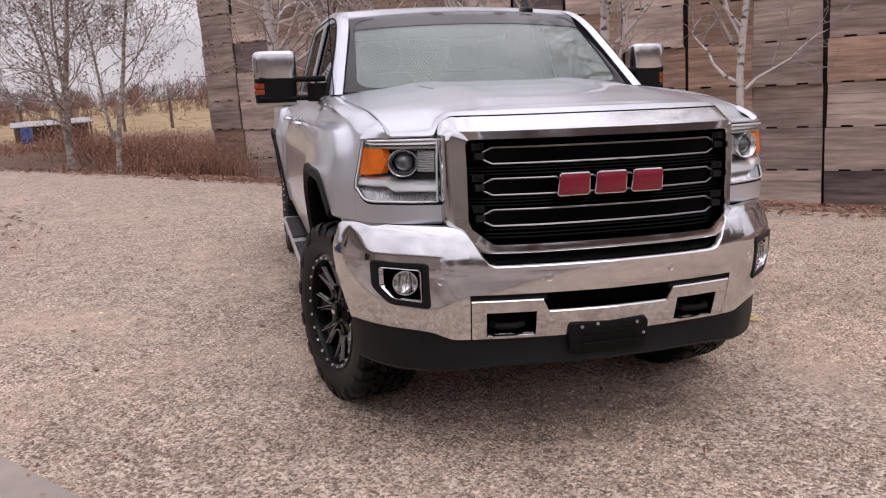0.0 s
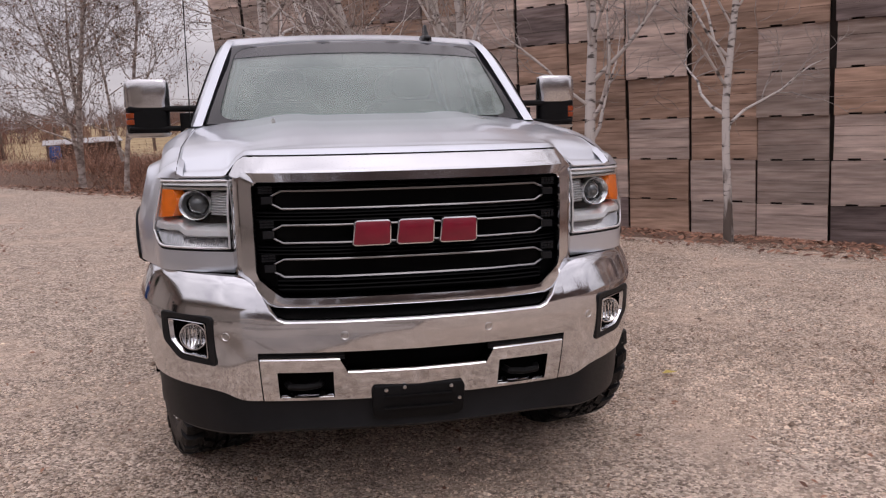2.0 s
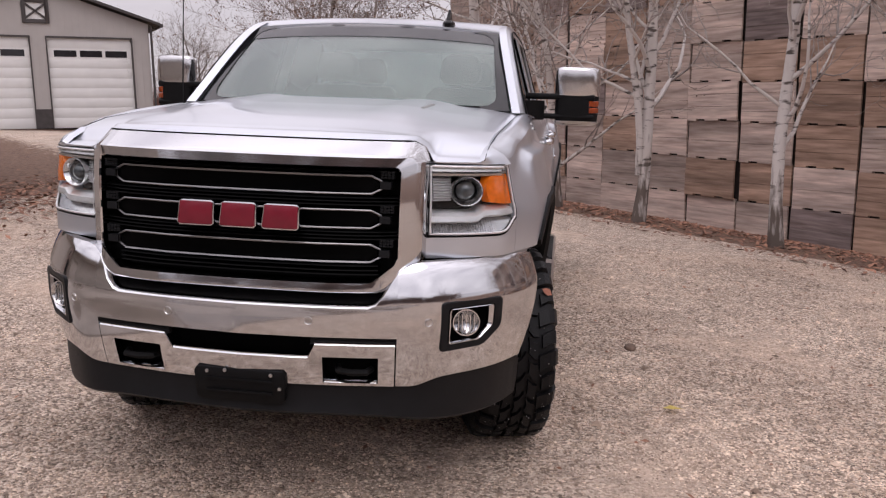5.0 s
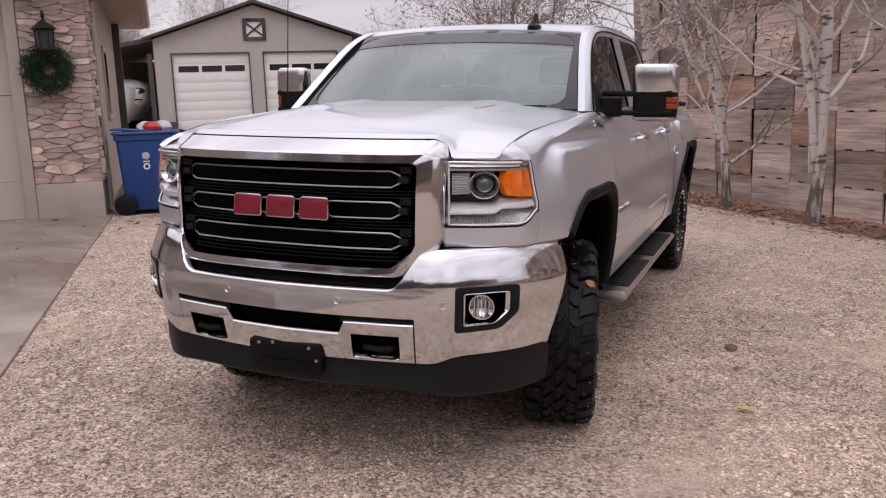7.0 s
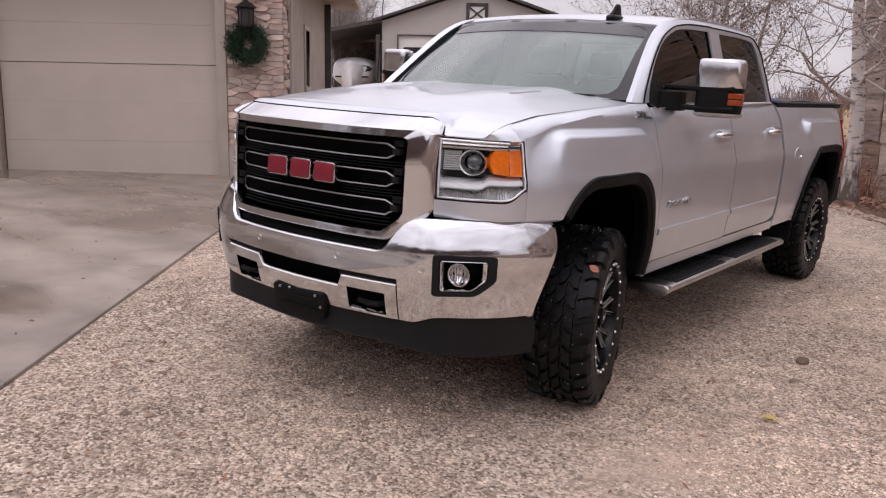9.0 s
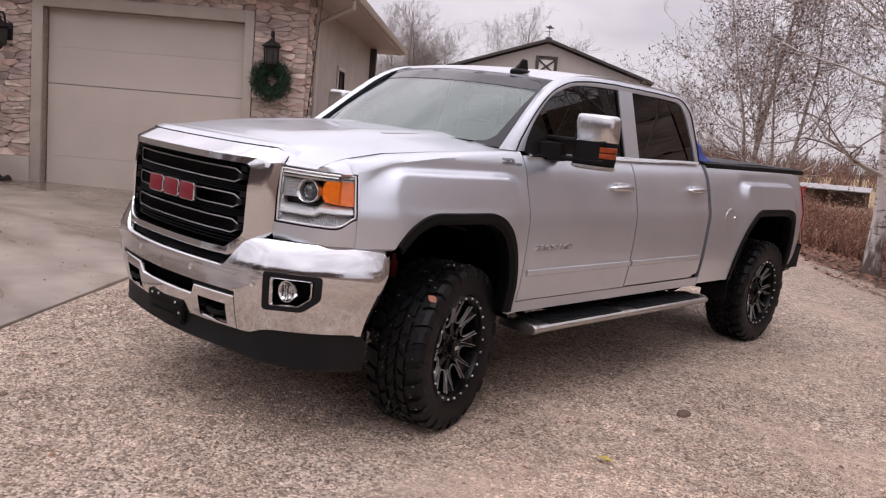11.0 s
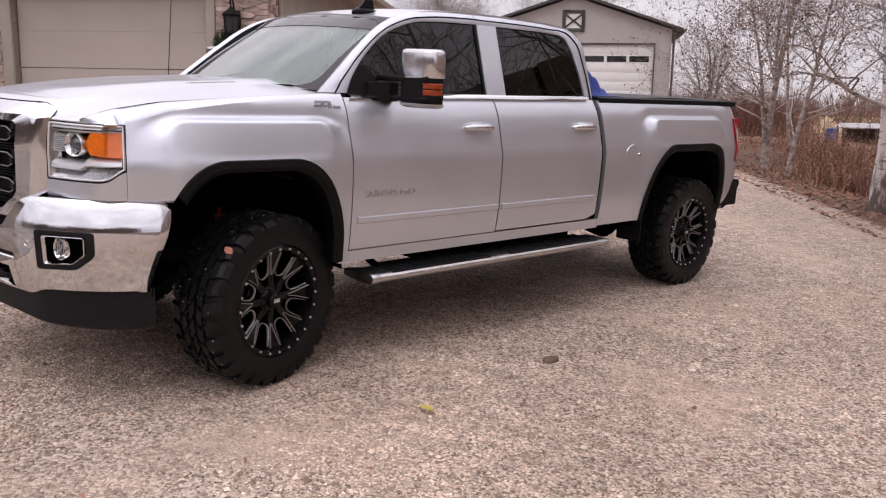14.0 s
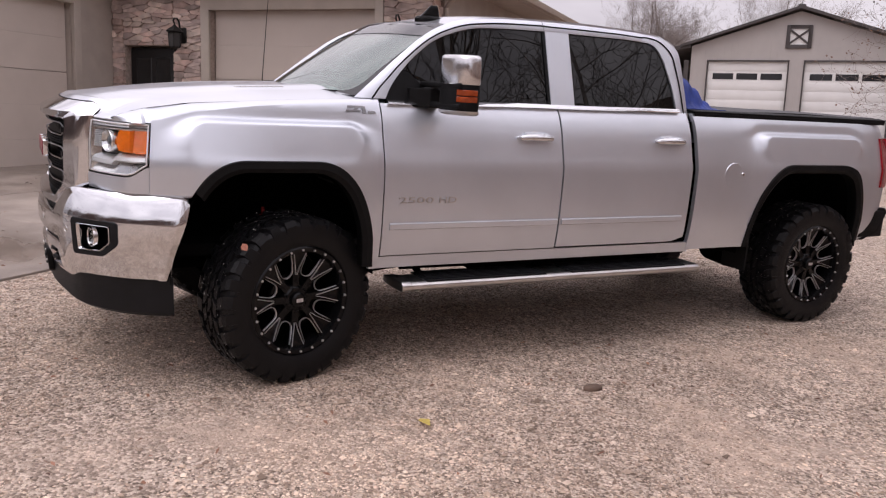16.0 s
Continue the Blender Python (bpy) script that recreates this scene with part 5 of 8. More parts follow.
    for k in range(8):
        m = Matrix.Rotation(2 * math.pi * k / 8, 4, "X")
        arm = [(0.062, 0.024, 0.092), (0.100, 0.021, 0.086), (0.140, 0.023, 0.090), (0.180, 0.032, 0.100), (0.215, 0.043, 0.110), (0.252, 0.056, 0.122)]
        sp = Shape().rings([[m @ Vector((h + dz, w * e, r)) for e, dz in ((-1, -0.035), (1, -0.035), (0.86, 0.0), (0.35, -0.010 if r > 0.12 else 0.0), (-0.35, -0.010 if r > 0.12 else 0.0), (-0.86, 0.0))] for r, w, h in arm])
        spoke = part("spoke", sp, M_GLOSSBLK, hub, "", 0.0015)
        for e in (-1, 1):
            vee = [(0.128, 0.004, 0.0895), (0.17, 0.013, 0.099), (0.21, 0.026, 0.1105), (0.244, 0.036, 0.1215)]
            for path, t in ((vee, 0.0013),):
                part("milled_edge", Shape().rings([[m @ Vector((h + dz, e * c + dw, r)) for dw, dz in ((-t, -0.008), (t, -0.008), (t * 0.8, 0.0014), (-t * 0.8, 0.0014))] for r, c, h in path]), M_MILLED, spoke)
    for k in range(8):
        m = Matrix.Rotation(2 * math.pi * (k + 0.5) / 8, 4, "X")
        bow = spline([(-0.047, 0.236, 0.112), (-0.043, 0.205, 0.106), (-0.038, 0.170, 0.098), (-0.030, 0.142, 0.092), (-0.012, 0.128, 0.089), (0.012, 0.128, 0.089), (0.030, 0.142, 0.092), (0.038, 0.170, 0.098), (0.043, 0.205, 0.106), (0.047, 0.236, 0.112)], 3)
        rings_b = []
        for i, (w, r, h) in enumerate(bow):
            t = 0.0010 + 0.0009 * math.sin(math.pi * i / (len(bow) - 1)) ** 2
            inw = Vector((0, -w, 0.190 - r)).normalized() * t
            rings_b.append([m @ (Vector((h + dh, w, r)) + inw * e) for dh, e in ((0.002, -1), (0.001, 0.5), (-0.010, 1.0), (-0.010, -1))])
        part("pocket_edge", Shape().rings(rings_b), M_MILLED, hub, "milled pocket edge")
    cap = part("centre_cap", Shape().lathe([(0.0, 0.128), (0.030, 0.126), (0.040, 0.118), (0.043, 0.09)], 24, None, "x"), M_GLOSSBLK, hub, "black centre cap")
    part("cap_mark", Shape().box((0.127, -0.020, -0.010), (0.1295, 0.020, 0.010)), M_MILLED, cap, "", 0.001)
    for k in range(8):
        part("lug_nut", Shape().lathe([(0.0, 0.108), (0.007, 0.106), (0.009, 0.085)], 6, Matrix.Rotation(2 * math.pi * (k + 0.5) / 8, 4, "X") @ Matrix.Translation((0, 0, 0.060)), "x"), M_GLOSSBLK, hub)
    return hub


STEER = 15
make_wheel(1, 0.835, 0.0, STEER)
make_wheel(-1, -0.835, 0.0, STEER)
make_wheel(1, 0.825, 3.90, 0)
make_wheel(-1, -0.825, 3.90, 0)

# a bundled blue tarp lying on the bed cover behind the cab
bundle = Shape()
g = []
for i in range(41):
    col = []
    for j in range(37):
        u, v = i / 40, j / 36
        folds = abs(math.sin(7 * v + 5 * u + 1.3 * math.sin(6 * u))) + 0.7 * abs(math.sin(13 * v - 11 * u + 1.1 * math.sin(9 * v))) + 0.4 * abs(math.sin(24 * u + 15 * v))
        h = 0.185 * math.sin(math.pi * min(1, v * 1.02)) ** 0.6 * (1 - smooth(0.15, 1.0, u)) + 0.030 * (folds - 0.9) * smooth(1.05, 0.7, u)
        col.append((lerp(0.82, 0.35, v), 2.66 + 0.34 * u, 1.50 + max(0.006, h * (0.25 + 0.75 * smooth(0, 0.2, v)))))
    g.append(col)
bundle.sheet(g, (0, 0, -0.005))
tarp = part("blue_tarp", bundle, M_BLUECLOTH)
tarp.matrix_world = LEVEL.copy()
tagged(tarp, "crumpled bright blue tarp heaped on the truck bed cover", "tarp")

# a leaf caught on the front tyre
lf = Shape().add([(-0.035, 0, 0), (-0.012, 0.022, 0.004), (0.012, 0.026, 0.006), (0.036, 0.004, 0.002), (0.010, -0.022, 0.004), (-0.014, -0.02, 0.002)], [(0, 1, 2, 3, 4, 5)])
caught = tagged(part("caught_leaf", lf, material("russet_leaf", (0.42, 0.16, 0.10), 0.7, 0, 0.3, 60)), "russet leaf caught on the tyre tread", "leaf")
caught.matrix_world = LEVEL @ Matrix.Translation((1.033, -0.275, 0.742)) @ Euler((radians(42), radians(35), 0.3)).to_matrix().to_4x4() @ Matrix.Scale(0.75, 4)

# ---- materials of the place ----
def mottle(nt, tc, colour):
    """Handfuls of darker and paler stones, through a colour."""
    n = nt.nodes.new("ShaderNodeTexNoise")
    n.inputs["Scale"].default_value, n.inputs["Detail"].default_value, n.inputs["Roughness"].default_value = 7.5, 6, 0.72
    nt.links.new(tc.outputs["Object"], n.inputs["Vector"])
    r = nt.nodes.new("ShaderNodeValToRGB")
    r.color_ramp.elements[0].position, r.color_ramp.elements[0].color = 0.36, (0.80, 0.79, 0.78, 1)
    r.color_ramp.elements[1].position, r.color_ramp.elements[1].color = 0.64, (1.20, 1.19, 1.18, 1)
    nt.links.new(n.outputs["Fac"], r.inputs["Fac"])
    mul = nt.nodes.new("ShaderNodeMix")
    mul.data_type, mul.blend_type = "RGBA", "MULTIPLY"
    mul.inputs["Factor"].default_value = 1.0
    nt.links.new(colour, mul.inputs["A"])
    nt.links.new(r.outputs["Color"], mul.inputs["B"])
    return mul.outputs["Result"]


def ground_material():
    """Gravel on the drive, leaf litter and dirt beyond it, dry grass far off."""
    m = bpy.data.materials.new("gravel_and_dirt")
    m.use_nodes = True
    nt = m.node_tree
    p = nt.nodes["Principled BSDF"]
    p.inputs["Roughness"].default_value = 0.9
    p.inputs["Specular IOR Level"].default_value = 0.25
    tc = nt.nodes.new("ShaderNodeTexCoord")
    vor = nt.nodes.new("ShaderNodeTexVoronoi")
    vor.inputs["Scale"].default_value = 74
    nt.links.new(tc.outputs["Object"], vor.inputs["Vector"])
    vor2 = nt.nodes.new("ShaderNodeTexVoronoi")
    vor2.inputs["Scale"].default_value = 150
    nt.links.new(tc.outputs["Object"], vor2.inputs["Vector"])
    ramp = nt.nodes.new("ShaderNodeValToRGB")
    ramp.color_ramp.elements[0].position, ramp.color_ramp.elements[0].color = 0.0, (0.15, 0.114, 0.090, 1)
    ramp.color_ramp.elements[1].position, ramp.color_ramp.elements[1].color = 1.0, (0.76, 0.65, 0.55, 1)
    e = ramp.color_ramp.elements.new(0.5)
    e.color = (0.45, 0.36, 0.292, 1)
    sep = nt.nodes.new("ShaderNodeSeparateColor")
    nt.links.new(vor.outputs["Color"], sep.inputs["Color"])
    nt.links.new(sep.outputs["Red"], ramp.inputs["Fac"])
    patch = nt.nodes.new("ShaderNodeTexNoise")
    patch.inputs["Scale"].default_value, patch.inputs["Detail"].default_value = 0.9, 7
    nt.links.new(tc.outputs["Object"], patch.inputs["Vector"])
    pr = nt.nodes.new("ShaderNodeValToRGB")
    pr.color_ramp.elements[0].position, pr.color_ramp.elements[0].color = 0.50, (0, 0, 0, 1)
    pr.color_ramp.elements[1].position, pr.color_ramp.elements[1].color = 0.68, (1, 1, 1, 1)
    nt.links.new(patch.outputs["Fac"], pr.inputs["Fac"])
    mix = nt.nodes.new("ShaderNodeMix")
    mix.data_type = "RGBA"
    mix.inputs["B"].default_value = (0.57, 0.45, 0.36, 1)
    scale_f = nt.nodes.new("ShaderNodeMath")
    scale_f.operation = "MULTIPLY"
    scale_f.inputs[1].default_value = 0.75
    nt.links.new(pr.outputs["Color"], scale_f.inputs[0])
    nt.links.new(scale_f.outputs["Value"], mix.inputs["Factor"])
    nt.links.new(ramp.outputs["Color"], mix.inputs["A"])
    # where the drive ends: an attribute on the sheet
    att = nt.nodes.new("ShaderNodeAttribute")
    att.attribute_name = "litter"
    brk = nt.nodes.new("ShaderNodeTexNoise")
    brk.inputs["Scale"].default_value, brk.inputs["Detail"].default_value = 5, 6
    nt.links.new(tc.outputs["Object"], brk.inputs["Vector"])
    add = nt.nodes.new("ShaderNodeMath")
    add.operation = "ADD"
    nt.links.new(att.outputs["Fac"], add.inputs[0])
    nt.links.new(brk.outputs["Fac"], add.inputs[1])
    edge = nt.nodes.new("ShaderNodeMapRange")
    edge.inputs["From Min"].default_value, edge.inputs["From Max"].default_value = 0.92, 1.08
    nt.links.new(add.outputs["Value"], edge.inputs["Value"])
    leaf = nt.nodes.new("ShaderNodeValToRGB")
    leaf.color_ramp.elements[0].position, leaf.color_ramp.elements[0].color = 0.3, (0.085, 0.055, 0.042, 1)
    leaf.color_ramp.elements[1].position, leaf.color_ramp.elements[1].color = 0.75, (0.27, 0.17, 0.12, 1)
    ln = nt.nodes.new("ShaderNodeTexNoise")
    ln.inputs["Scale"].default_value, ln.inputs["Detail"].default_value = 14, 8
    nt.links.new(tc.outputs["Object"], ln.inputs["Vector"])
    nt.links.new(ln.outputs["Fac"], leaf.inputs["Fac"])
    mix2 = nt.nodes.new("ShaderNodeMix")
    mix2.data_type = "RGBA"
    nt.links.new(edge.outputs["Result"], mix2.inputs["Factor"])
    nt.links.new(mottle(nt, tc, mix.outputs["Result"]), mix2.inputs["A"])
    nt.links.new(leaf.outputs["Color"], mix2.inputs["B"])
    att2 = nt.nodes.new("ShaderNodeAttribute")
    att2.attribute_name = "field"
    gr = nt.nodes.new("ShaderNodeValToRGB")
    gr.color_ramp.elements[0].position, gr.color_ramp.elements[0].color = 0.3, (0.26, 0.185, 0.10, 1)
    gr.color_ramp.elements[1].position, gr.color_ramp.elements[1].color = 0.7, (0.42, 0.32, 0.18, 1)
    gn = nt.nodes.new("ShaderNodeTexNoise")
    gn.inputs["Scale"].default_value, gn.inputs["Detail"].default_value = 0.4, 9
    nt.links.new(tc.outputs["Object"], gn.inputs["Vector"])
    nt.links.new(gn.outputs["Fac"], gr.inputs["Fac"])
    mix3 = nt.nodes.new("ShaderNodeMix")
    mix3.data_type = "RGBA"
    nt.links.new(att2.outputs["Fac"], mix3.inputs["Factor"])
    nt.links.new(mix2.outputs["Result"], mix3.inputs["A"])
    nt.links.new(gr.outputs["Color"], mix3.inputs["B"])
    nt.links.new(mix3.outputs["Result"], p.inputs["Base Color"])
    b1 = nt.nodes.new("ShaderNodeBump")
    b1.inputs["Strength"].default_value, b1.inputs["Distance"].default_value = 0.9, 0.012
    inv = nt.nodes.new("ShaderNodeMath")
    inv.operation = "MULTIPLY_ADD"
    inv.inputs[1].default_value, inv.inputs[2].default_value = -1.0, 1.0
    nt.links.new(vor.outputs["Distance"], inv.inputs[0])
    nt.links.new(inv.outputs["Value"], b1.inputs["Height"])
    b2 = nt.nodes.new("ShaderNodeBump")
    b2.inputs["Strength"].default_value, b2.inputs["Distance"].default_value = 0.6, 0.006
    nt.links.new(vor2.outputs["Distance"], b2.inputs["Height"])
    nt.links.new(b1.outputs["Normal"], b2.inputs["Normal"])
    nt.links.new(b2.outputs["Normal"], p.inputs["Normal"])
    return m


def stone_material():
    m = material("gravel_stone", (0.50, 0.43, 0.375), 0.85, 0, 0.2, 40, spec=0.3)
    nt = m.node_tree
    p = nt.nodes["Principled BSDF"]
    g = nt.nodes.new("ShaderNodeNewGeometry")
    r = nt.nodes.new("ShaderNodeValToRGB")
    r.color_ramp.elements[0].position, r.color_ramp.elements[0].color = 0.0, (0.22, 0.170, 0.136, 1)
    r.color_ramp.elements[1].position, r.color_ramp.elements[1].color = 1.0, (0.84, 0.73, 0.62, 1)
    e = r.color_ramp.elements.new(0.55)
    e.color = (0.56, 0.45, 0.362, 1)
    nt.links.new(g.outputs["Random Per Island"], r.inputs["Fac"])
    tc = nt.nodes.new("ShaderNodeTexCoord")
    wide_n = nt.nodes.new("ShaderNodeTexNoise")
    wide_n.inputs["Scale"].default_value, wide_n.inputs["Detail"].default_value = 0.75, 6
    nt.links.new(tc.outputs["Object"], wide_n.inputs["Vector"])
    tone = nt.nodes.new("ShaderNodeValToRGB")
    tone.color_ramp.elements[0].position, tone.color_ramp.elements[0].color = 0.34, (0.62, 0.57, 0.54, 1)
    tone.color_ramp.elements[1].position, tone.color_ramp.elements[1].color = 0.62, (1.14, 1.11, 1.08, 1)
    nt.links.new(wide_n.outputs["Fac"], tone.inputs["Fac"])
    mul = nt.nodes.new("ShaderNodeMix")
    mul.data_type, mul.blend_type = "RGBA", "MULTIPLY"
    mul.inputs["Factor"].default_value = 1.0
    nt.links.new(r.outputs["Color"], mul.inputs["A"])
    nt.links.new(tone.outputs["Color"], mul.inputs["B"])
    nt.links.new(mottle(nt, tc, mul.outputs["Result"]), p.inputs["Base Color"])
    return m


def leaf_material(name, dark, light):
    m = material(name, light, 0.75, 0, 0.2, 30)
    nt = m.node_tree
    g = nt.nodes.new("ShaderNodeNewGeometry")
    r = nt.nodes.new("ShaderNodeValToRGB")
    r.color_ramp.elements[0].color, r.color_ramp.elements[1].color = (*dark, 1), (*light, 1)
    nt.links.new(g.outputs["Random Per Island"], r.inputs["Fac"])
    nt.links.new(r.outputs["Color"], nt.nodes["Principled BSDF"].inputs["Base Color"])
    return m


M_GROUND = ground_material()
M_STONE = stone_material()
def wet_concrete():
    """Broom-finished concrete, drying in patches: films of water lie darker and glossier."""
    m = material("wet_concrete", (0.36, 0.305, 0.26), 0.5, 0, 0, 0.9, stain=0.25, stain_scale=2.5, second=(0.255, 0.212, 0.178), low=0.36, high=0.64)
    nt = m.node_tree
    p = nt.nodes["Principled BSDF"]
    dry = p.inputs["Base Color"].links[0].from_socket
    tc = nt.nodes.new("ShaderNodeTexCoord")
    mp = nt.nodes.new("ShaderNodeMapping")
    mp.inputs["Rotation"].default_value[2] = radians(43)
    mp.inputs["Scale"].default_value = (0.5, 1.3, 1)
    wn = nt.nodes.new("ShaderNodeTexNoise")
    wn.inputs["Scale"].default_value, wn.inputs["Detail"].default_value = 0.9, 7
    nt.links.new(tc.outputs["Object"], mp.inputs["Vector"])
    nt.links.new(mp.outputs["Vector"], wn.inputs["Vector"])
    wet = nt.nodes.new("ShaderNodeMapRange")
    wet.inputs["From Min"].default_value, wet.inputs["From Max"].default_value = 0.43, 0.62
    nt.links.new(wn.outputs["Fac"], wet.inputs["Value"])
    mul = nt.nodes.new("ShaderNodeMix")
    mul.data_type, mul.blend_type = "RGBA", "MULTIPLY"
    mul.inputs["B"].default_value = (0.66, 0.63, 0.61, 1)
    nt.links.new(wet.outputs["Result"], mul.inputs["Factor"])
    nt.links.new(dry, mul.inputs["A"])
    nt.links.new(mul.outputs["Result"], p.inputs["Base Color"])
    rr = nt.nodes.new("ShaderNodeMapRange")
    rr.inputs["To Min"].default_value, rr.inputs["To Max"].default_value = 0.55, 0.12
    nt.links.new(wet.outputs["Result"], rr.inputs["Value"])
    nt.links.new(rr.outputs["Result"], p.inputs["Roughness"])
    fine = nt.nodes.new("ShaderNodeTexNoise")
    fine.inputs["Scale"].default_value, fine.inputs["Detail"].default_value = 90, 4
    nt.links.new(tc.outputs["Object"], fine.inputs["Vector"])
    bp = nt.nodes.new("ShaderNodeBump")
    bp.inputs["Distance"].default_value = 0.01
    bs = nt.nodes.new("ShaderNodeMapRange")
    bs.inputs["To Min"].default_value, bs.inputs["To Max"].default_value = 0.22, 0.02
    nt.links.new(wet.outputs["Result"], bs.inputs["Value"])
    nt.links.new(bs.outputs["Result"], bp.inputs["Strength"])
    nt.links.new(fine.outputs["Fac"], bp.inputs["Height"])
    nt.links.new(bp.outputs["Normal"], p.inputs["Normal"])
    return m


M_CONCRETE = wet_concrete()
M_STUCCO = material("taupe_stucco", (0.44, 0.385, 0.335), 0.85, 0, 0.12, 3, stain=0.12, stain_scale=0.8, bump=0.25, bump_scale=140)
M_TRIM = material("taupe_trim", (0.45, 0.395, 0.34), 0.6, 0, 0.1, 4)
M_GDOOR = material("taupe_garage_door", (0.52, 0.455, 0.40), 0.5, 0, 0.06, 2, bump=0.08, bump_scale=200)
M_VENEERS = [material("stone_veneer", c, 0.85, 0, 0.38, 6, bump=0.5, bump_scale=28, per_object=0.26) for c in ((0.62, 0.47, 0.405), (0.60, 0.44, 0.38), (0.48, 0.38, 0.34), (0.70, 0.57, 0.49), (0.54, 0.43, 0.38), (0.58, 0.46, 0.41))]
M_MORTAR = material("mortar", (0.40, 0.32, 0.275), 0.95, 0, 0.3, 20)
M_SHINGLE = material("grey_shingle", (0.17, 0.165, 0.17), 0.9, 0, 0.5, 6, bump=0.3, bump_scale=90, per_object=0.25)
M_BLACKDOOR = material("black_door", (0.012, 0.012, 0.013), 0.4, 0, 0.3, 8)
M_IRON = material("black_iron", (0.02, 0.019, 0.018), 0.5, 0.4, 0.3, 30)
M_FROST = material("seeded_glass", (0.05, 0.05, 0.05), 0.12, 0, 0.2, 40)
M_WREATH = leaf_material("evergreen", (0.006, 0.022, 0.012), (0.03, 0.075, 0.035))
M_BARKTRIM = material("brown_edge_trim", (0.20, 0.155, 0.13), 0.7, 0, 0.3, 6)
M_BARN = material("grey_barn_siding", (0.42, 0.395, 0.375), 0.6, 0, 0.06, 1.5)
M_BROWN = material("dark_brown_trim", (0.062, 0.054, 0.052), 0.6, 0, 0.3, 4)
M_WHITEDOOR = material("white_garage_door", (0.72, 0.72, 0.70), 0.5, 0, 0.05, 2)
M_DARKPANE = material("dark_pane", (0.02, 0.02, 0.022), 0.08, 0, 0.3, 4)
M_WOOD = material("weathered_wood", (0.71, 0.575, 0.50), 0.9, 0, 0, 4, second=(0.45, 0.34, 0.29), bump=0.35, bump_scale=16, per_object=0.30, stain=0.42, stain_scale=0.9, stretch=(0.45, 1, 4.5), detail=8, low=0.32, high=0.68)
M_WOODRED = material("reddish_wood", (0.60, 0.41, 0.31), 0.9, 0, 0, 4, second=(0.35, 0.225, 0.16), bump=0.35, bump_scale=16, per_object=0.30, stain=0.42, stain_scale=0.9, stretch=(0.45, 1, 4.5), detail=8, low=0.32, high=0.68)
M_WOODDARK = material("dark_weathered_wood", (0.34, 0.27, 0.255), 0.9, 0, 0, 4, second=(0.17, 0.125, 0.115), bump=0.35, bump_scale=16, per_object=0.30, stain=0.42, stain_scale=0.9, stretch=(0.45, 1, 4.5), detail=8, low=0.32, high=0.68)
M_GAPSHADE = material("painted_gap_shade", (0.035, 0.026, 0.022), 0.95, 0, 0.4, 6)
M_BIRCH = material("birch_bark", (0.60, 0.555, 0.525), 0.8, 0, 0, 6, second=(0.10, 0.082, 0.072), bump=0.5, bump_scale=40, stretch=(0.8, 0.8, 2.6), low=0.345, high=0.445, detail=7)
# dark furrowed bark at the foot of old birches
nt_b = M_BIRCH.node_tree
tc_b = nt_b.nodes.new("ShaderNodeTexCoord")
sx_b = nt_b.nodes.new("ShaderNodeSeparateXYZ")
nt_b.links.new(tc_b.outputs["Object"], sx_b.inputs["Vector"])
nz_b = nt_b.nodes.new("ShaderNodeTexNoise")
nz_b.inputs["Scale"].default_value, nz_b.inputs["Detail"].default_value = 9, 6
mp_b = nt_b.nodes.new("ShaderNodeMapping")
mp_b.inputs["Scale"].default_value = (1.6, 1.6, 0.35)
nt_b.links.new(tc_b.outputs["Object"], mp_b.inputs["Vector"])
nt_b.links.new(mp_b.outputs["Vector"], nz_b.inputs["Vector"])
ma_b = nt_b.nodes.new("ShaderNodeMath")
ma_b.operation = "MULTIPLY_ADD"
ma_b.inputs[1].default_value = 3.2
nt_b.links.new(nz_b.outputs["Fac"], ma_b.inputs[0])
nt_b.links.new(sx_b.outputs["Z"], ma_b.inputs[2])
mr_b = nt_b.nodes.new("ShaderNodeMapRange")
mr_b.inputs["From Min"].default_value, mr_b.inputs["From Max"].default_value = 1.85, 2.55
nt_b.links.new(ma_b.outputs["Value"], mr_b.inputs["Value"])
mx_b = nt_b.nodes.new("ShaderNodeMix")
mx_b.data_type = "RGBA"
mx_b.inputs["A"].default_value = (0.125, 0.098, 0.082, 1)
pb_b = nt_b.nodes["Principled BSDF"]
old_b = pb_b.inputs["Base Color"].links[0].from_socket
nt_b.links.new(old_b, mx_b.inputs["B"])
nt_b.links.new(mr_b.outputs["Result"], mx_b.inputs["Factor"])
nt_b.links.new(mx_b.outputs["Result"], pb_b.inputs["Base Color"])
M_TWIG = material("twig_bark", (0.30, 0.25, 0.225), 0.85, 0, 0.4, 12)
M_PALETWIG = material("pale_twig_bark", (0.44, 0.39, 0.36), 0.85, 0, 0.4, 12)
M_TANBARK = material("tan_grey_bark", (0.47, 0.41, 0.375), 0.85, 0, 0, 7, second=(0.20, 0.16, 0.14), bump=0.5, bump_scale=40, stretch=(1, 1, 1.6), low=0.38, high=0.58, detail=6)
M_THICKET = material("reddish_thicket", (0.26, 0.15, 0.115), 0.95, 0, 0.4, 0.4, detail=8)
M_GREYBARK = material("grey_bark", (0.20, 0.165, 0.145), 0.9, 0, 0.4, 10)
M_LEAF = leaf_material("dry_leaf", (0.05, 0.03, 0.022), (0.24, 0.125, 0.075))
M_FALLEN = leaf_material("fallen_leaf", (0.10, 0.046, 0.030), (0.40, 0.20, 0.125))
M_BRUSH = leaf_material("dry_brush", (0.10, 0.048, 0.034), (0.43, 0.235, 0.155))
M_RUSSET = leaf_material("russet_twigs", (0.07, 0.030, 0.024), (0.27, 0.12, 0.085))
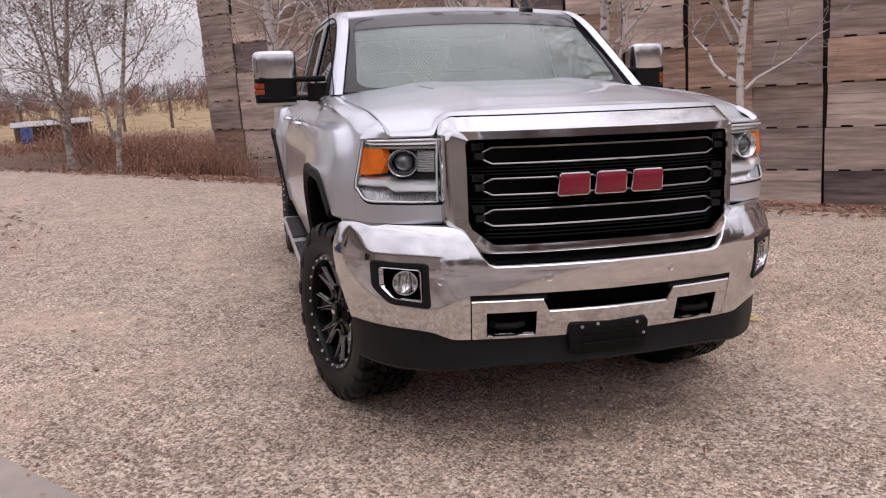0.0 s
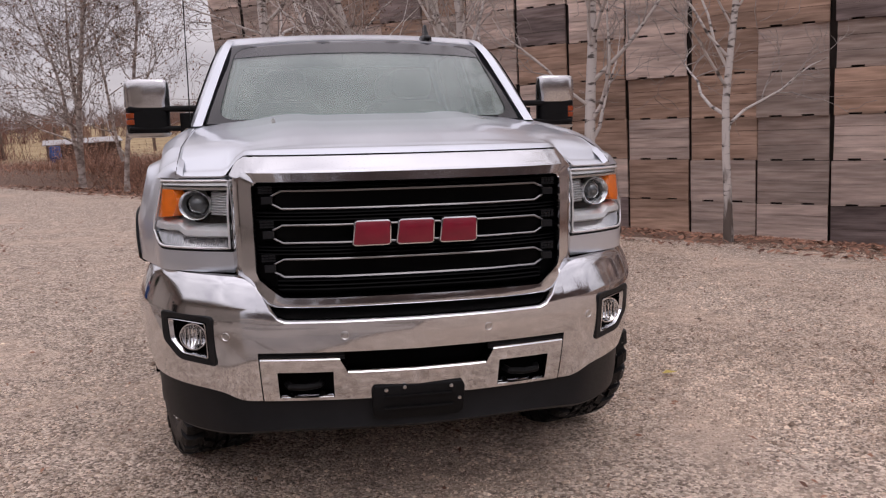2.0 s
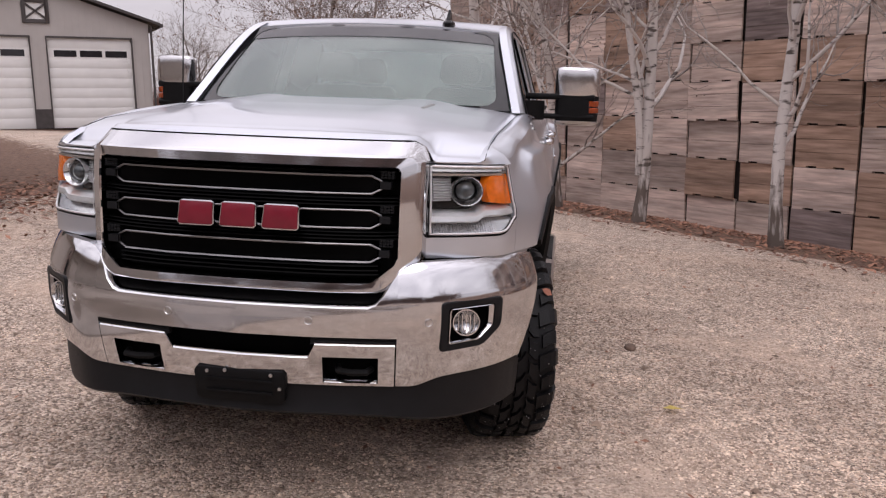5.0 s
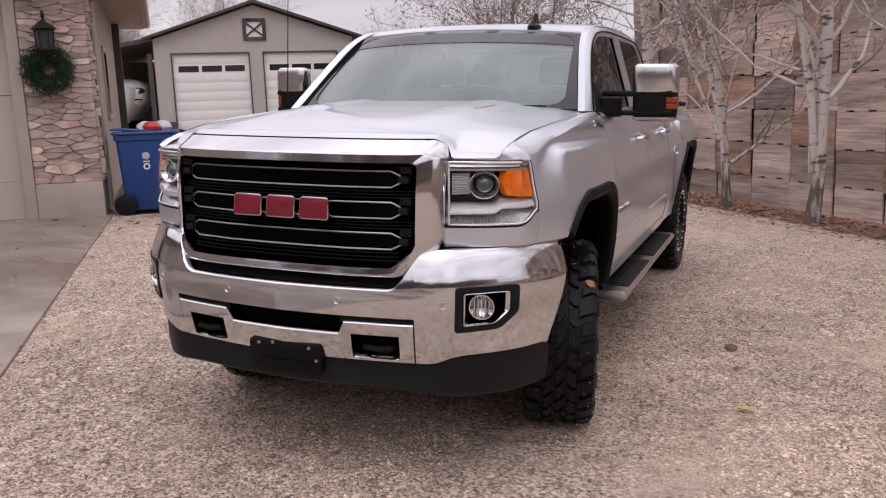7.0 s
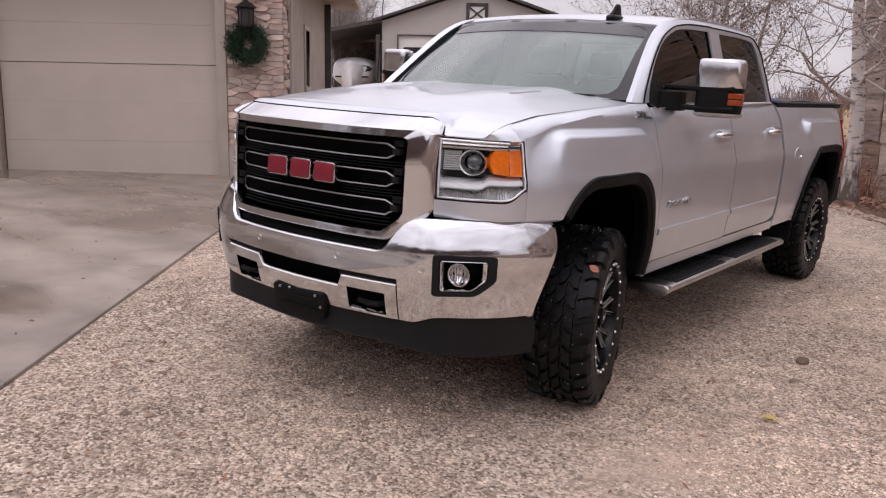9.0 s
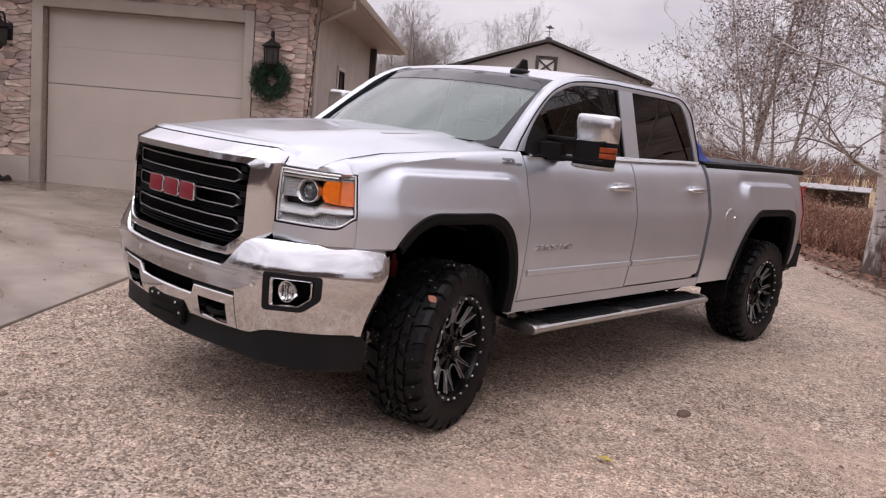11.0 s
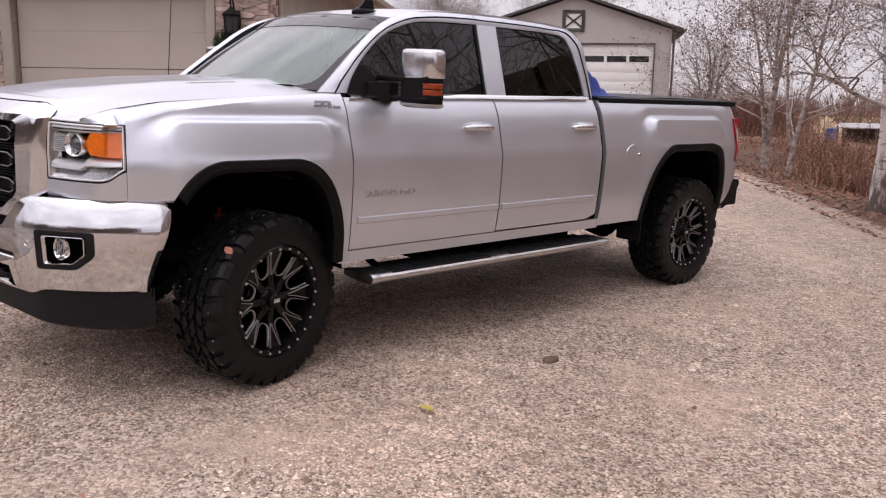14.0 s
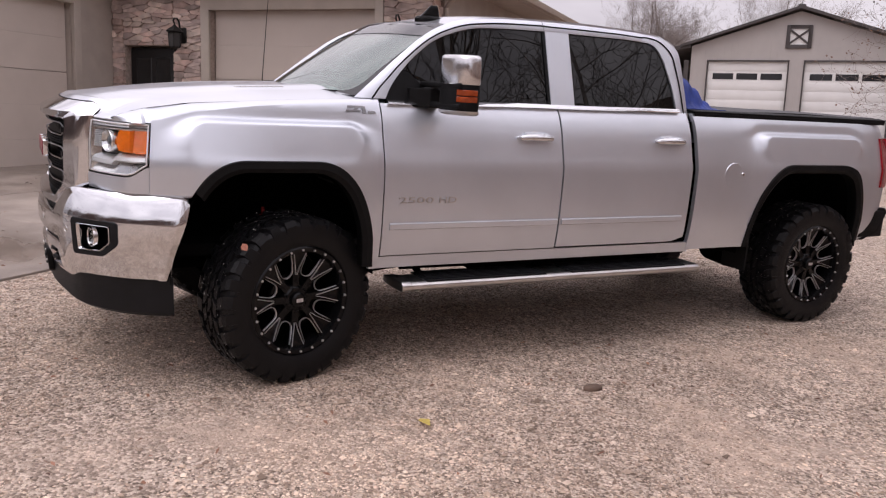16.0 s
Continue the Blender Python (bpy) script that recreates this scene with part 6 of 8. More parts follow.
M_FAR = material("far_woods", (0.20, 0.145, 0.13), 0.95, 0, 0.4, 0.25, detail=8)
M_BLUEBIN = material("blue_bin", (0.012, 0.06, 0.23), 0.45, 0, 0.15, 5)
M_DARKBIN = material("brown_black_bin", (0.035, 0.031, 0.03), 0.5, 0, 0.2, 5)
M_WHITE = material("white_print", (0.75, 0.75, 0.76), 0.6, 0, 0.05, 9)
M_PAPER = material("white_bags", (0.68, 0.66, 0.68), 0.55, 0, 0.2, 12)
M_REDBAG = material("red_packaging", (0.55, 0.05, 0.045), 0.5, 0, 0.2, 12)
M_TIN = material("corrugated_tin", (0.40, 0.385, 0.38), 0.5, 0.3, 0.3, 3)
M_POST = material("old_post", (0.17, 0.115, 0.085), 0.9, 0, 0.4, 9, bump=0.3)
M_HULL = material("white_gelcoat", (0.80, 0.80, 0.80), 0.35, 0, 0.12, 3)
M_ROCKW = material("pale_rock", (0.55, 0.50, 0.46), 0.9, 0, 0.3, 5, bump=0.4, bump_scale=12)

# ---- ground: one sheet to the horizon ----
def axis_steps(lo, hi, fine_lo, fine_hi, fine):
    out = list(np.arange(fine_lo, fine_hi + 1e-6, fine))
    x, st = fine_hi, fine
    while x < hi:
        st *= 1.25
        x = min(hi, x + st)
        out.append(x)
    x, st = fine_lo, fine
    while x > lo:
        st *= 1.25
        x = max(lo, x - st)
        out.insert(0, x)
    return [float(v) for v in out]


def to_house(x, y):
    d = Vector((x, y, 0)) - HOUSE_AT
    return d.dot(HOUSE_A), d.dot(HOUSE_N)


def wall_dist(x, y):
    return (x - WALL_AT.x) * WALL_FACE.x + (y - WALL_AT.y) * WALL_FACE.y


gx = axis_steps(-900, 900, -14, 12, 0.25)
gy = axis_steps(-300, 1500, -9, 26, 0.25)
verts, lit, fld = [], [], []
for x in gx:
    for y in gy:
        z = ground_height(x, y)
        far = smooth(40, 120, math.hypot(x, y))
        z = z * (1 - far) + 0.35 * far
        z += 0.012 * noise.noise((x * 0.9, y * 0.9, 0)) * (1 - far)
        d = wall_dist(x, y)
        along_w = (x - WALL_AT.x) * WALL_DIR.x + (y - WALL_AT.y) * WALL_DIR.y
        if along_w > 15 and d < 5:
            z += 0.55 * smooth(5, 1.5, d) * smooth(15.5, 18, along_w)
        verts.append((x, y, z))
        lit_v = smooth(5.6, 4.4, d)
        lit_v = max(lit_v, smooth(21, 24, y + 0.35 * x))
        u, v = to_house(x, y)
        if u < 0.4:
            lit_v = max(lit_v, 0.75 * smooth(-0.8, -2.2, v) * smooth(-5.5, -2.5, u))
        lit.append(lit_v)
        fld.append(smooth(34, 46, y - 0.1 * x))
nx_, ny_ = len(gx), len(gy)
faces = [(i * ny_ + j, (i + 1) * ny_ + j, (i + 1) * ny_ + j + 1, i * ny_ + j + 1) for i in range(nx_ - 1) for j in range(ny_ - 1)]
me = bpy.data.meshes.new("ground")
me.from_pydata(verts, [], faces)
for nm, vals in (("litter", lit), ("field", fld)):
    at = me.attributes.new(nm, "FLOAT", "POINT")
    at.data.foreach_set("value", vals)
me.polygons.foreach_set("use_smooth", [True] * len(me.polygons))
me.materials.append(M_GROUND)
ground = tagged(new("ground", me), "beige gravel drive edged with leaf litter and dirt", "ground", kind="structure")


# ---- concrete apron in front of the house ----
def house_point(u, v, z=0.0):
    return HOUSE_AT + HOUSE_A * u + HOUSE_N * v + Vector((0, 0, z))


def slab(u0, u1, v0, v1):
    nu, nv = max(1, round((u1 - u0) / 0.8)), max(1, round((v1 - v0) / 0.8))
    g = []
    for u in span(u0, u1, nu):
        col = []
        for v in span(v0, v1, nv):
            p = house_point(u + 0.0766 * v - 0.30, v)
            col.append((p.x, p.y, ground_height(p.x, p.y) + 0.022))
        g.append(col)
    return Shape().sheet(g, (0, 0, -0.15))


apron = tagged(new("concrete_apron"), "damp brown-grey concrete driveway slabs", "driveway", kind="structure")
for u0 in (0.30, 3.62, 6.94, 10.26):
    for k in range(8):
        part("slab", slab(u0 + 0.006, u0 + 3.31, -0.05 + 2.815 * k + 0.006, -0.05 + 2.815 * (k + 1)), M_CONCRETE, apron, "", 0.006, 12)

# ---- house with garage ----
HM = Matrix(((HOUSE_A.x, HOUSE_N.x, 0, HOUSE_AT.x), (HOUSE_A.y, HOUSE_N.y, 0, HOUSE_AT.y), (0, 0, 1, 0), (0, 0, 0, 1)))
house = thing("garage_house", "taupe stucco house with stone veneer, garage doors and shingle roof", "house", HM)
H_BASE, H_TOP = 0.05, 3.385


def hbox(lo, hi):
    return Shape().box(lo, hi)


# front wall, in pieces round the openings; the far wing stands at right angles
CORNER, BACK = 0.08, -6.40


def skew(shape):
    """Brings a part of the side wall to its line, which runs a little askew of the front."""
    shape.v = [(p[0] + CORNER + 0.0375 * p[1], p[1], p[2]) for p in shape.v]
    return shape


front = hbox((CORNER, -0.25, H_BASE), (1.00, 0.0, H_TOP)).box((1.00, -0.25, 2.93), (3.95, 0.0, H_TOP)).box((3.95, -0.25, H_BASE), (4.66, 0.0, H_TOP)).box((4.66, -0.25, 2.36), (5.66, 0.0, H_TOP)).box((5.66, -0.25, H_BASE), (5.9, 0.0, H_TOP))
wall_f = part("front_wall", front, M_MORTAR, house)
side = hbox((0.0, -2.46, H_BASE), (0.25, -0.25, H_TOP)).box((0.0, -3.15, H_BASE), (0.25, -2.46, 1.62)).box((0.0, -3.15, 2.56), (0.25, -2.46, H_TOP)).box((0.0, BACK, H_BASE), (0.25, -3.15, H_TOP))
wall_s = part("side_wall", skew(side), M_STUCCO, house)
wing = hbox((5.9, -0.25, H_BASE), (6.15, 0.95, H_TOP)).box((5.9, 0.95, 2.93), (6.15, 3.85, H_TOP)).box((5.9, 3.85, H_BASE), (6.15, 9.0, H_TOP))
part("corner_post", skew(hbox((-0.13, BACK - 0.14, 0.05), (0.02, BACK + 0.03, 3.36))), M_BROWN, house, "dark brown corner downspout")
part("wing_wall", wing, M_STUCCO, house)
part("inner_wall", hbox((0.25, -3.0, H_BASE), (9.0, -2.9, H_TOP)).box((8.9, -3, H_BASE), (9.0, 9, H_TOP)).box((6.15, 8.9, H_BASE), (9.0, 9.0, H_TOP)).box((0.06, BACK, H_BASE), (9.0, BACK + 0.1, H_TOP)), M_STUCCO, house)
part("corner_board", skew(hbox((-0.012, -0.30, H_BASE), (0.06, -0.02, 0.74)).box((-0.03, -0.36, 0.74), (0.02, -0.28, H_TOP))), M_BARKTRIM, house)
for u0, u1 in ((CORNER, 0.862), (4.11, 4.66)):
    part("wainscot", hbox((u0, 0.0, H_BASE), (u1, 0.05, 0.735)), M_STUCCO, house, "", 0.01)


def garage_door(m_in, w, h):
    """Sectional door; m_in(a, b, d): across, up, outwards."""
    d = Shape()
    ob = None
    cuts = (0.0, 0.535, 1.07, 1.60, 2.14, 2.69)
    for k in range(5):
        z0, z1 = cuts[k] * h / 2.69, cuts[k + 1] * h / 2.69
        g0, g1 = (0.005 if k == 3 else 0.0012), (0.005 if k == 2 else 0.0012)
        pan = Shape().prism([(0.02, z0 + g0), (w - 0.02, z0 + g0), (w - 0.02, z1 - g1), (0.02, z1 - g1)], m_in, (-0.16, -0.115))
        if ob is None:
            ob = part("garage_door", pan, M_GDOOR, house, "closed taupe sectional garage door")
        else:
            part("door_panel", pan, M_GDOOR, ob)
    return ob


garage_door(lambda a, b, d: (1.00 + a, d, 0.24 + b), 2.95, 2.69)
garage_door(lambda a, b, d: (5.9 - d, 0.95 + a, 0.24 + b), 2.90, 2.69)
part("door_frame", hbox((0.865, -0.02, 0.22), (1.00, 0.055, 3.10)).box((3.95, -0.02, 0.22), (4.105, 0.055, 3.10)).box((1.00, -0.02, 2.93), (3.95, 0.055, 3.10)), M_TRIM, house, "taupe garage door surround", 0.006)
part("door_frame", hbox((5.845, 0.80, 0.22), (5.92, 0.95, 3.10)).box((5.845, 3.85, 0.22), (5.92, 4.0, 3.10)).box((5.845, 0.95, 2.93), (5.92, 3.85, 3.10)), M_TRIM, house, "taupe garage door surround", 0.006)
ed = part("entry_door", hbox((4.69, -0.16, 0.25), (5.63, -0.11, 2.33)), M_BLACKDOOR, house, "black panelled entry door", 0.004)
for z0, z1 in ((0.42, 1.05), (1.18, 2.18)):
    for u0, u1 in ((4.80, 5.12), (5.20, 5.52)):
        pn = Shape().rings([[(a, dd, b) for a, b in ((u0 + i, z0 + i), (u1 - i, z0 + i), (u1 - i, z1 - i), (u0 + i, z1 - i))] for dd, i in ((-0.112, 0), (-0.100, 0.015), (-0.100, 0.035), (-0.108, 0.05))])
        part("door_panel", pn, M_BLACKDOOR, ed)
part("door_handle", Shape().tube([(4.76, -0.11, 1.28), (4.76, -0.06, 1.28), (4.86, -0.055, 1.27)], 0.012, 8).lathe([(0, -0.09), (0.03, -0.095), (0.032, -0.11)], 14, Matrix.Translation((4.76, 0, 1.28)), "y").lathe([(0, -0.09), (0.03, -0.095), (0.032, -0.11)], 14, Matrix.Translation((4.76, 0, 1.42)), "y"), M_BRUSHED, ed)
part("door_step", hbox((4.60, 0.0, 0.12), (5.75, 0.35, 0.27)), M_CONCRETE, house, "", 0.01)
# side window
W0, W1 = -2.44, -3.17
win = part("side_window", skew(hbox((-0.03, W0 - 0.07, 1.55), (0.0, W0, 2.62)).box((-0.03, W1, 1.55), (0.0, W1 + 0.07, 2.62)).box((-0.03, W1 + 0.07, 2.55), (0.0, W0 - 0.07, 2.62)).box((-0.045, W1 - 0.03, 1.52), (0.0, W0 + 0.03, 1.60))), M_TRIM, house, "narrow trimmed side window", 0.004)
part("pane", skew(hbox((0.06, W1 + 0.01, 1.59), (0.07, W0 - 0.01, 2.57))), M_DARKPANE, win)
part("muntin", skew(hbox((0.03, W1 + 0.01, 2.08), (0.06, W0 - 0.01, 2.11))), M_WHITE, win)
# eaves, gutter and roof (hipped)
OV, OS = 0.42, 0.58
END = BACK - 1.08
for piece in (skew(hbox((-OS, END, 3.372), (0.02, OV, 3.392))), hbox((CORNER + 0.036, 0.0, 3.374), (5.9, OV, 3.392)), hbox((5.9 - OV, OV, 3.372), (9.3, 9.4, 3.392))):
    part("soffit", piece, M_TRIM, house)
fas = skew(hbox((-OS - 0.03, END, 3.385), (-OS, OV + 0.03, 3.475))).box((CORNER + 0.016 - OS, OV, 3.385), (5.9 - OV, OV + 0.03, 3.475)).box((5.9 - OV - 0.03, OV, 3.385), (5.9 - OV, 9.4, 3.475))
part("fascia", fas, M_TRIM, house, "", 0.004)
gut = Shape()
prof = [(0.0, 0.0), (0.075, 0.0), (0.10, 0.035), (0.115, 0.085), (0.103, 0.085), (0.09, 0.04), (0.07, 0.012), (0.0, 0.012)]
gut.rings([[(u, OV + 0.03 + a, 3.392 + b) for a, b in prof] for u in (CORNER - OS - 0.014, 5.9 - OV - 0.13)])
gut.rings([[(CORNER + 0.0375 * v - OS - 0.03 - a, v, 3.392 + b) for a, b in prof] for v in (OV + 0.03, END)])
part("gutter", gut, M_TRIM, house, "taupe gutter", 0)
part("downspout", skew(Shape().tube([(-OS - 0.06, 0.10, 3.355), (-OS - 0.06, 0.05, 3.26), (-0.13, -0.34, 3.08), (-0.045, -0.42, 3.0), (-0.045, -0.42, 0.35), (-0.12, -0.40, 0.28)], 0.038, 8)), M_TRIM, house, "taupe downspout", 0)
pitch = 0.42
roof_h = Shape()
E1 = (CORNER - OS - 0.045, OV + 0.06, 3.465)
ap = (4.9, -4.9 + OV - OS, 3.465 + pitch * 4.96)
roof_h.add([E1, (12.0, OV + 0.06, 3.465), (12.0, ap[1], ap[2]), ap, (CORNER + 0.0375 * END - OS - 0.06, END, 3.465), (4.9, END, ap[2])], [(0, 1, 2, 3), (0, 3, 5, 4)])
roof_ob = part("roof", roof_h, M_SHINGLE, house, "grey asphalt shingle roof")
part("wing_roof", Shape().add([(5.9 - OV - 0.06, OV + 0.06, 3.465), (5.9 - OV - 0.06, 9.4, 3.465), (9.6, 9.4, 3.465 + pitch * 4.26), (9.6, OV + 0.06 - 4.26, 3.465 + pitch * 4.26)], [(0, 1, 2, 3)]), M_SHINGLE, house)
part("ridge_cap", Shape().tube([lerp(Vector(E1), Vector(ap), k) + Vector((0, 0, 0.02)) for k in span(0, 1, 4)], 0.05, 6), M_SHINGLE, house)


# wall lanterns, wreath
def lantern(u, z):
    m = HM @ Matrix.Translation((u, 0.05, z)) @ Matrix.Diagonal((1.34, 1.40, 0.95, 1))
    ob = thing("wall_lantern", "black iron wall lantern fixed to the stone veneer", "lantern", m, "wall lanterns")
    body = Shape().lathe([(0.028, -0.27), (0.062, -0.255), (0.066, -0.24), (0.075, 0.0), (0.105, 0.008), (0.108, 0.02), (0.06, 0.075), (0.030, 0.10), (0.012, 0.13), (0.0, 0.15)], 6, Matrix.Translation((0, 0.15, 0)))
    body.lathe([(0.0, -0.325), (0.012, -0.31), (0.020, -0.29), (0.030, -0.27)], 10, Matrix.Translation((0, 0.15, 0)))
    part("cage", body, M_IRON, ob, "", 0, 20)
    part("lantern_glass", Shape().lathe([(0.068, -0.225), (0.0765, -0.015)], 6, Matrix.Translation((0, 0.15, 0))), M_FROST, ob)
    bars = Shape()
    for k in range(6):
        a = math.pi / 3 * k
        bars.tube([(0.069 * math.cos(a), 0.15 + 0.069 * math.sin(a), -0.24), (0.079 * math.cos(a), 0.15 + 0.079 * math.sin(a), 0.0)], 0.006, 5)
    part("cage_bar", bars, M_IRON, ob)
    part("scroll_arm", Shape().tube([(0, 0.0, -0.05), (0, 0.05, 0.06), (0, 0.07, 0.19), (0, 0.11, 0.245), (0, 0.16, 0.235), (0, 0.175, 0.19), (0, 0.15, 0.15)], 0.011, 8), M_IRON, ob)
    part("back_plate", Shape().box((-0.05, -0.01, -0.16), (0.05, 0.012, 0.10)), M_IRON, ob, "", 0.006)


lantern(4.45, 2.55)
lantern(0.55, 2.585)
rng = random.Random(5)
wr = thing("wreath", "green evergreen wreath hanging on the stone pier", "wreath", HM @ Matrix.Translation((0.56, 0.10, 2.13)) @ Matrix.Scale(1.04, 4))
tuft = Shape()
for k in range(4200):
    a, b, r = rng.uniform(0, 2 * math.pi), rng.uniform(0, 2 * math.pi), rng.uniform(0.02, 0.12)
    c = Vector(((0.185 + r * math.cos(b)) * math.cos(a), 0.05 + r * math.sin(b), (0.185 + r * math.cos(b)) * math.sin(a)))
    d = Vector((rng.gauss(0, 1), rng.gauss(0.4, 1), rng.gauss(0, 1))).normalized() * rng.uniform(0.03, 0.085)
    w = d.orthogonal().normalized() * 0.006
    tuft.add([c - w, c + w, c + d], [(0, 1, 2)])
part("needles", tuft, M_WREATH, wr)
part("wreath_ring", Shape().tube([(0.185 * math.cos(a), 0.04, 0.185 * math.sin(a)) for a in span(0, 2 * math.pi, 24)[:-1]], 0.045, 8, loop=True), M_WREATH, wr)


# ---- barn ----
BA = radians(37)
BM = Matrix(((-math.cos(BA), math.sin(BA), 0, -23.1), (-math.sin(BA), -math.cos(BA), 0, 32.4), (0, 0, 1, 0), (0, 0, 0, 1)))
barn = thing("barn", "grey metal barn with two white garage doors and brown trim", "barn", BM)
BZ = 0.45
bw = Shape().box((-4.95, -0.2, BZ), (-4.12, 0, 5.30)).box((-0.36, -0.2, BZ), (0.36, 0, 5.30)).box((4.12, -0.2, BZ), (4.95, 0, 5.30)).box((-4.12, -0.2, 4.66), (-0.36, 0, 5.30)).box((0.36, -0.2, 4.66), (4.12, 0, 5.30))
bw.rings([[(-4.95, d, 5.30), (4.95, d, 5.30), (4.95, d, 5.40), (0, d, 7.02), (-4.95, d, 5.40)] for d in (-0.2, 0)])
bw.box((-4.95, -12, BZ), (-4.75, -0.2, 5.40)).box((4.75, -12, BZ), (4.95, -0.2, 5.40)).box((-4.75, -12, BZ), (4.75, -11.8, 5.4))
part("wall", bw, M_BARN, barn, "grey vertical metal siding")
ribs = Shape()
for k in range(33):
    u = -4.9 + 9.8 * k / 32
    lo = 4.72 if 0.34 < abs(u) < 4.15 else BZ + 0.9
    ribs.box((u - 0.022, 0.0, lo), (u + 0.022, 0.018, 5.36 + (4.95 - abs(u)) * 0.327))
part("siding_rib", ribs, M_BARN, barn)
for u0, u1 in ((-4.98, -4.12), (-0.36, 0.36), (4.12, 4.98)):
    part("barn_base", Shape().box((u0, 0.0, BZ), (u1, 0.04, BZ + 0.9)), M_BROWN, barn, "dark brown wainscot")
rf = Shape()
for s in (1, -1):
    rf.rings([[(0, y, 7.10), (s * 5.45, y, 5.32), (s * 5.45, y, 5.44), (0, y, 7.24)] for y in (0.45, -12.4)])
part("roof", rf, M_BROWN, barn, "dark brown metal roof")
part("gutter", Shape().box((-5.6, -12, 5.26), (-5.44, 0.4, 5.40)).tube([(-5.05, 0.12, 5.3), (-5.05, 0.12, 0.5)], 0.06, 8), M_BROWN, barn)
for u0 in (-4.10, 0.38):
    door = part("garage_door", Shape().box((u0, -0.14, BZ), (u0 + 3.72, -0.10, 4.64)), M_WHITEDOOR, barn, "closed white sectional door with three panes")
    for k in range(9):
        z = BZ + 0.02 + k * 0.4644
        if k == 7:
            part("door_panel", Shape().box((u0 + 0.02, -0.10, z), (u0 + 3.70, -0.085, z + 0.45)), M_WHITEDOOR, door)
            for j in range(3):
                a = u0 + 0.22 + j * 1.13
                part("pane", Shape().box((a, -0.085, z + 0.06), (a + 0.98, -0.075, z + 0.36)), M_DARKPANE, door)
        else:
            part("door_panel", Shape().box((u0 + 0.02, -0.10, z), (u0 + 3.70, -0.085, z + 0.459)), M_WHITEDOOR, door, "", 0.003)
    part("door_trim", Shape().box((u0 - 0.06, 0.0, BZ), (u0, 0.05, 4.72)).box((u0 + 3.72, 0.0, BZ), (u0 + 3.78, 0.05, 4.72)).box((u0, 0.0, 4.64), (u0 + 3.72, 0.05, 4.72)), M_BROWN, door)
vent = part("gable_vent", Shape().box((-0.57, 0.02, 5.28), (-0.40, 0.09, 6.36)).box((0.40, 0.02, 5.28), (0.57, 0.09, 6.36)).box((-0.40, 0.02, 5.28), (0.40, 0.09, 5.45)).box((-0.40, 0.02, 6.19), (0.40, 0.09, 6.36)), M_BROWN, barn, "brown square gable vent with a cross", 0.005)
cr = Shape()
for s in (1, -1):
    cr.add([(s * 0.40, 0.03, 5.45), (s * 0.40, 0.03, 5.57), (-s * 0.40, 0.03, 6.19), (-s * 0.40, 0.03, 6.07), (s * 0.40, 0.08, 5.45), (s * 0.40, 0.08, 5.57), (-s * 0.40, 0.08, 6.19), (-s * 0.40, 0.08, 6.07)], [(0, 1, 2, 3), (7, 6, 5, 4), (0, 4, 5, 1), (2, 6, 7, 3), (1, 5, 6, 2), (0, 3, 7, 4)])
part("vent_cross", cr, M_BROWN, vent)
part("vent_panel", Shape().box((-0.40, 0.015, 5.45), (0.40, 0.03, 6.19)), M_WHITEDOOR, vent)
cup = Shape().box((-0.17, -0.25, 7.05), (0.17, 0.30, 7.30))
cup.tube([(0, 0.05, 7.3), (0, 0.05, 7.95)], 0.018, 6).tube([(-0.22, 0.05, 7.62), (0.22, 0.05, 7.62)], 0.014, 5).tube([(0, -0.2, 7.62), (0, 0.3, 7.62)], 0.014, 5).prism([(-0.26, 7.80), (0.02, 7.76), (0.24, 7.86), (0.05, 7.90), (-0.02, 7.98), (-0.10, 7.88)], lambda a, b, d: (a, 0.05 + d, b), (-0.01, 0.01))
part("weather_vane", cup, M_BROWN, barn)
# lean-to at the barn's side with a covered boat under it
lean = thing("carport", "brown lean-to roof on posts beside the barn", "carport", BM)
part("roof", Shape().rings([[(4.98, y, 5.30), (8.9, y, 4.55), (8.9, y, 4.75), (4.98, y, 5.50)] for y in (0.3, -11)]), M_BROWN, lean)
part("fascia", Shape().box((8.85, -11, 4.45), (8.95, 0.3, 4.76)), M_BROWN, lean)
for u in (5.15, 8.6):
    for y in (0.0, -5.5):
        part("post", Shape().box((u - 0.11, y - 0.11, 0.35), (u + 0.11, y + 0.11, 4.7)), M_BROWN, lean)
part("back_screen", Shape().box((5.0, -9.1, 0.4), (8.8, -9.0, 4.9)), M_BROWN, lean)
boat = thing("boat", "white boat on a trailer under the lean-to", "boat", BM @ Matrix.Translation((6.7, -2.6, 0)))
part("hull", Shape().rings([[(w * c, y, zb + (1 - abs(c)) * -0.5 + 0.9 * (abs(c) ** 2)) for c in span(-1, 1, 8)] + [(w * 0.9, y, zb + 1.15), (-w * 0.9, y, zb + 1.15)] for y, w, zb in ((2.0, 0.15, 2.2), (1.2, 0.75, 1.9), (0, 1.05, 1.75), (-3.0, 1.1, 1.75))]), M_HULL, boat, "", 0, 60)
cab_s = []
for y, w, h in ((1.34, 0.62, 0.36), (1.28, 0.86, 0.52), (1.10, 1.04, 0.66), (0.6, 1.14, 0.76), (-3.0, 1.18, 0.82)):
    ring = []
    for k in range(28):
        c, q = math.cos(2 * math.pi * k / 28), math.sin(2 * math.pi * k / 28)
        ring.append((w * math.copysign(abs(c) ** 0.7, c), y, 2.85 + h * math.copysign(abs(q) ** 0.75, q)))
    cab_s.append(ring)
part("cabin_top", Shape().rings(cab_s), M_HULL, boat, "white fibreglass cabin", 0, 45)
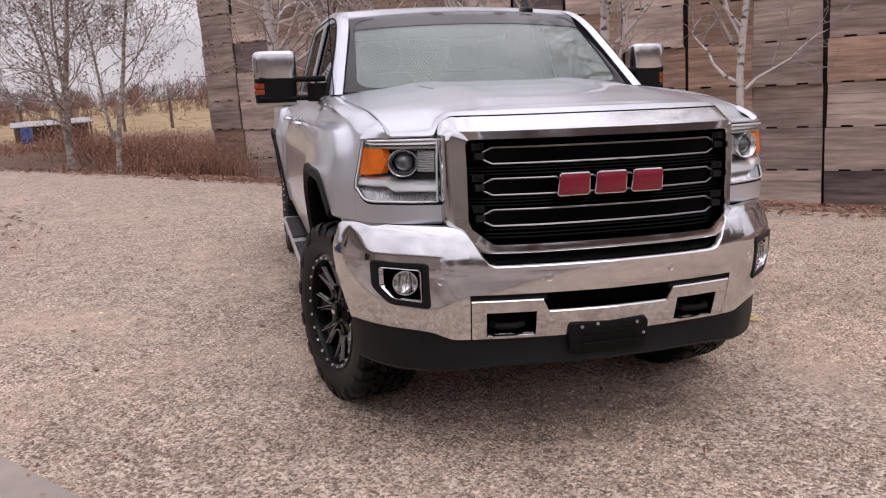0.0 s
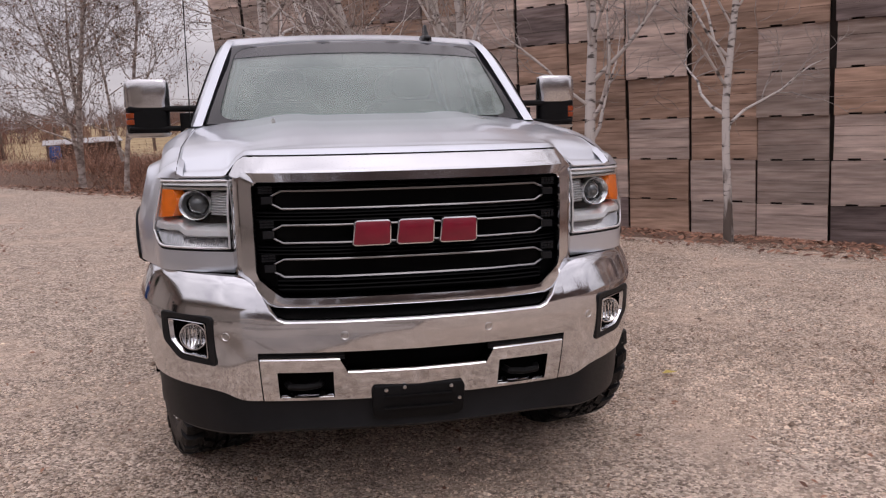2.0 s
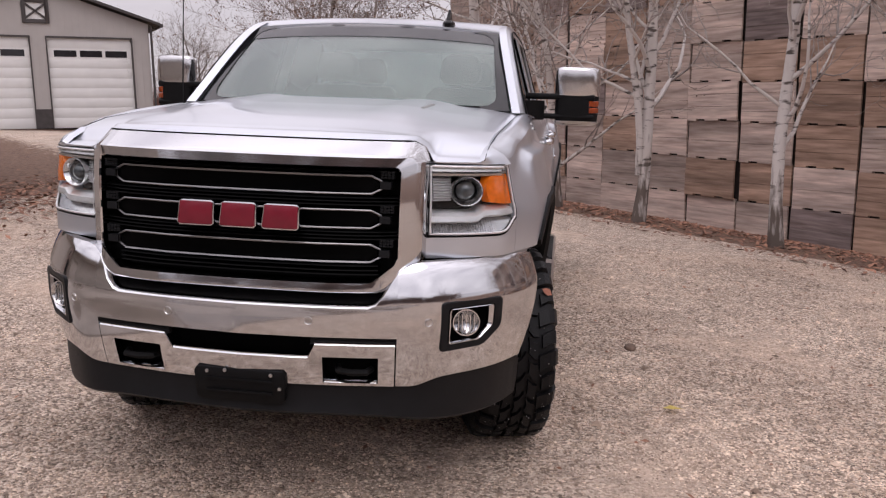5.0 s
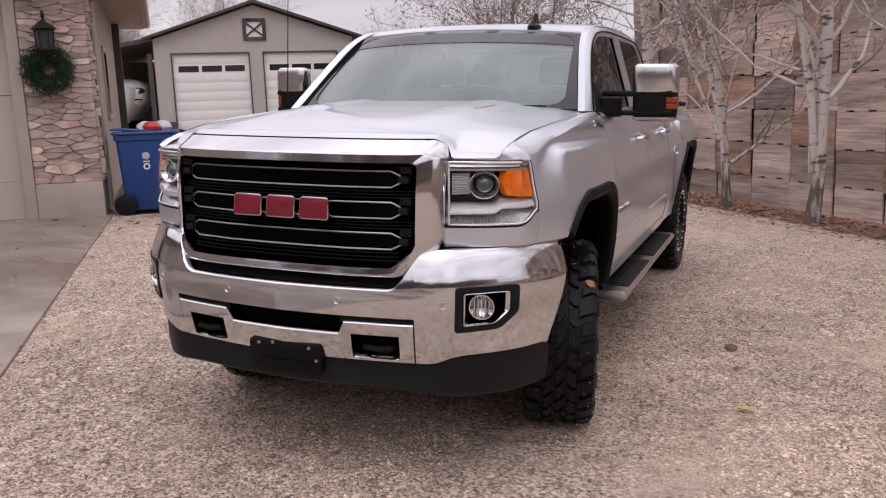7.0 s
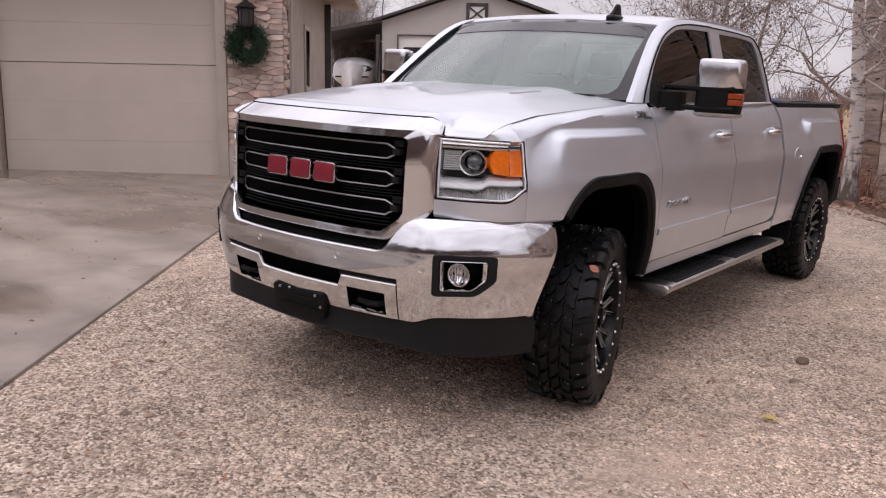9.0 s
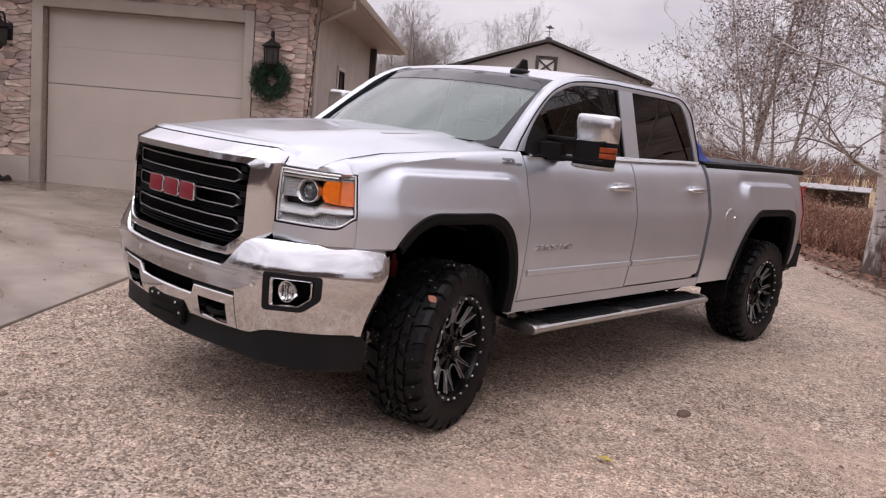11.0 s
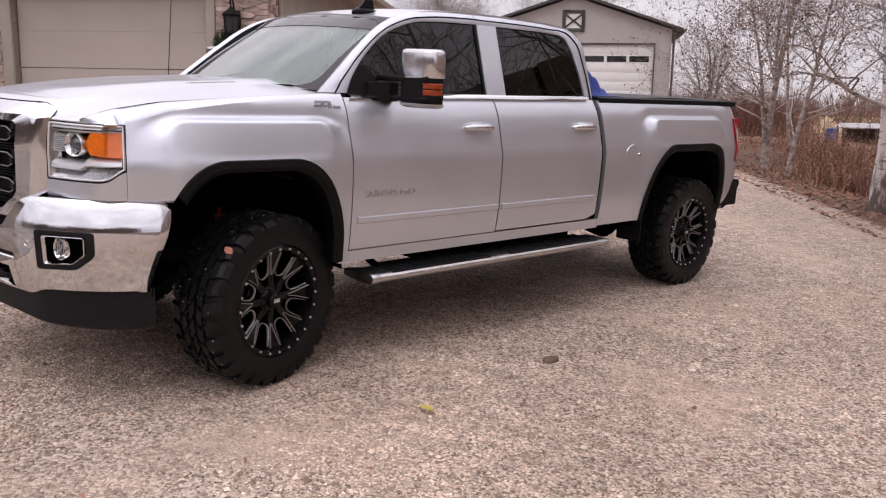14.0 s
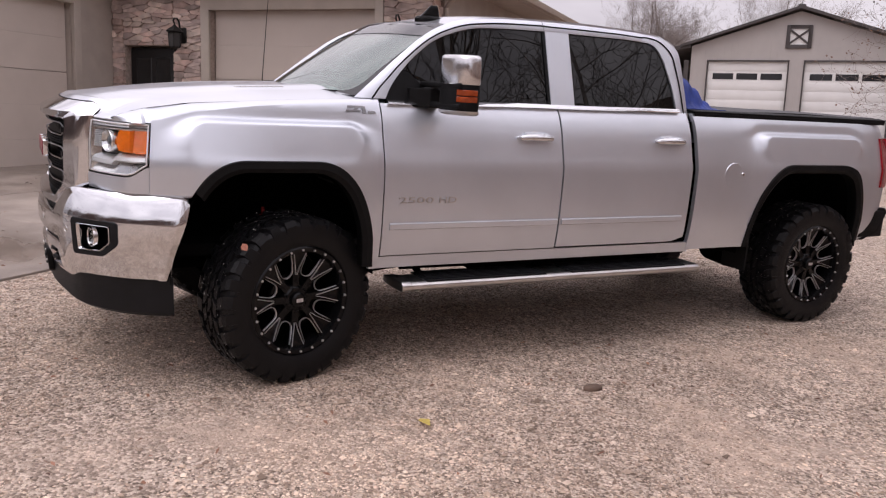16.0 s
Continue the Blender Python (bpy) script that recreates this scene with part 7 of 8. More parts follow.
part("oval_pane", Shape().rings([[(-0.66 + 0.42 * math.cos(2 * math.pi * k / 24) * m_, 1.315 + d - 0.09 * max(0.0, -math.cos(2 * math.pi * k / 24)), 2.98 + 0.17 * math.sin(2 * math.pi * k / 24) * m_) for k in range(24)] for d, m_ in ((-0.06, 1.0), (0.0, 1.0), (0.02, 0.9))]), M_DARKPANE, boat, "dark oval window")
part("hull_stripe", Shape().box((-0.9, 1.27, 2.50), (0.9, 1.33, 2.58)), M_DARKPANE, boat)
part("trailer", Shape().box((-0.9, -3.2, 0.95), (-0.75, 2.2, 1.1)).box((0.75, -3.2, 0.95), (0.9, 2.2, 1.1)).box((-0.9, 0.4, 1.0), (0.9, 0.55, 1.5)).lathe([(0.1, -1.15), (0.36, -1.15), (0.38, -0.95), (0.1, -0.95)], 20, Matrix.Translation((0, -1.2, 0.75)), "x").lathe([(0.1, 0.95), (0.36, 0.95), (0.38, 1.15), (0.1, 1.15)], 20, Matrix.Translation((0, -1.2, 0.75)), "x"), M_UNDER, boat)


# ---- stacked wooden bin wall ----
wrng = random.Random(11)
bin_wall = tagged(new("bin_wall"), "tall wall of stacked weathered wooden fruit bins", "wall", kind="structure")
BW, BH = 1.2, 0.755


def bin_meshes():
    out = []
    r = random.Random(3)
    for kind in range(6):
        s = Shape()
        n = (2, 3, 2, 3, 4, 2)[kind]
        zs = [0.028] + sorted(0.03 + 0.71 * (k + r.uniform(-0.15, 0.15)) / n for k in range(1, n)) + [0.753]
        for a, b in zip(zs, zs[1:]):
            o = r.uniform(0, 0.006)
            s.box((-0.580, -0.05 - o, a + 0.0025), (0.580, 0.0 - o, b - 0.0025))
        # skid below, cut by two shallow fork openings
        for x0, x1 in ((-0.580, -0.36), (-0.16, 0.16), (0.36, 0.580)):
            s.box((x0, -0.052, 0.0), (x1, 0.02, 0.030))
        out.append(s.mesh("bin", 0.003, 12))
    return out


kinds = bin_meshes()
for me_k in kinds:
    me_k.materials.append(M_WOOD)
red_kinds, dark_kinds = [], []
for me_k in kinds:
    for group_k, mat_k in ((red_kinds, M_WOODRED), (dark_kinds, M_WOODDARK)):
        c = me_k.copy()
        c.materials.clear()
        c.materials.append(mat_k)
        group_k.append(c)
wall_turn = Matrix((( -WALL_DIR.x, -WALL_FACE.x, 0, 0), (-WALL_DIR.y, -WALL_FACE.y, 0, 0), (0, 0, 1, 0), (0, 0, 0, 1)))


def wall_base(u):
    return table([(-9, -1.34), (-1, -1.29), (4, -1.20), (9, -1.06), (14, -0.90), (16, -0.88)], u)


# near-black backing: the shade between the bins is put into its colour
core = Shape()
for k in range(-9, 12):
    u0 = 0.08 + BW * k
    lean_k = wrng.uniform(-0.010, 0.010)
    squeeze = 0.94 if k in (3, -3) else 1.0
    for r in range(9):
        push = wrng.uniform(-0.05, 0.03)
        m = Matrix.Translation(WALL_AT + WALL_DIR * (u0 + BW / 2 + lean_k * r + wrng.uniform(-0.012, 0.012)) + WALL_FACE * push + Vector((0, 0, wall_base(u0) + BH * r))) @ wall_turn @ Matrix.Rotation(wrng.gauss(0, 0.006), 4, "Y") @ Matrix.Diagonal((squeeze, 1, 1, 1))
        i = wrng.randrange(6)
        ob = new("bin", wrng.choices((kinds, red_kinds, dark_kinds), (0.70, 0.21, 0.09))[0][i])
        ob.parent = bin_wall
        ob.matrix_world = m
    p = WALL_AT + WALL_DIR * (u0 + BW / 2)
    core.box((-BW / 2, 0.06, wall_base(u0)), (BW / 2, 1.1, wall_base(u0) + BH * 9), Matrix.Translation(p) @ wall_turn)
part("gap_shade_core", core, M_GAPSHADE, bin_wall)
foot = Shape()
for k in range(-9, 12):
    u0 = 0.08 + BW * k
    foot.box((-BW / 2, -0.10, wall_base(u0) - 0.30), (BW / 2, 0.9, wall_base(u0) - 0.002), Matrix.Translation(WALL_AT + WALL_DIR * (u0 + BW / 2)) @ wall_turn)
part("footing", foot, M_POST, bin_wall, "dark timber footing")


# ---- trees ----
def grow(seed, height, trunk_r, limbs, spread, lean=(0, 0), depth=3, leaves=300, leaf=0.035, fork=1, crook=0.085, start=0.28, bushy=1.0, up=0.55, stout=1.0):
    """A tapered trunk with limbs and twigs, and a few leaves left on."""
    r = random.Random(seed)
    trunk, boughs, twigs, lv = Shape(), [], Shape(), Shape()
    tips = []

    def branch(p, d, length, rad, level):
        n = 7 if level < 2 else 5
        pts, rr = [p.copy()], [rad]
        q = p.copy()
        dd = d.copy()
        for k in range(n):
            dd = (dd + Vector((r.gauss(0, 1), r.gauss(0, 1), r.gauss(0, 1) + 0.25)) * (crook * (1 + level))).normalized()
            q = q + dd * (length / n)
            pts.append(q.copy())
            rr.append(max(0.0035, rad * (1 - 0.82 * (k + 1) / n)))
        if level == 1:
            boughs.append(Shape().tube(pts, rr, 7, caps=False))
        else:
            twigs.tube(pts, rr, 4 if level == 2 else 3, caps=False)
        if level < depth:
            count = max(2, round(r.uniform(4, 7) * bushy)) if level == 1 else max(2, round(r.uniform(3, 5) * bushy))
            for k in range(count):
                t = r.uniform(0.25, 1.0)
                i = min(n - 1, int(t * n))
                base = pts[i].lerp(pts[i + 1], t * n - i)
                axis = (pts[i + 1] - pts[i]).normalized()
                side = axis.orthogonal().normalized()
                side = Matrix.Rotation(r.uniform(0, 2 * math.pi), 3, axis) @ side
                nd = (axis * r.uniform(0.5, 0.9) + side * r.uniform(0.5, 0.9) + Vector((0, 0, 0.15))).normalized()
                branch(base, nd, length * r.uniform(0.32, 0.55), rr[i] * 0.55, level + 1)
        else:
            tips.append(pts[-1])
            tips.append(pts[n // 2])

    for f in range(fork):
        d = Vector((lean[0] + (r.gauss(0, 0.12) if f else 0), lean[1] + (r.gauss(0, 0.12) if f else 0), 1)).normalized()
        q = Vector((0, 0, -0.12))
        if f:
            q = Vector((0.0, 0.0, 0.25 * height * r.uniform(0.2, 0.5)))
            d = (d + Vector((r.gauss(0, 0.3), r.gauss(0, 0.3), 0))).normalized()
        pts, rr = [q.copy()], [trunk_r * (1.35 if not f else 0.7)]
        n = 14
        h = height * (1 if not f else 0.8)
        for k in range(n):
            d = (d + Vector((r.gauss(0, 0.055), r.gauss(0, 0.055), 0.05))).normalized()
            q = q + d * (h / n)
            pts.append(q.copy())
            rr.append(max(0.006, trunk_r * (1 if not f else 0.62) * (1 - 0.9 * ((k + 1) / n) ** 1.15)))
        trunk.tube(pts, rr, 12, caps=False)
        for k in range(limbs):
            t = start + (0.97 - start) * (k + r.uniform(0, 0.8)) / limbs
            i = min(n - 1, int(t * n))
            base = pts[i].lerp(pts[i + 1], t * n - i)
            a = r.uniform(0, 2 * math.pi)
            nd = Vector((math.cos(a), math.sin(a), up * r.uniform(0.5, 1.5))).normalized()
            branch(base, nd, spread * r.uniform(0.7, 1.2) * (1.15 - 0.75 * t), rr[i] * r.uniform(0.26, 0.42) * stout, 1)
    for k in range(leaves):
        c = r.choice(tips) + Vector((r.gauss(0, 0.05), r.gauss(0, 0.05), r.gauss(-0.02, 0.05)))
        a = Vector((r.gauss(0, 1), r.gauss(0, 1), r.gauss(-0.5, 1))).normalized() * leaf * r.uniform(0.6, 1.3)
        b = a.orthogonal().normalized() * leaf * r.uniform(0.3, 0.6)
        lv.add([c, c + a * 0.5 + b, c + a, c + a * 0.5 - b], [(0, 1, 2, 3)])
    return trunk, boughs, twigs, lv


def raw_part(name, shape, mat, parent):
    me_r = bpy.data.meshes.new(name)
    me_r.from_pydata([tuple(p) for p in shape.v], [], shape.f)
    me_r.polygons.foreach_set("use_smooth", [True] * len(me_r.polygons))
    me_r.materials.append(mat)
    ob = new(name, me_r)
    ob.parent = parent
    return ob


def tree(name, x, y, label, bark=None, z=None, group="", bough=None, **kw):
    ob = thing(name, label, "tree", Matrix.Translation((x, y, ground_height(x, y) if z is None else z)), group)
    t, b, w, l = grow(**kw)
    raw_part("trunk", t, bark or M_BIRCH, ob)
    for limb in b:
        raw_part("limb", limb, bough or bark or M_BIRCH, ob)
    tagged(raw_part("crown", w, M_PALETWIG if bark is None and kw["leaves"] < 500 else M_TWIG, ob), kind="stuff")
    if l.v:
        tagged(raw_part("foliage", l, M_LEAF, ob), kind="stuff")
    return ob


BIRCH = "bare white-barked birch standing before the bin wall"
for x, y, kw in ((9.1, 1.1, dict(seed=18, height=8.5, trunk_r=0.10, limbs=24, spread=2.6, leaves=60)),
                 (7.75, 2.6, dict(seed=25, height=10.5, trunk_r=0.10, limbs=28, spread=3.4, leaves=60, start=0.2)),
                 (6.35, 4.05, dict(seed=21, height=11.0, trunk_r=0.125, limbs=30, spread=3.9, leaves=60, fork=2, start=0.14)),
                 (4.98, 5.52, dict(seed=4, height=8.6, trunk_r=0.066, limbs=26, spread=2.6, leaves=60, start=0.15)),
                 (3.82, 7.08, dict(seed=9, height=9.6, trunk_r=0.105, limbs=28, spread=2.5, leaves=70, start=0.13)),
                 (2.22, 8.55, dict(seed=14, height=9.0, trunk_r=0.11, limbs=26, spread=2.5, leaves=120, fork=2, lean=(0.05, 0), start=0.14)),
                 (1.06, 9.85, dict(seed=33, height=7.5, trunk_r=0.085, limbs=17, spread=2.4, leaves=700, fork=3, start=0.10)),
                 (-0.40, 12.0, dict(seed=41, height=7.4, trunk_r=0.145, limbs=26, spread=3.1, leaves=4200, start=0.24)),
                 (-5.6, 18.6, dict(seed=52, height=7.6, trunk_r=0.088, limbs=22, spread=3.4, leaves=2600, fork=3, start=0.14, lean=(0.06, 0.0), leaf=0.05, bark=M_TANBARK, bough=M_TANBARK)),
                 (-4.25, 17.1, dict(seed=57, height=6.4, trunk_r=0.065, limbs=18, spread=2.6, leaves=1500, fork=2, start=0.13, leaf=0.05, bark=M_TANBARK, bough=M_TANBARK))):
    tree("birch_tree", x, y, BIRCH if y < 12 else "bare birch with a few dry leaves in leaf litter", group="birches", **(dict(kw, trunk_r=kw["trunk_r"] * 0.80, bushy=1.35 if kw["leaves"] < 500 else 0.9, stout=1.3, up=1.0) if y < 12 else dict(kw, leaves=round(kw["leaves"] * 1.6), bushy=1.4)))

# ---- wheeled bins by the house ----
def wheelie(name, label, mat, m):
    ob = thing(name, label, "bin", m)
    def ring(z, k, w=0.29, d=0.33):
        return [(a * w * k, b * d * k, z) for a, b in ((-0.9, -1), (0.9, -1), (1, -0.9), (1, 0.9), (0.9, 1), (-0.9, 1), (-1, 0.9), (-1, -0.9))]
    part("body", Shape().rings([ring(0.06, 0.78), ring(0.09, 0.82), ring(0.86, 0.96), ring(0.87, 1.02), ring(0.93, 1.03), ring(0.93, 0.97), ring(0.5, 0.88)]), mat, ob, "", 0, 40)
    part("rim", Shape().tube([Vector(p) for p in ring(0.95, 1.04)], 0.018, 6, loop=True), mat, ob)
    part("axle", Shape().tube([(-0.30, 0.26, 0.13), (0.30, 0.26, 0.13)], 0.015, 6), M_UNDER, ob)
    for s in (-1, 1):
        part("wheel", Shape().lathe([(0.0, -0.03), (0.09, -0.03), (0.125, -0.02), (0.125, 0.02), (0.09, 0.03), (0.0, 0.03)], 20, Matrix.Translation((s * 0.27, 0.27, 0.125)), "x"), M_TYRE, ob)
    return ob


bp_ = house_point(-0.42, -0.72) + Vector((0.36, -0.26, 0))
blue = wheelie("recycling_bin", "blue wheeled recycling bin overfilled beside the house", M_BLUEBIN, Matrix.Translation((bp_.x, bp_.y, ground_height(bp_.x, bp_.y) - 0.005)) @ Matrix.Rotation(radians(126), 4, "Z") @ Matrix.Scale(1.12, 4))
part("lid", Shape().sheet([[(lerp(-0.31, 0.31, t), lerp(-0.36, 0.36, k), 0.955 + 0.05 * smooth(0, 1, k) + 0.01 * math.sin(6 * t)) for k in span(0, 1, 6)] for t in span(0, 1, 6)], (0, 0, -0.02)), M_BLUEBIN, blue, "ajar blue lid")
sym_s = Shape()
for k in range(5):
    a = 2 * math.pi * k / 5
    sym_s.lathe([(0.010, -0.002), (0.022, -0.002), (0.022, 0.0), (0.010, 0.0)], 8, Matrix.Translation((0.03 * math.cos(a), -0.303, 0.70 + 0.03 * math.sin(a))), "y")
sym_s.box((-0.045, -0.300, 0.615), (0.045, -0.297, 0.630)).lathe([(0.025, -0.002), (0.045, -0.002), (0.045, 0.0), (0.025, 0.0)], 16, Matrix.Translation((0, -0.292, 0.555)), "y")
sym_s.v = [tuple(Matrix.Translation((0.026, 0, 0.62)) @ Matrix.Rotation(radians(-90), 4, "Z") @ Matrix.Diagonal((0.85, 1, 0.85, 1)) @ Vector((p[0], p[1], p[2] - 0.62))) for p in sym_s.v]
part("print", sym_s, M_WHITE, blue, "white printed sign")
brg = random.Random(8)
for k in range(5):
    bag = Shape().lathe([(0.0, -0.08), (0.09, -0.05), (0.12, 0.0), (0.08, 0.06), (0.0, 0.08)], 9, Matrix.Translation((brg.uniform(-0.15, 0.18), brg.uniform(-0.22, 0.0), 0.985 + brg.uniform(0, 0.04))) @ Euler((brg.uniform(-0.5, 0.5), brg.uniform(-0.5, 0.5), brg.uniform(0, 3))).to_matrix().to_4x4())
    part("paper_bag", bag, M_REDBAG if k == 4 else M_PAPER, blue, "red packaging" if k == 4 else "white paper waste", 0.01)
bq = house_point(-0.98, -1.08) + Vector((-0.24, -0.19, 0))
dark = wheelie("rubbish_bin", "dark wheeled rubbish bin behind the blue bin", M_DARKBIN, Matrix.Translation((bq.x, bq.y, ground_height(bq.x, bq.y) - 0.005)) @ Matrix.Rotation(radians(24), 4, "Z") @ Matrix.Scale(1.06, 4))
part("lid", Shape().sheet([[(lerp(-0.31, 0.31, t), lerp(-0.36, 0.36, k), 0.96 + 0.05 * math.sin(math.pi * k)) for k in span(0, 1, 6)] for t in span(0, 1, 6)], (0, 0, -0.02)), M_DARKBIN, dark, "closed lid")
part("lid_ridge", Shape().tube([(-0.25, -0.36, 0.97), (0.25, -0.36, 0.97)], 0.025, 6), M_DARKBIN, dark)
part("lid_hinge", Shape().tube([(-0.2, 0.36, 0.98), (0.2, 0.36, 0.98)], 0.022, 6), M_DARKBIN, dark)

# shoes by the garage door
for k, u in enumerate((4.30, 4.43)):
    sh = thing("shoe", "worn dark shoe standing by the garage door", "shoe", HM @ Matrix.Translation((u, 0.22, ground_height(-9, 1.2) + 0.0)), "shoes by the door")
    part("upper", Shape().rings([[(w * math.cos(a), y, 0.03 + max(0, h * math.sin(a))) for a in span(0, math.pi, 6)] for y, w, h in ((0.0, 0.03, 0.05), (0.05, 0.045, 0.08), (0.12, 0.045, 0.07), (0.2, 0.05, 0.05), (0.27, 0.035, 0.03))]), M_IRON, sh)
    part("sole", Shape().box((-0.045, -0.01, 0.0), (0.045, 0.28, 0.03)), M_POST, sh, "", 0.008)

# ---- far things ----
shed = thing("field_shed", "low open shed with a pale tin roof in the brush", "shed", Matrix.Translation((-9.6, 38.5, -0.25)) @ Matrix.Rotation(radians(14), 4, "Z") @ Matrix.Scale(0.62, 4))
part("roof", Shape().rings([[(x, y, z) for y, z in ((-1.6, 1.55), (1.8, 1.85), (1.8, 1.92), (-1.6, 1.62))] for x in (-3.4, 2.2)]), M_TIN, shed, "pale tin roof")
for x in (-3.1, -0.5, 2.0):
    for y, h in ((-1.4, 1.6), (1.6, 2.1)):
        part("post", Shape().box((x - 0.07, y - 0.07, -0.1), (x + 0.07, y + 0.07, h)), M_POST, shed)
part("back_board", Shape().box((-3.2, 1.5, 0.0), (2.0, 1.55, 1.75)), M_POST, shed)
bar_d = thing("barrel", "blue plastic barrel standing by the shed", "barrel", Matrix.Translation((-9.85, 33.0, 0.10)) @ Matrix.Scale(0.72, 4))
part("drum", Shape().lathe([(0.0, 0.0), (0.28, 0.0), (0.31, 0.1), (0.31, 0.3), (0.33, 0.33), (0.31, 0.36), (0.31, 0.8), (0.28, 0.92), (0.0, 0.92)], 20), M_BLUEBIN, bar_d)
frng = random.Random(77)
for k in range(22):
    x = -24 + 2.4 * k
    y = 41 + 0.10 * k + frng.uniform(-0.3, 0.3)
    ps = tagged(part("fence_post", Shape().lathe([(0.0, -0.3), (0.085, -0.3), (0.08, 1.25), (0.0, 1.3)], 8), M_POST), "weathered round wooden fence post in dry grass", "fence post", "field fence posts")
    ps.matrix_world = Matrix.Translation((x, y, 0.3)) @ Euler((frng.gauss(0, 0.04), frng.gauss(0, 0.05), 0)).to_matrix().to_4x4()
rk = tagged(part("boulder", Shape().lathe([(0.0, -0.2), (0.34, -0.1), (0.42, 0.08), (0.28, 0.22), (0.0, 0.30)], 9), M_ROCKW, None, "", 0.03), "pale boulder lying behind the birches", "rock")
rk.matrix_world = Matrix.Translation((-6.7, 20.3, ground_height(-6.7, 20.3))) @ Matrix.Diagonal((1.3, 0.8, 0.8, 1))


def brush_field(name, label, boxes, count, height, seed, mat):
    """Tangled dry stems and leaves over the given stretches of ground."""
    r = random.Random(seed)
    s = Shape()
    for k in range(count):
        cx, cy, sx, sy = boxes[r.randrange(len(boxes))]
        x, y = r.gauss(cx, sx), r.gauss(cy, sy)
        if wall_dist(x, y) > 5.2 and y < 21:
            continue
        al = (x - WALL_AT.x) * WALL_DIR.x + (y - WALL_AT.y) * WALL_DIR.y
        if al < 15.8 and wall_dist(x, y) < 0.3:
            continue
        z = ground_height(x, y) + (0.5 * smooth(5, 1.5, wall_dist(x, y)) * smooth(15.5, 18, al) if al > 15 else 0)
        h = height * r.uniform(0.25, 1.1) * (0.45 + 1.5 * max(0.0, 0.5 + noise.noise((x * 0.55, y * 0.55, 3.0))))
        d = Vector((r.gauss(0, 0.5), r.gauss(0, 0.5), 1)).normalized()
        p = Vector((x, y, z))
        w = Vector((r.gauss(0, 1), r.gauss(0, 1), 0)).normalized() * r.uniform(0.006, 0.014)
        e = p + d * h
        s.add([p - w, p + w, e], [(0, 1, 2)])
        for j in range(3):
            c = p.lerp(e, r.uniform(0.2, 1.0)) + Vector((r.gauss(0, 0.12), r.gauss(0, 0.12), r.gauss(0, 0.08)))
            a = Vector((r.gauss(0, 1), r.gauss(0, 1), r.gauss(0, 1))).normalized() * r.uniform(0.025, 0.065)
            b = a.orthogonal().normalized() * r.uniform(0.010, 0.028)
            s.add([c - b, c + a, c + b], [(0, 1, 2)])
    ob = raw_part(name, s, mat, None)
    return tagged(ob, label, "brush", kind="stuff")


brush_field("brush_pile", "tall heap of brown brush behind the birches", [(-4.4, 22.0, 1.0, 1.2), (-3.2, 19.6, 0.7, 1.0), (-2.4, 17.6, 0.6, 0.9), (-5.2, 24.0, 1.2, 1.0)], 9000, 0.80, 5, M_BRUSH)
brush_field("dry_brush", "low tangle of dry brown brush beyond the drive", [(-6, 24.0, 2.2, 1.4), (-3.5, 22.5, 1.4, 1.6), (-2, 26, 2, 2.5), (-6, 29, 3, 2)], 12000, 0.24, 3, M_BRUSH)
brush_field("russet_bush", "dark russet bushes standing at the field's edge", [(-17.0, 41.5, 1.1, 0.9), (-19.6, 43.0, 1.2, 0.9), (-23.5, 44.0, 1.8, 1.0)], 11000, 2.4, 12, M_RUSSET)


def fallen(name, label, count, seed, where, size=0.05):
    r = random.Random(seed)
    s = Shape()
    made = 0
    while made < count:
        x, y = where(r)
        z = ground_height(x, y) + 0.012 * noise.noise((x * 0.9, y * 0.9, 0)) + r.uniform(0.004, 0.025)
        t = r.uniform(0, 2 * math.pi)
        l, w = size * r.uniform(0.6, 1.4), size * r.uniform(0.25, 0.5)
        a, b = Vector((math.cos(t), math.sin(t), r.uniform(-0.4, 0.4))) * l, Vector((-math.sin(t), math.cos(t), r.uniform(-0.4, 0.4))) * w
        c = Vector((x, y, z + 0.006))
        s.add([c - a, c - a * 0.1 + b, c + a, c - a * 0.1 - b + Vector((0, 0, 0.006))], [(0, 1, 2, 3)])
        made += 1
    return tagged(raw_part(name, s, M_FALLEN, None), label, "leaves", kind="stuff")


def near_wall(r):
    u, d = r.uniform(-7, 18), min(5.6, abs(r.gauss(3.6, 1.2)))
    p = WALL_AT + WALL_DIR * u + WALL_FACE * d
    return p.x, p.y


def by_house(r):
    p = house_point(r.gauss(-1.6, 0.9), r.gauss(-1.6, 1.3))
    return p.x, p.y


def on_drive(r):
    return r.uniform(-6, 7), r.uniform(-2.5, 14)


fallen("leaf_litter", "brown fallen leaves banked before the bin wall", 9000, 4, near_wall)
fallen("leaf_drift", "fallen leaves drifted round the bins", 1600, 6, by_house)
fallen("scattered_leaves", "small dry leaves and twigs scattered on the gravel", 2000, 7, on_drive, 0.018)
yl = Shape().add([(-0.05, 0, 0.004), (-0.01, 0.03, 0.012), (0.05, 0.005, 0.006), (-0.01, -0.03, 0.014)], [(0, 1, 2, 3)])
yleaf = tagged(part("yellow_leaf", yl, material("yellow_leaf", (0.55, 0.42, 0.10), 0.7, 0, 0.2, 60)), "single yellow leaf lying on the gravel", "leaf")
yleaf.matrix_world = LEVEL @ Matrix.Translation((1.70, 0.41, 0.012))
rockb = tagged(part("dark_stone", Shape().lathe([(0.0, -0.02), (0.05, -0.005), (0.045, 0.02), (0.0, 0.035)], 8), M_POST, None, "", 0.006), "dark clod lying on the gravel", "stone")
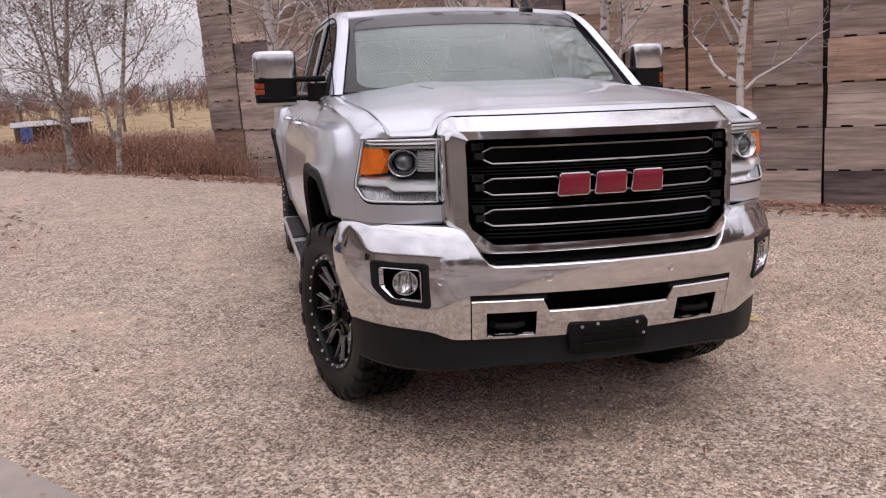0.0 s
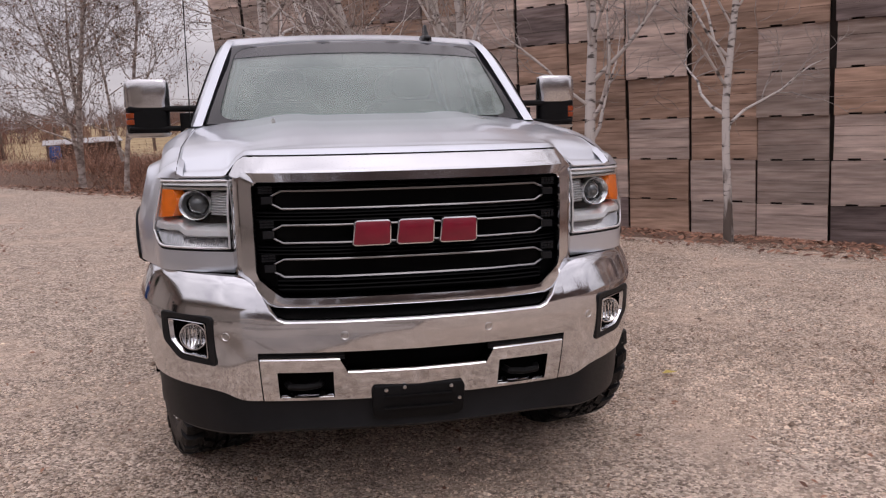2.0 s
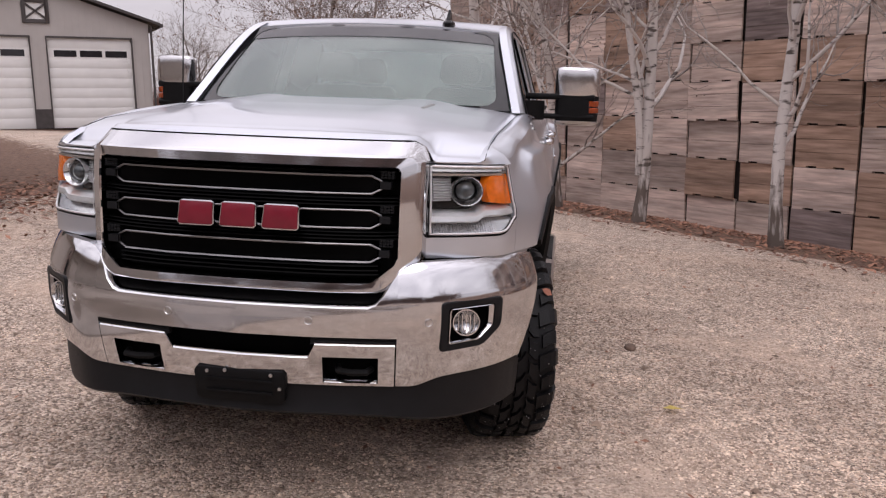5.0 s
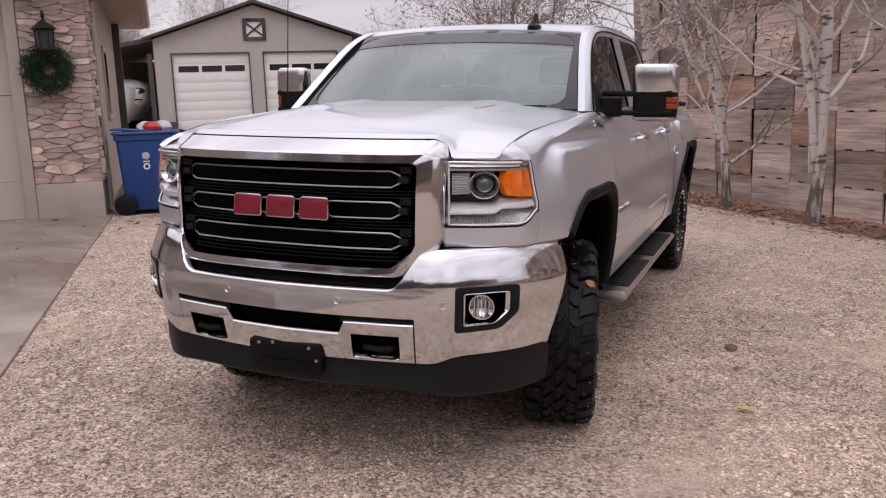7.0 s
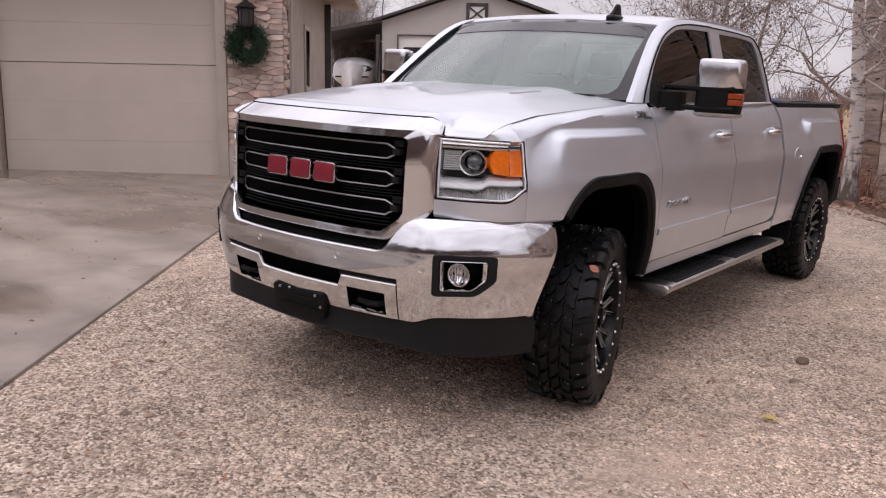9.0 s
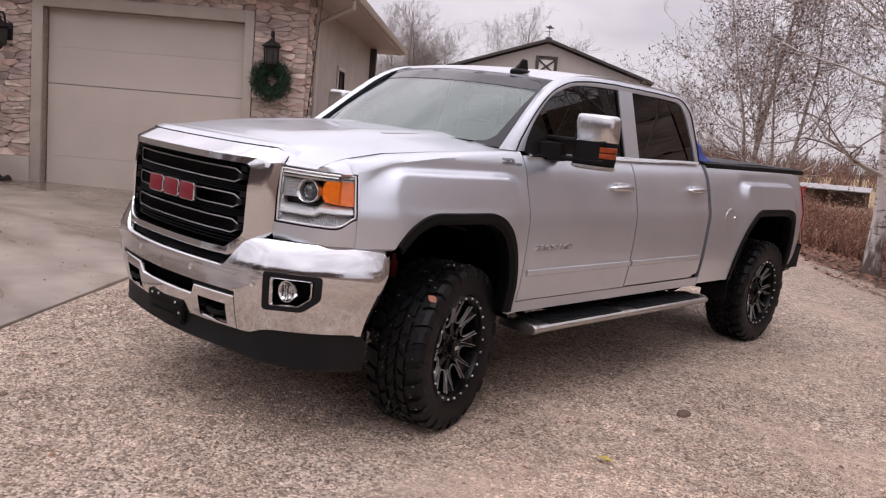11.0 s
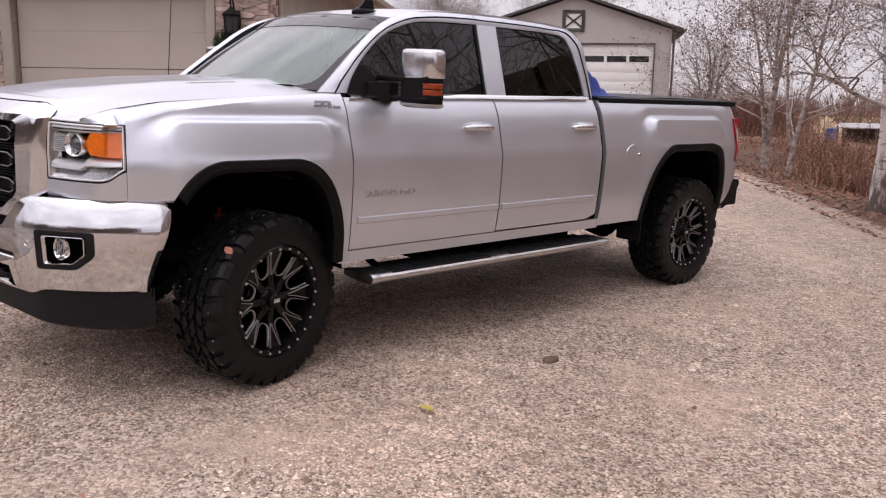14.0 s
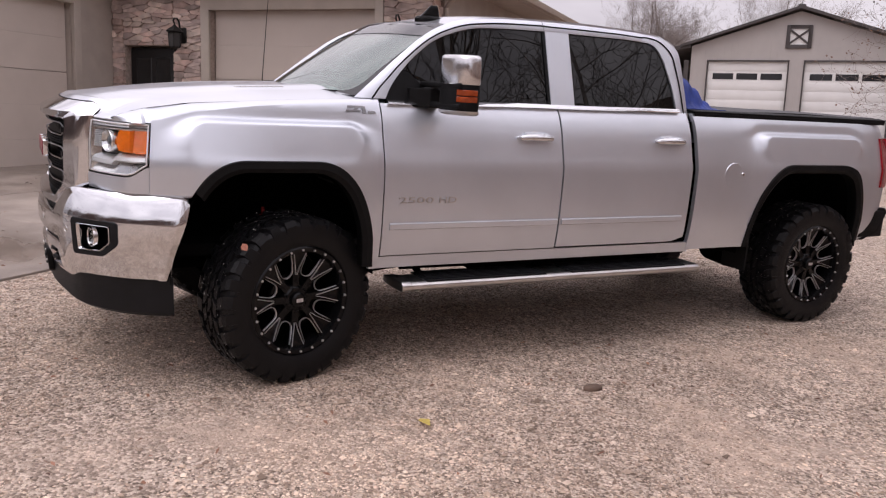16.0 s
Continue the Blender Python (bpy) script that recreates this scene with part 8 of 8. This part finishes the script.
rockb.matrix_world = LEVEL @ Matrix.Translation((1.57, 1.49, 0.0)) @ Matrix.Diagonal((0.8, 1.3, 0.8, 1))

# bare trees far off
for x, y, h, sd in ((-33, 52, 10, 3), (-38, 48, 11, 4), (-43, 45, 11, 5), (-48, 43, 10, 6), (-36, 56, 10, 7), (-41, 38, 11, 8), (-30, 40, 12, 12), (-34, 33, 12, 13), (-40, 24, 11, 10)):
    tree("bare_tree", x, y, "bare grey deciduous tree far behind the buildings", M_GREYBARK, 0.3, "far bare trees", seed=100 + sd, height=h * 0.78, trunk_r=0.13, limbs=20, spread=h * 0.34, leaves=0, fork=4, start=0.14, up=1.9, depth=3, bushy=1.7)

tree("bare_tree", -17.6, 36.7, "dark bare spreading tree beyond the barn", M_GREYBARK, 0.25, "far bare trees", seed=131, height=5.0, trunk_r=0.15, limbs=11, spread=3.4, leaves=0, fork=4, start=0.26, up=1.2, depth=3)


def wood_line(name, label, pts, h, seed, mat, per=26, gap=1.1):
    """A distant wood: many fans of thin leafless stems."""
    r = random.Random(seed)
    s = Shape()
    for (x0, y0), (x1, y1) in zip(pts, pts[1:]):
        n = int(math.hypot(x1 - x0, y1 - y0) / gap)
        for k in range(n):
            t = (k + r.random()) / n
            x, y = lerp(x0, x1, t) + r.gauss(0, 3), lerp(y0, y1, t) + r.gauss(0, 3)
            hh = h * r.uniform(0.4, 1.0)
            for j in range(per):
                a = r.uniform(0, 2 * math.pi)
                c = Vector((x + r.gauss(0, 0.10 * hh), y + r.gauss(0, 0.10 * hh), 0.2 + hh * r.uniform(0.0, 0.62)))
                d = Vector((math.cos(a) * r.uniform(0.1, 0.9), math.sin(a) * r.uniform(0.1, 0.9), 1)).normalized() * hh * r.uniform(0.18, 0.42)
                w = d.orthogonal().normalized() * hh * r.uniform(0.004, 0.014)
                s.add([c - w, c + w, c + d], [(0, 1, 2)])
    return tagged(raw_part(name, s, mat, None), label, "woods", kind="stuff")


wood_line("far_woods", "brown leafless woods along the horizon", [(-160, 70), (-90, 110), (-40, 135), (20, 150), (90, 140)], 6.0, 5, M_FAR, 60, 0.45)
wood_line("thicket", "low brown thicket beyond the field", [(-70, 56), (-32, 66), (-14, 72), (10, 76), (40, 70)], 3.4, 6, M_THICKET, 46, 0.28)

wood_line("woods", "brown leafless woods on the other side of the yard", [(-34, -18), (-10, -26), (14, -25), (31, -14)], 11.0, 9, M_FAR, 80, 0.4)
tree("bare_tree", 20.0, 2.5, "bare grey deciduous tree standing in the yard", M_GREYBARK, None, "far bare trees", seed=203, height=9.5, trunk_r=0.17, limbs=20, spread=3.6, leaves=0, fork=2, start=0.2, up=0.9, depth=3, bushy=1.2)

# ---- stone veneer on the garage front ----
srng = random.Random(19)


def cells(u0, u1, z0, z1, area, flat):
    """Rubble: the field shared out among scattered centres, wider than high, by straight joints."""
    n = max(2, round((u1 - u0) * (z1 - z0) / area))
    pts = []
    while len(pts) < n:
        best = max(((srng.uniform(u0, u1), srng.uniform(z0, z1)) for _ in range(3)), key=lambda c: min([math.hypot((c[0] - p[0]) / flat, c[1] - p[1]) for p in pts], default=1) * srng.uniform(0.5, 1.0))
        pts.append(best)
    out = []
    for i, c in enumerate(pts):
        poly = [Vector(p) for p in ((u0, z0), (u1, z0), (u1, z1), (u0, z1))]
        for j, o in enumerate(pts):
            if i == j:
                continue
            mid = Vector(((c[0] + o[0]) / 2, (c[1] + o[1]) / 2))
            nrm = Vector(((o[0] - c[0]) / flat ** 2, o[1] - c[1]))
            cut = []
            for p, q in zip(poly, poly[1:] + poly[:1]):
                dp, dq = (p - mid).dot(nrm), (q - mid).dot(nrm)
                if dp <= 0:
                    cut.append(p)
                if dp * dq < 0:
                    cut.append(p.lerp(q, dp / (dp - dq)))
            poly = cut
            if len(poly) < 3:
                break
        if len(poly) >= 3:
            out.append(poly)
    return out


def lay_stones(u0, u1, z0, z1, parent, place):
    for q in cells(u0, u1, z0, z1, 0.0150, 3.1):
        c = sum(q, Vector((0, 0))) / len(q)
        edge = []
        for p, n in zip(q, q[1:] + q[:1]):
            gap = 0.0006 / max(0.03, (p - c).length)
            if (p - n).length > 0.02:
                edge.append(p.lerp(n, 0.12).lerp(c, gap + srng.uniform(-0.004, 0.010)))
                edge.append(p.lerp(n, srng.uniform(0.4, 0.6)).lerp(c, gap + srng.uniform(-0.02, 0.025)))
                edge.append(p.lerp(n, 0.88).lerp(c, gap + srng.uniform(-0.004, 0.010)))
        if len(edge) < 4:
            continue
        d = srng.uniform(0.024, 0.062)
        s_ = Shape().rings([[(p.x - c.x, 0.0, p.y - c.y) for p in edge], [(p.x - c.x, d * srng.uniform(0.72, 0.9), p.y - c.y) for p in edge], [((p.x - c.x) * 0.95, d * srng.uniform(0.85, 1.25), (p.y - c.y) * 0.93) for p in edge]])
        ob = part("stone", s_.mesh("stone", 0, 28), srng.choice(M_VENEERS), parent)
        ob.matrix_local = place(c.x, c.y)


flat_front = lambda u, z: Matrix.Translation((u, -0.004, z))
for box in ((CORNER, 0.86, 0.735, 3.365), (4.11, 4.655, 0.735, 3.365), (0.86, 4.11, 3.105, 3.365), (4.655, 5.665, 2.365, 3.365), (5.665, 5.895, 0.30, 3.365)):
    lay_stones(*box, wall_f, flat_front)
lay_stones(-0.28, -0.02, 0.735, 3.365, wall_s, lambda a, z: Matrix.Translation((CORNER + 0.004, a, z)) @ Matrix.Rotation(radians(90), 4, "Z"))

# shingle courses on the slope over the garage
sh_s = Shape()
for c in range(22):
    v = OV + 0.10 - 0.13 * c
    zc = 3.465 + pitch * (OV + 0.06 - v)
    u = E1[0] + (OV + 0.06 - v)
    while u < 6.5:
        w = srng.uniform(0.16, 0.34)
        t = srng.uniform(0.008, 0.020)
        sh_s.add([(u, v, zc + 0.002), (u + w - 0.006, v, zc + 0.002), (u + w - 0.006, v, zc + t + 0.006), (u, v, zc + t + 0.006), (u, v - 0.16, zc + pitch * 0.16 + 0.004), (u + w - 0.006, v - 0.16, zc + pitch * 0.16 + 0.004)], [(0, 1, 2, 3), (3, 2, 5, 4), (0, 3, 4), (1, 5, 2)])
        u += w
tagged(raw_part("shingles", sh_s, M_SHINGLE, roof_ob), kind="stuff")

# ---- loose gravel where the drive lies nearest ----
nr = np.random.RandomState(3)
N = 320000
px_ = np.where(nr.rand(N) < 0.55, nr.uniform(-5.5, 6.5, N), nr.normal(2.2, 1.6, N))
py_ = np.where(nr.rand(N) < 0.5, nr.uniform(-3.2, 5.5, N), nr.normal(-0.6, 1.2, N))
keep = (px_ - HOUSE_AT.x) * HOUSE_A.x + (py_ - HOUSE_AT.y) * HOUSE_A.y < 0.0766 * ((px_ - HOUSE_AT.x) * HOUSE_N.x + (py_ - HOUSE_AT.y) * HOUSE_N.y) - 0.02
bare = np.array([noise.noise((a * 0.55, b * 0.55, 5.0)) + 0.5 * noise.noise((a * 1.6, b * 1.6, 8.0)) for a, b in zip(px_, py_)])
keep &= nr.rand(N) > np.clip((bare - 0.10) * 2.6, 0.0, 0.9)
px_, py_ = px_[keep], py_[keep]
n_s = len(px_)
size = nr.lognormal(-5.52, 0.46, n_s)
unit = np.array([(1, 0, 0), (0.15, 0.9, 0.1), (-0.9, 0.2, 0), (-0.1, -0.95, 0), (0.1, 0.05, 0.62), (0, 0, -0.5)])
ang = nr.uniform(0, 2 * math.pi, n_s)
pts = unit[None] * (1 + nr.uniform(-0.3, 0.3, (n_s, 6, 3))) * size[:, None, None]
pts[:, :, 0] *= 1.25
ca, sa = np.cos(ang)[:, None], np.sin(ang)[:, None]
xx = pts[:, :, 0] * ca - pts[:, :, 1] * sa
yy = pts[:, :, 0] * sa + pts[:, :, 1] * ca
base_z = np.array([ground_height(a, b) + 0.012 * noise.noise((a * 0.9, b * 0.9, 0)) for a, b in zip(px_, py_)])
vv = np.stack([xx + px_[:, None], yy + py_[:, None], pts[:, :, 2] + base_z[:, None] + 0.25 * size[:, None]], -1).reshape(-1, 3)
tri_f = np.array([(0, 1, 4), (1, 2, 4), (2, 3, 4), (3, 0, 4), (1, 0, 5), (2, 1, 5), (3, 2, 5), (0, 3, 5)])
ff = (tri_f[None] + 6 * np.arange(n_s)[:, None, None]).reshape(-1, 3)
gm = bpy.data.meshes.new("loose_gravel")
gm.from_pydata(vv.tolist(), [], ff.tolist())
gm.materials.append(M_STONE)
tagged(new("loose_gravel", gm), "loose beige and grey gravel stones on the drive", "gravel", kind="stuff")
